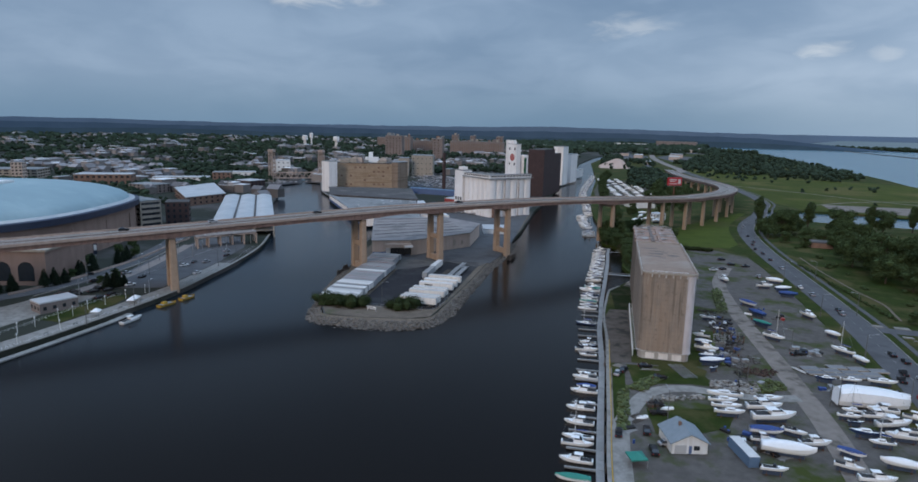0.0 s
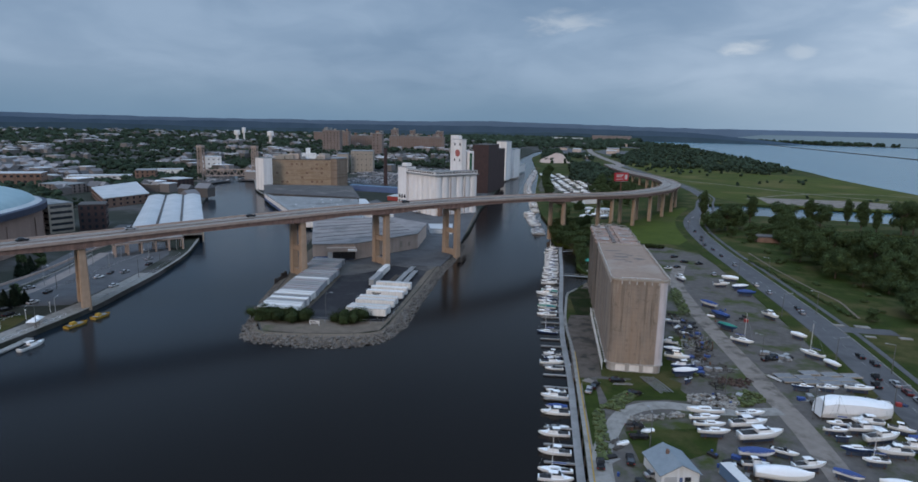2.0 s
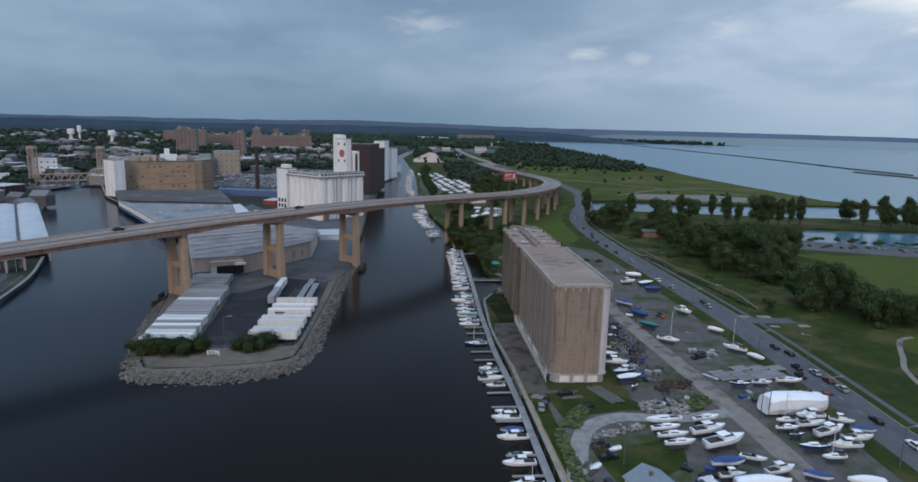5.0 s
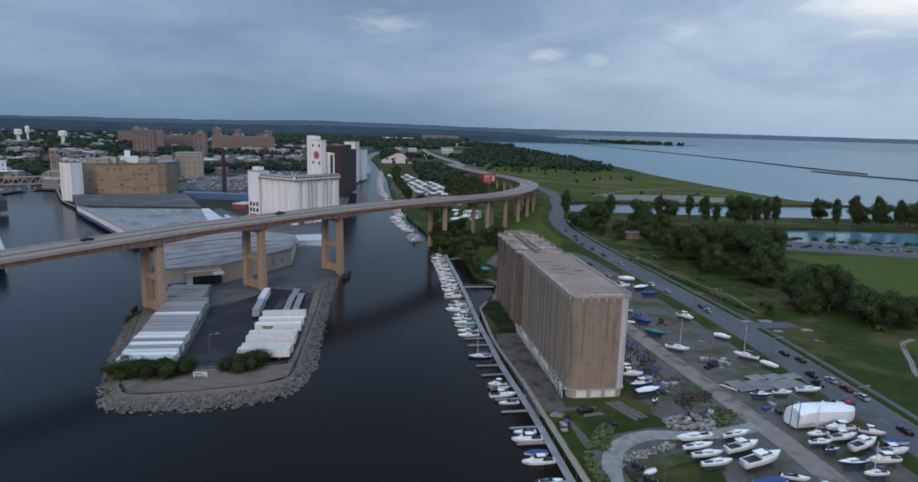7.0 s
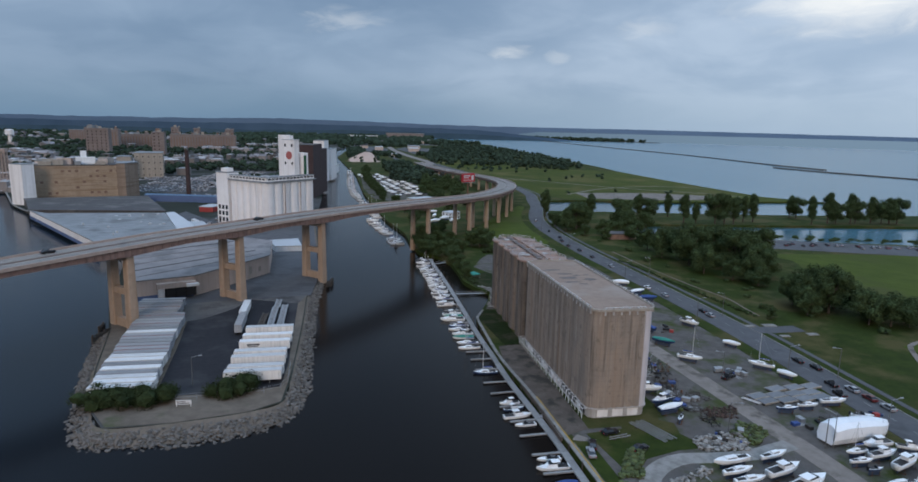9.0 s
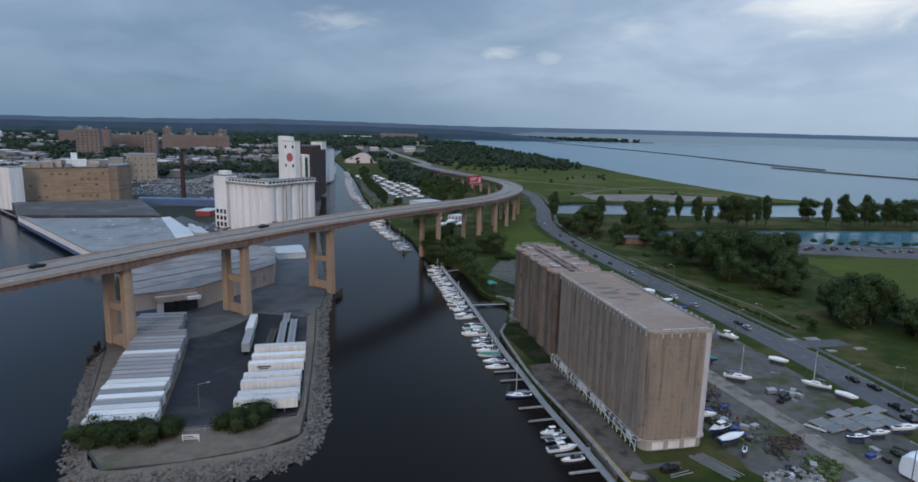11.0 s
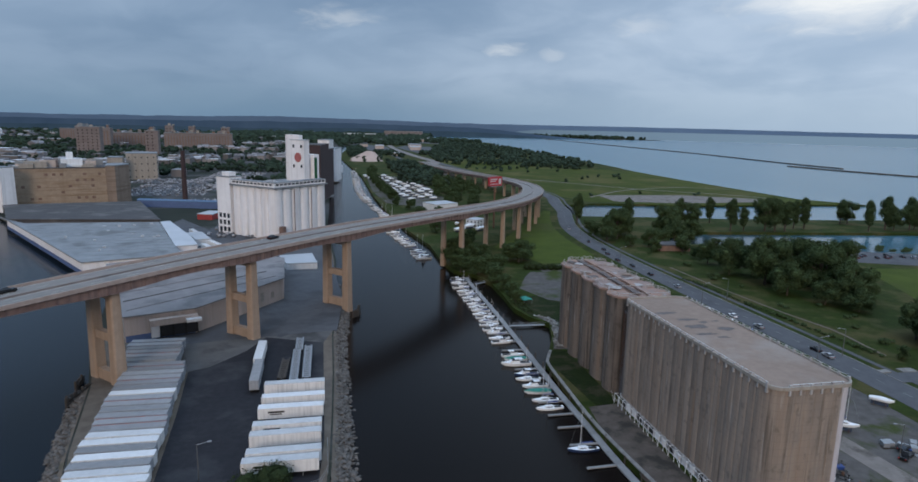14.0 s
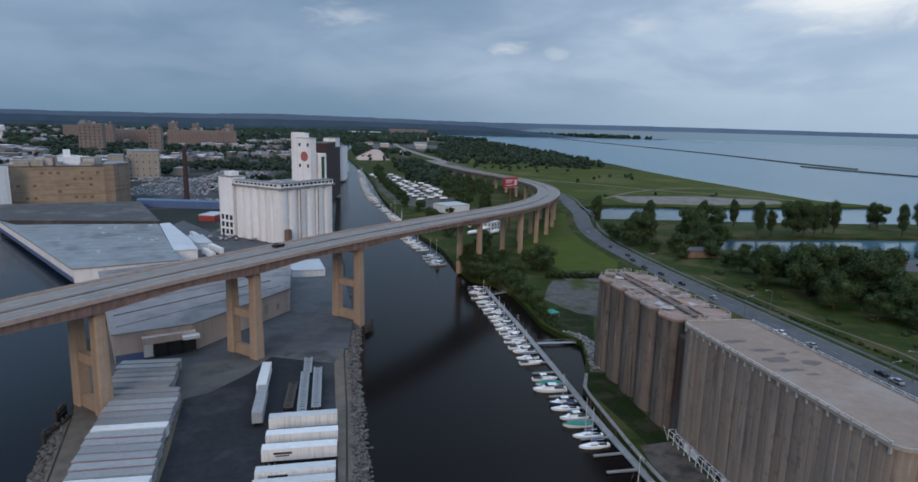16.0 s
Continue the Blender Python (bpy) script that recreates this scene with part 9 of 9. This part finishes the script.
def billboard():
    b = thing("billboard", pose(140.8, 529.5, LAND_Z, 0, 0, 24), "large red roadside billboard on a tall steel mast", "billboard")
    bm = bmesh.new()
    cyl(bm, 0, 0.6, -0.2, 34.5, 0.75, 0.6, 14)
    part("mast", bm, M["rust"], b)
    bm = bmesh.new()
    for z in (32.2, 37.6):
        box(bm, -6.6, 6.6, 0.15, 1.05, z, z + 0.4)
    for x in (-5, 0, 5):
        box(bm, x - 0.15, x + 0.15, 0.2, 1.0, 32.6, 37.6)
    part("frame", bm, M["steel"], b)
    for y0, y1 in ((-0.15, 0.14), (1.06, 1.35)):
        bm = bmesh.new()
        box(bm, -7.0, 7.0, y0, y1, 31.8, 38.6)
        part("panel", bm, M["billboard_red"], b)
    bm = bmesh.new()
    for u0, u1, z0, z1 in ((-5.8, 1.6, 36.3, 37.2), (-5.8, 0.2, 35.0, 35.7), (3.2, 5.8, 33.0, 37.0), (-5.8, 2.4, 33.0, 33.5)):
        box(bm, u0, u1, -0.17, -0.152, z0, z1)
    part("panel_print", bm, M["trailer_roof"], b, "pale printed bars")
    bm = bmesh.new()
    box(bm, -7.0, 7.0, -1.3, -0.16, 31.3, 31.42)
    part("catwalk", bm, M["steel"], b)


M["billboard_red"] = material("bright_red_billboard_sheet", (0.46, 0.035, 0.045), (0.40, 0.03, 0.04), 0.2, rough=0.5)
billboard()

# ---- west bank details ----
slab("lawn_west", [(-175, 194), (-172, 229), (-162, 232), (-159.5, 217), (-164, 192)], 1.0, LAND_Z + 0.12, M["grass"], "small green riverside lawn", "lawn")
slab("pavement_west", [(-184, 240), (-156, 246), (-157, 300), (-162, 345), (-178, 380), (-200, 372), (-196, 300)], 1.0, LAND_Z + 0.08, M["road"], "grey riverside car park under the bridge", "pavement")
band("west_road", [(-232, 150), (-222, 200), (-208, 226), (-201, 245), (-199, 263), (-203, 298), (-211, 340), (-222, 380), (-236, 440)], 5, -5, 1.0, LAND_Z + 0.11, M["road"], "grey curving city street")
band("west_ramp", [(-190, 225), (-186, 262), (-190, 300), (-198, 345)], 3, -3, 1.0, LAND_Z + 0.1, M["deck"], "pale street beside the car park")
simple_block("kiosk_hall", rect(-179, 208, 14, 9, 60), LAND_Z, 6, M["pink_brick"], M["roof_pale"], "low pinkish kiosk with a pale roof", "kiosk", 1, (1.2, 1.4, 3))
for x, y in ((-156.5, 201.5), (-153, 218.7), (-153.5, 222)):
    canopy(x, y, 3.2, "wrap", "white canvas canopy tent on thin legs")


def barge_dock():
    d = thing("floating_dock", pose(0, 0, 0), "pale floating dock along the west promenade", "dock")
    for a, b in zip(smooth_line([(-160, 148), (-155, 170), (-149.5, 199), (-149, 211)], 6.0), smooth_line([(-160, 148), (-155, 170), (-149.5, 199), (-149, 211)], 6.0)[1:]):
        bm = bmesh.new()
        strip(bm, [a + (b - a) * 0.01, b - (b - a) * 0.01], 1.3, -1.3, 0.2, 0.7)
        part("walkway_panel", bm, M["dockwood"], d)


barge_dock()
place_boat("power", 10, -143.3, 203.5, 78, False)


def work_boat(x, y, rz, L, label):
    w = thing("work_boat", pose(x, y, 0, 0, 0, rz), label, "boat")
    bm = bmesh.new()
    hull_mesh(bm, L, 3.2, 1.3, 0.2, 0.95, -0.4)
    part("hull", bm, M["yellow"], w)
    bm = bmesh.new()
    box(bm, -L * 0.4, L * 0.25, -1.3, 1.3, 0.86, 0.95)
    part("deck", bm, M["steel"], w)
    bm = bmesh.new()
    tapered(bm, -L * 0.28, -L * 0.04, 1.9, 1.6, 0.95, 1.9, 0.3, 0.1)
    part("cabin", bm, M["yellow"], w)


work_boat(-142.0, 226.5, 70, 9, "yellow harbour taxi boat at the west quay")
work_boat(-139.0, 237.5, 72, 8, "yellow work boat moored by the pier")
bm = bmesh.new()
cyl(bm, 0, 0, -1, 0.8, 0.9, 0.7, 10)
cyl(bm, 0, 0, 0.8, 3.0, 0.25, 0.2, 8)
b = part("channel_buoy", bm, M["dark"])
b.location = (57, 436, 0)
tagged(b, "small dark channel buoy in the canal", "buoy")


# arena street: raised ramp with a pale parapet, guard rails, banners, columns under the freight shed
RAMP = [(-212, 222), (-207.5, 236), (-204.6, 255), (-203.2, 275), (-202.4, 294), (-204.5, 319), (-207.5, 342), (-208.5, 365)]
band("ramp_wall", RAMP, 0.25, -0.25, 1.0, LAND_Z + 1.1, M["parapet"], "pale concrete parapet along the arena street", "parapet", 5.0)
band("kerb", [(-200, 222), (-197.5, 240), (-196, 258), (-195, 275), (-196.4, 305), (-203, 340)], 0.3, -0.3, 1.0, LAND_Z + 0.45, M["quay"], "pale raised kerb beside the arena street", "kerb", 5.0)
fence("guard_rail", [(-178.5, 262), (-177.7, 276), (-177, 309), (-176.2, 335), (-175.5, 366)], 1.1, 3.0, M["steel"], "grey steel guard rail above the quay road")
fence("guard_rail", [(-148.5, 250), (-149, 268), (-150.5, 301), (-156, 346)], 1.1, 3.0, M["steel"], "thin grey railing along the quay edge")


def banner(x, y, rz, mat):
    b = thing("banner", pose(x, y, LAND_Z, 0, 0, rz), "narrow upright banner with a lit head on the arena wall", "banner", "arena banners")
    bm = bmesh.new()
    box(bm, -0.9, 0.9, -0.15, 0.1, 3.2, 9.2)
    part("cloth", bm, M["navy"], b)
    bm = bmesh.new()
    box(bm, -0.7, 0.7, -0.35, -0.16, 5.4, 8.4)
    part("print", bm, M[mat], b, "pale printed field")
    bm = bmesh.new()
    rod(bm, (0, 0.02, -0.1), (0, 0.02, 9.3), 0.09, 6)
    part("pole", bm, M["steel"], b)


for x, y, m in ((-237.5, 281.5, "white_paint"), (-229.5, 281.8, "trailer_roof"), (-224.2, 295.2, "white_paint"), (-243.5, 268, "white_paint")):
    banner(x, y, 50, m)


def mast_light(x, y, h, a):
    m = thing("mast_light", pose(x, y, LAND_Z, 0, 0, a), "slim pale lighting mast with a short arm", "street lamp", "quay lighting masts")
    bm = bmesh.new()
    cyl(bm, 0, 0, -0.1, h, 0.16, 0.09, 8)
    part("mast", bm, M["steel"], m)
    bm = bmesh.new()
    rod(bm, (0, 0, h - 0.2), (1.8, 0, h + 0.2), 0.06, 6)
    part("arm", bm, M["steel"], m)
    bm = bmesh.new()
    box(bm, 1.6, 2.3, -0.18, 0.18, h + 0.1, h + 0.26)
    part("lamp_head", bm, M["white_paint"], m)


for x, y, h, a in ((-187.7, 315.5, 9, 20), (-175.7, 309.3, 8, 0), (-183.2, 334.3, 9, 0), (-169.2, 336.8, 8, 40), (-185.7, 274.4, 9, 10), (-163.4, 357.9, 9, 0), (-193, 246, 9, 0), (-182, 226, 8, 0), (-156, 236, 6, 90), (-160, 318, 8, 180)):
    mast_light(x, y, h, a)


def shed_gallery():
    g = thing("loading_gallery", pose(0, 0, LAND_Z), "open pale concrete gallery of posts and beams below the freight shed", "gallery")
    line = [(-186.5, 335), (-182, 339.8), (-177.2, 345.4), (-172.2, 351.2), (-166.5, 355.6), (-160.9, 361)]
    for x, y in line:
        for k, (dx, dy) in enumerate(((0, 0), (-4.5, 6.0))):
            bm = bmesh.new()
            box(bm, x + dx - 0.45, x + dx + 0.45, y + dy - 0.45, y + dy + 0.45, -0.1, 6.2)
            part("column", bm, M["parapet"], g)
    for (ax, ay), (bx, by) in zip(line, line[1:]):
        for dx, dy in ((0, 0), (-4.5, 6.0)):
            bm = bmesh.new()
            d = Vector((bx - ax, by - ay, 0))
            n = Vector((-d.y, d.x, 0)).normalized() * 0.4
            prism(bm, [(ax + dx - n.x, ay + dy - n.y), (bx + dx - n.x, by + dy - n.y), (bx + dx + n.x, by + dy + n.y), (ax + dx + n.x, ay + dy + n.y)], 6.2, 7.1)
            part("beam", bm, M["parapet"], g)
    bm = bmesh.new()
    prism(bm, [(-187.5, 334.5), (-160.2, 361.2), (-165.5, 368.0), (-192.5, 341.5)], 7.1, 7.5)
    part("deck_slab", bm, M["deck"], g)


shed_gallery()


# highway and industrial flats beyond the bridge
HIGHWAY = [(268, 985), (290, 1130), (318, 1240), (348, 1325), (373, 1585), (420, 1950), (487, 2328), (575, 2950), (666, 3570)]
band("highway", HIGHWAY, 9, -9, 1.0, LAND_Z + 0.2, M["deck"], "pale divided highway running down the shore", "road", 40.0)
band("highway", [(252, 1020), (268, 1130), (285, 1260), (300, 1400), (330, 1650), (360, 1900)], 5, -5, 1.0, LAND_Z + 0.18, M["road"], "grey service road beside the highway", "road", 40.0)
for pts in ([(420, 1700), (520, 1680), (600, 2100), (520, 2200), (450, 2050)], [(300, 1700), (360, 1680), (430, 2100), (400, 2300), (350, 2200)], [(620, 2500), (760, 2450), (900, 3000), (740, 3100)]):
    slab("ground_lot", pts, 1.0, LAND_Z + 0.1, M["road"], "wide grey industrial lot beyond the canal")
for cx, cy, w, d, rz, h, mt in ((470, 1900, 30, 90, -14, 9, "roof_pale"), (520, 2080, 40, 110, -14, 10, "roof_grey"), (380, 1980, 26, 80, -12, 9, "roof_pale"), (360, 2120, 26, 60, -12, 8, "roof_dark"), (700, 2700, 60, 160, -12, 12, "roof_pale"),
                              (800, 2900, 60, 120, -12, 12, "roof_grey"), (330, 1560, 18, 40, -12, 7, "roof_pale"), (560, 3050, 60, 130, -10, 13, "roof_pale")):
    simple_block("depot_hall", rect(cx, cy, w, d, rz), LAND_Z, LAND_Z + h, M["cream_wall"], M[mt], "long low industrial hall beyond the canal", "hall")
woods("canal_woods", [(290, 1500), (330, 1480), (350, 1680), (300, 1700)], 90, 3.5, 6.5, 41, "dark trees beside the highway", 6)
woods("canal_woods", [(400, 1480), (470, 1560), (520, 1660), (430, 1690), (390, 1600)], 130, 3.5, 6.5, 42, "dark scrub trees between highway and lake", 6)
woods("canal_woods", [(420, 2200), (600, 2250), (620, 2500), (480, 2450)], 200, 5, 9, 43, "dark tree belts on the industrial flats", 7)
woods("canal_woods", [(240, 1100), (262, 1090), (290, 1290), (262, 1300)], 80, 3, 5, 44, "dark trees along the service road", 5)


# ---- loose yard junk ----
def drum(mat, label):
    t = thing("oil_drum", pose(0, 0, 0), label, "drum", "yard drums")
    bm = bmesh.new()
    cyl(bm, 0, 0, 0, 0.88, 0.29, 0.29, 12)
    part("body", bm, M[mat], t)
    for z in (0.28, 0.58, 0.86):
        bm = bmesh.new()
        cyl(bm, 0, 0, z, z + 0.04, 0.31, 0.31, 12)
        part("hoop", bm, M[mat], t)
    return t


def crate(mat, w, d, h, label):
    t = thing("crate", pose(0, 0, 0), label, "crate", "yard crates")
    bm = bmesh.new()
    box(bm, -w / 2, w / 2, -d / 2, d / 2, 0.1, h)
    part("body", bm, M[mat], t)
    for x in (-w / 2 + 0.1, w / 2 - 0.1):
        bm = bmesh.new()
        box(bm, x - 0.09, x + 0.09, -d / 2 - 0.03, d / 2 + 0.03, 0.0, 0.1)
        part("skid", bm, M["timber"], t)
    bm = bmesh.new()
    box(bm, -w / 2 - 0.04, w / 2 + 0.04, -d / 2 - 0.04, d / 2 + 0.04, h, h + 0.06)
    part("lid", bm, M[mat], t)
    return t


def plank_pile(mat, n, L, label):
    t = thing("plank_pile", pose(0, 0, 0), label, "planks", "yard plank piles")
    g = random.Random(n)
    for k in range(n):
        bm = bmesh.new()
        y, a = 0.32 * (k % 4) - 0.5, g.uniform(-.12, .12)
        box(bm, -L / 2, L / 2, y - 0.14, y + 0.14, 0.08 * (k // 4), 0.08 * (k // 4) + 0.07, Matrix.Rotation(a, 4, "Z"))
        part("plank", bm, M[mat], t)
    return t


def dinghy(mat, label):
    t = thing("dinghy", pose(0, 0, 0), label, "boat", "upturned dinghies")
    bm = bmesh.new()
    hull_mesh(bm, 3.6, 1.5, 0.65, 0.15, 0.85, 0.0)
    bmesh.ops.transform(bm, matrix=Matrix.Translation((0, 0, 0.66)) @ Matrix.Rotation(math.pi, 4, "X"), verts=bm.verts)
    part("hull", bm, M[mat], t)
    bm = bmesh.new()
    rod(bm, (-1.5, 0, 0.7), (1.4, 0, 0.68), 0.05, 5)
    part("keel", bm, M["timber"], t)
    return t


def cradle(L, mat, label):
    t = thing("boat_cradle", pose(0, 0, 0), label, "boat cradle", "empty boat cradles")
    for s in (-0.9, 0.9):
        bm = bmesh.new()
        box(bm, -L / 2, L / 2, s - 0.08, s + 0.08, 0.1, 0.28)
        part("skid", bm, M[mat], t)
    for x in (-0.42 * L, 0.0, 0.42 * L):
        bm = bmesh.new()
        box(bm, x - 0.07, x + 0.07, -1.1, 1.1, 0.281, 0.42)
        part("crossbeam", bm, M[mat], t)
        for s in (-1.05, 1.05):
            bm = bmesh.new()
            rod(bm, (x, s, 0.3), (x, s * 1.15, 1.7), 0.06, 5)
            box(bm, x - 0.22, x + 0.22, s * 1.15 - 0.08, s * 1.15 + 0.08, 1.65, 2.0)
            part("arm", bm, M[mat], t)
    return t


JUNK = [drum("tarp_blue", "blue steel drum standing in the yard"), drum("rust", "rusty steel drum standing in the yard"), crate("timber", 1.8, 1.2, 0.9, "dark wooden crate on the gravel"),
        crate("red_paint", 1.4, 1.1, 1.0, "faded red plastic crate"), crate("steel", 2.2, 1.4, 1.1, "grey metal storage bin"), plank_pile("dockwood", 8, 4.0, "pile of grey weathered planks"),
        plank_pile("timber", 11, 3.4, "pile of dark old timbers"), dinghy("gelcoat", "upturned white dinghy on the ground"), dinghy("hull_blue", "upturned dark blue dinghy"), crate("tarp_blue", 2.0, 1.3, 0.8, "blue tarpaulin-covered bundle of gear"),
        crate("rubber", 2.4, 1.2, 0.6, "black rubber-sheeted stack of parts"), cradle(5.0, "rust", "empty rusty steel boat cradle on the gravel"), cradle(6.4, "steel", "empty grey steel boat cradle on the gravel")]
g = random.Random(77)
ZONES = [([(62, 140), (74, 138), (73, 126), (61, 128)], 34), ([(77, 186), (84, 184), (96, 240), (88, 244)], 74), ([(72, 170), (84, 176), (84, 166), (72, 164)], 16), ([(100, 172), (128, 170), (130, 166), (101, 166)], 16),
         ([(44, 152), (52, 155), (50, 148), (44, 145)], 6), ([(104, 240), (118, 236), (124, 262), (110, 268)], 12), ([(36, 128), (40, 146), (43, 146), (39, 128)], 7), ([(106, 200), (114, 198), (116, 206), (107, 207)], 12)]
seen = set()
for poly, n in ZONES:
    xs, ys = [p[0] for p in poly], [p[1] for p in poly]
    made = 0
    while made < n:
        x, y = g.uniform(min(xs), max(xs)), g.uniform(min(ys), max(ys))
        if not inside(poly, x, y):
            continue
        made += 1
        k = g.choice([0, 1, 2, 2, 4, 5, 5, 6, 6, 7, 8, 9, 10, 10, 11, 12] if poly is ZONES[1][0] else [0, 1, 2, 2, 3, 4, 5, 5, 6, 6, 7, 8, 9, 10, 10])
        m = pose(x, y, LAND_Z + 0.06, 0, 0, g.uniform(0, 360))
        if k > 10:
            m = pose(x, y, LAND_Z + 0.06, 0, 0, g.choice([-12, 78, -5, 85]) + g.uniform(-14, 14))
        if k not in seen:
            seen.add(k)
            JUNK[k].matrix_basis = m
        else:
            copy_thing(JUNK[k], pose(0, 0, 0)).matrix_basis = m

woods("meadow_scrub", [(318, 1060), (420, 1040), (560, 1060), (600, 1120), (420, 1180), (340, 1180)], 40, 1.6, 4.2, 61, "uneven dark scrub across the rough meadow", 3)


# ---- park edge beside the road ----
band("park_path", [(186, 385), (180.5, 345), (179, 328), (176.8, 300), (176.6, 276), (172.8, 262), (169.3, 250)], 0.55, -0.55, 1.0, LAND_Z + 0.09, M["packed"], "pale trodden dirt path along the park edge", "path", 4.0)
band("park_entrance", [(146, 236.5), (154, 235), (164, 233.2), (172, 232)], 3.6, -3.6, 1.0, LAND_Z + 0.11, M["road"], "grey park entrance road", "road", 4.0)
for x, y, w in ((154.5, 240.0, 2.2), (163.0, 238.4, 3.0), (158.5, 226.5, 2.0), (171.0, 225.2, 2.4)):
    slab("traffic_island", rect(x, y, w * 1.8, w, -12), 1.0, LAND_Z + 0.3, M["quay"], "small pale kerbed traffic island", "kerb")
for k in range(34):
    f = k / 33
    x, y = 166.5 + 9.0 * f + rnd.uniform(-1.0, 1.0), 250 + 110 * f
    copy_thing(bush, pose(x, y, LAND_Z, 0, 0, rnd.uniform(0, 360)) @ Matrix.Scale(rnd.uniform(0.35, 0.75), 4))

# ---- riverside plaza on the west bank ----
def bollard_post(x, y):
    b = thing("lamp_post", pose(x, y, LAND_Z + 0.1), "short white lamp post on the riverside plaza", "street lamp", "plaza lamp posts")
    bm = bmesh.new()
    cyl(bm, 0, 0, 0, 3.6, 0.1, 0.07, 8)
    part("post", bm, M["white_paint"], b)
    bm = bmesh.new()
    cyl(bm, 0, 0, 3.6, 4.1, 0.26, 0.18, 8)
    part("lamp_head", bm, M["white_paint"], b)


for x, y in ((-165.2, 200.1), (-165.0, 208.2), (-162.5, 215.4), (-168.6, 185.0), (-168.0, 195.9), (-169.7, 178.2), (-160.4, 167.4), (-157.6, 183.6), (-160.6, 226), (-158, 236)):
    bollard_post(x, y)
fence("plaza_rail", [(-176, 170), (-172.5, 195), (-170, 215), (-166.5, 231)], 1.0, 3.0, M["white_paint"], "low white railing round the riverside lawn")
fence("quay_rail", [(-164.5, 150), (-157.5, 180), (-152.8, 207), (-149.4, 232)], 1.0, 3.0, M["white_paint"], "thin white railing along the promenade edge")
for k, x, y in ((0, -184.4, 227.2), (0, -180.4, 232.9), (0, -176.1, 236.7), (1, -186.0, 222.1), (0, -188.2, 231.0), (3, -190.5, 226.0), (0, -182.0, 238.5), (2, -172.0, 246.5), (0, -192, 250), (1, -188, 268)):
    put_car(k, x, y, 60 + rnd.uniform(-8, 8), LAND_Z + 0.13)
slab("pavement_plaza", [(-186, 150), (-180, 190), (-176, 215), (-174, 229), (-196, 224), (-205, 190), (-205, 150)], 1.0, LAND_Z + 0.07, M["quay"], "pale paved riverside plaza", "pavement")


def bench(x, y, a):
    b = thing("bench", pose(x, y, LAND_Z + 0.12, 0, 0, a), "plain grey park bench on the promenade", "bench", "promenade benches")
    bm = bmesh.new()
    box(bm, -0.9, 0.9, -0.22, 0.22, 0.42, 0.48)
    part("seat", bm, M["dockwood"], b)
    bm = bmesh.new()
    box(bm, -0.9, 0.9, 0.2, 0.26, 0.5, 0.9)
    part("backrest", bm, M["dockwood"], b)
    for x0 in (-0.7, 0.7):
        bm = bmesh.new()
        box(bm, x0 - 0.05, x0 + 0.05, -0.2, 0.26, 0, 0.42)
        part("leg", bm, M["steel"], b)


for x, y, a in ((-158.5, 178, 76), (-156.5, 190, 77), (-154.8, 200, 78), (-153.5, 212, 79), (-152, 224, 80)):
    bench(x, y, a)
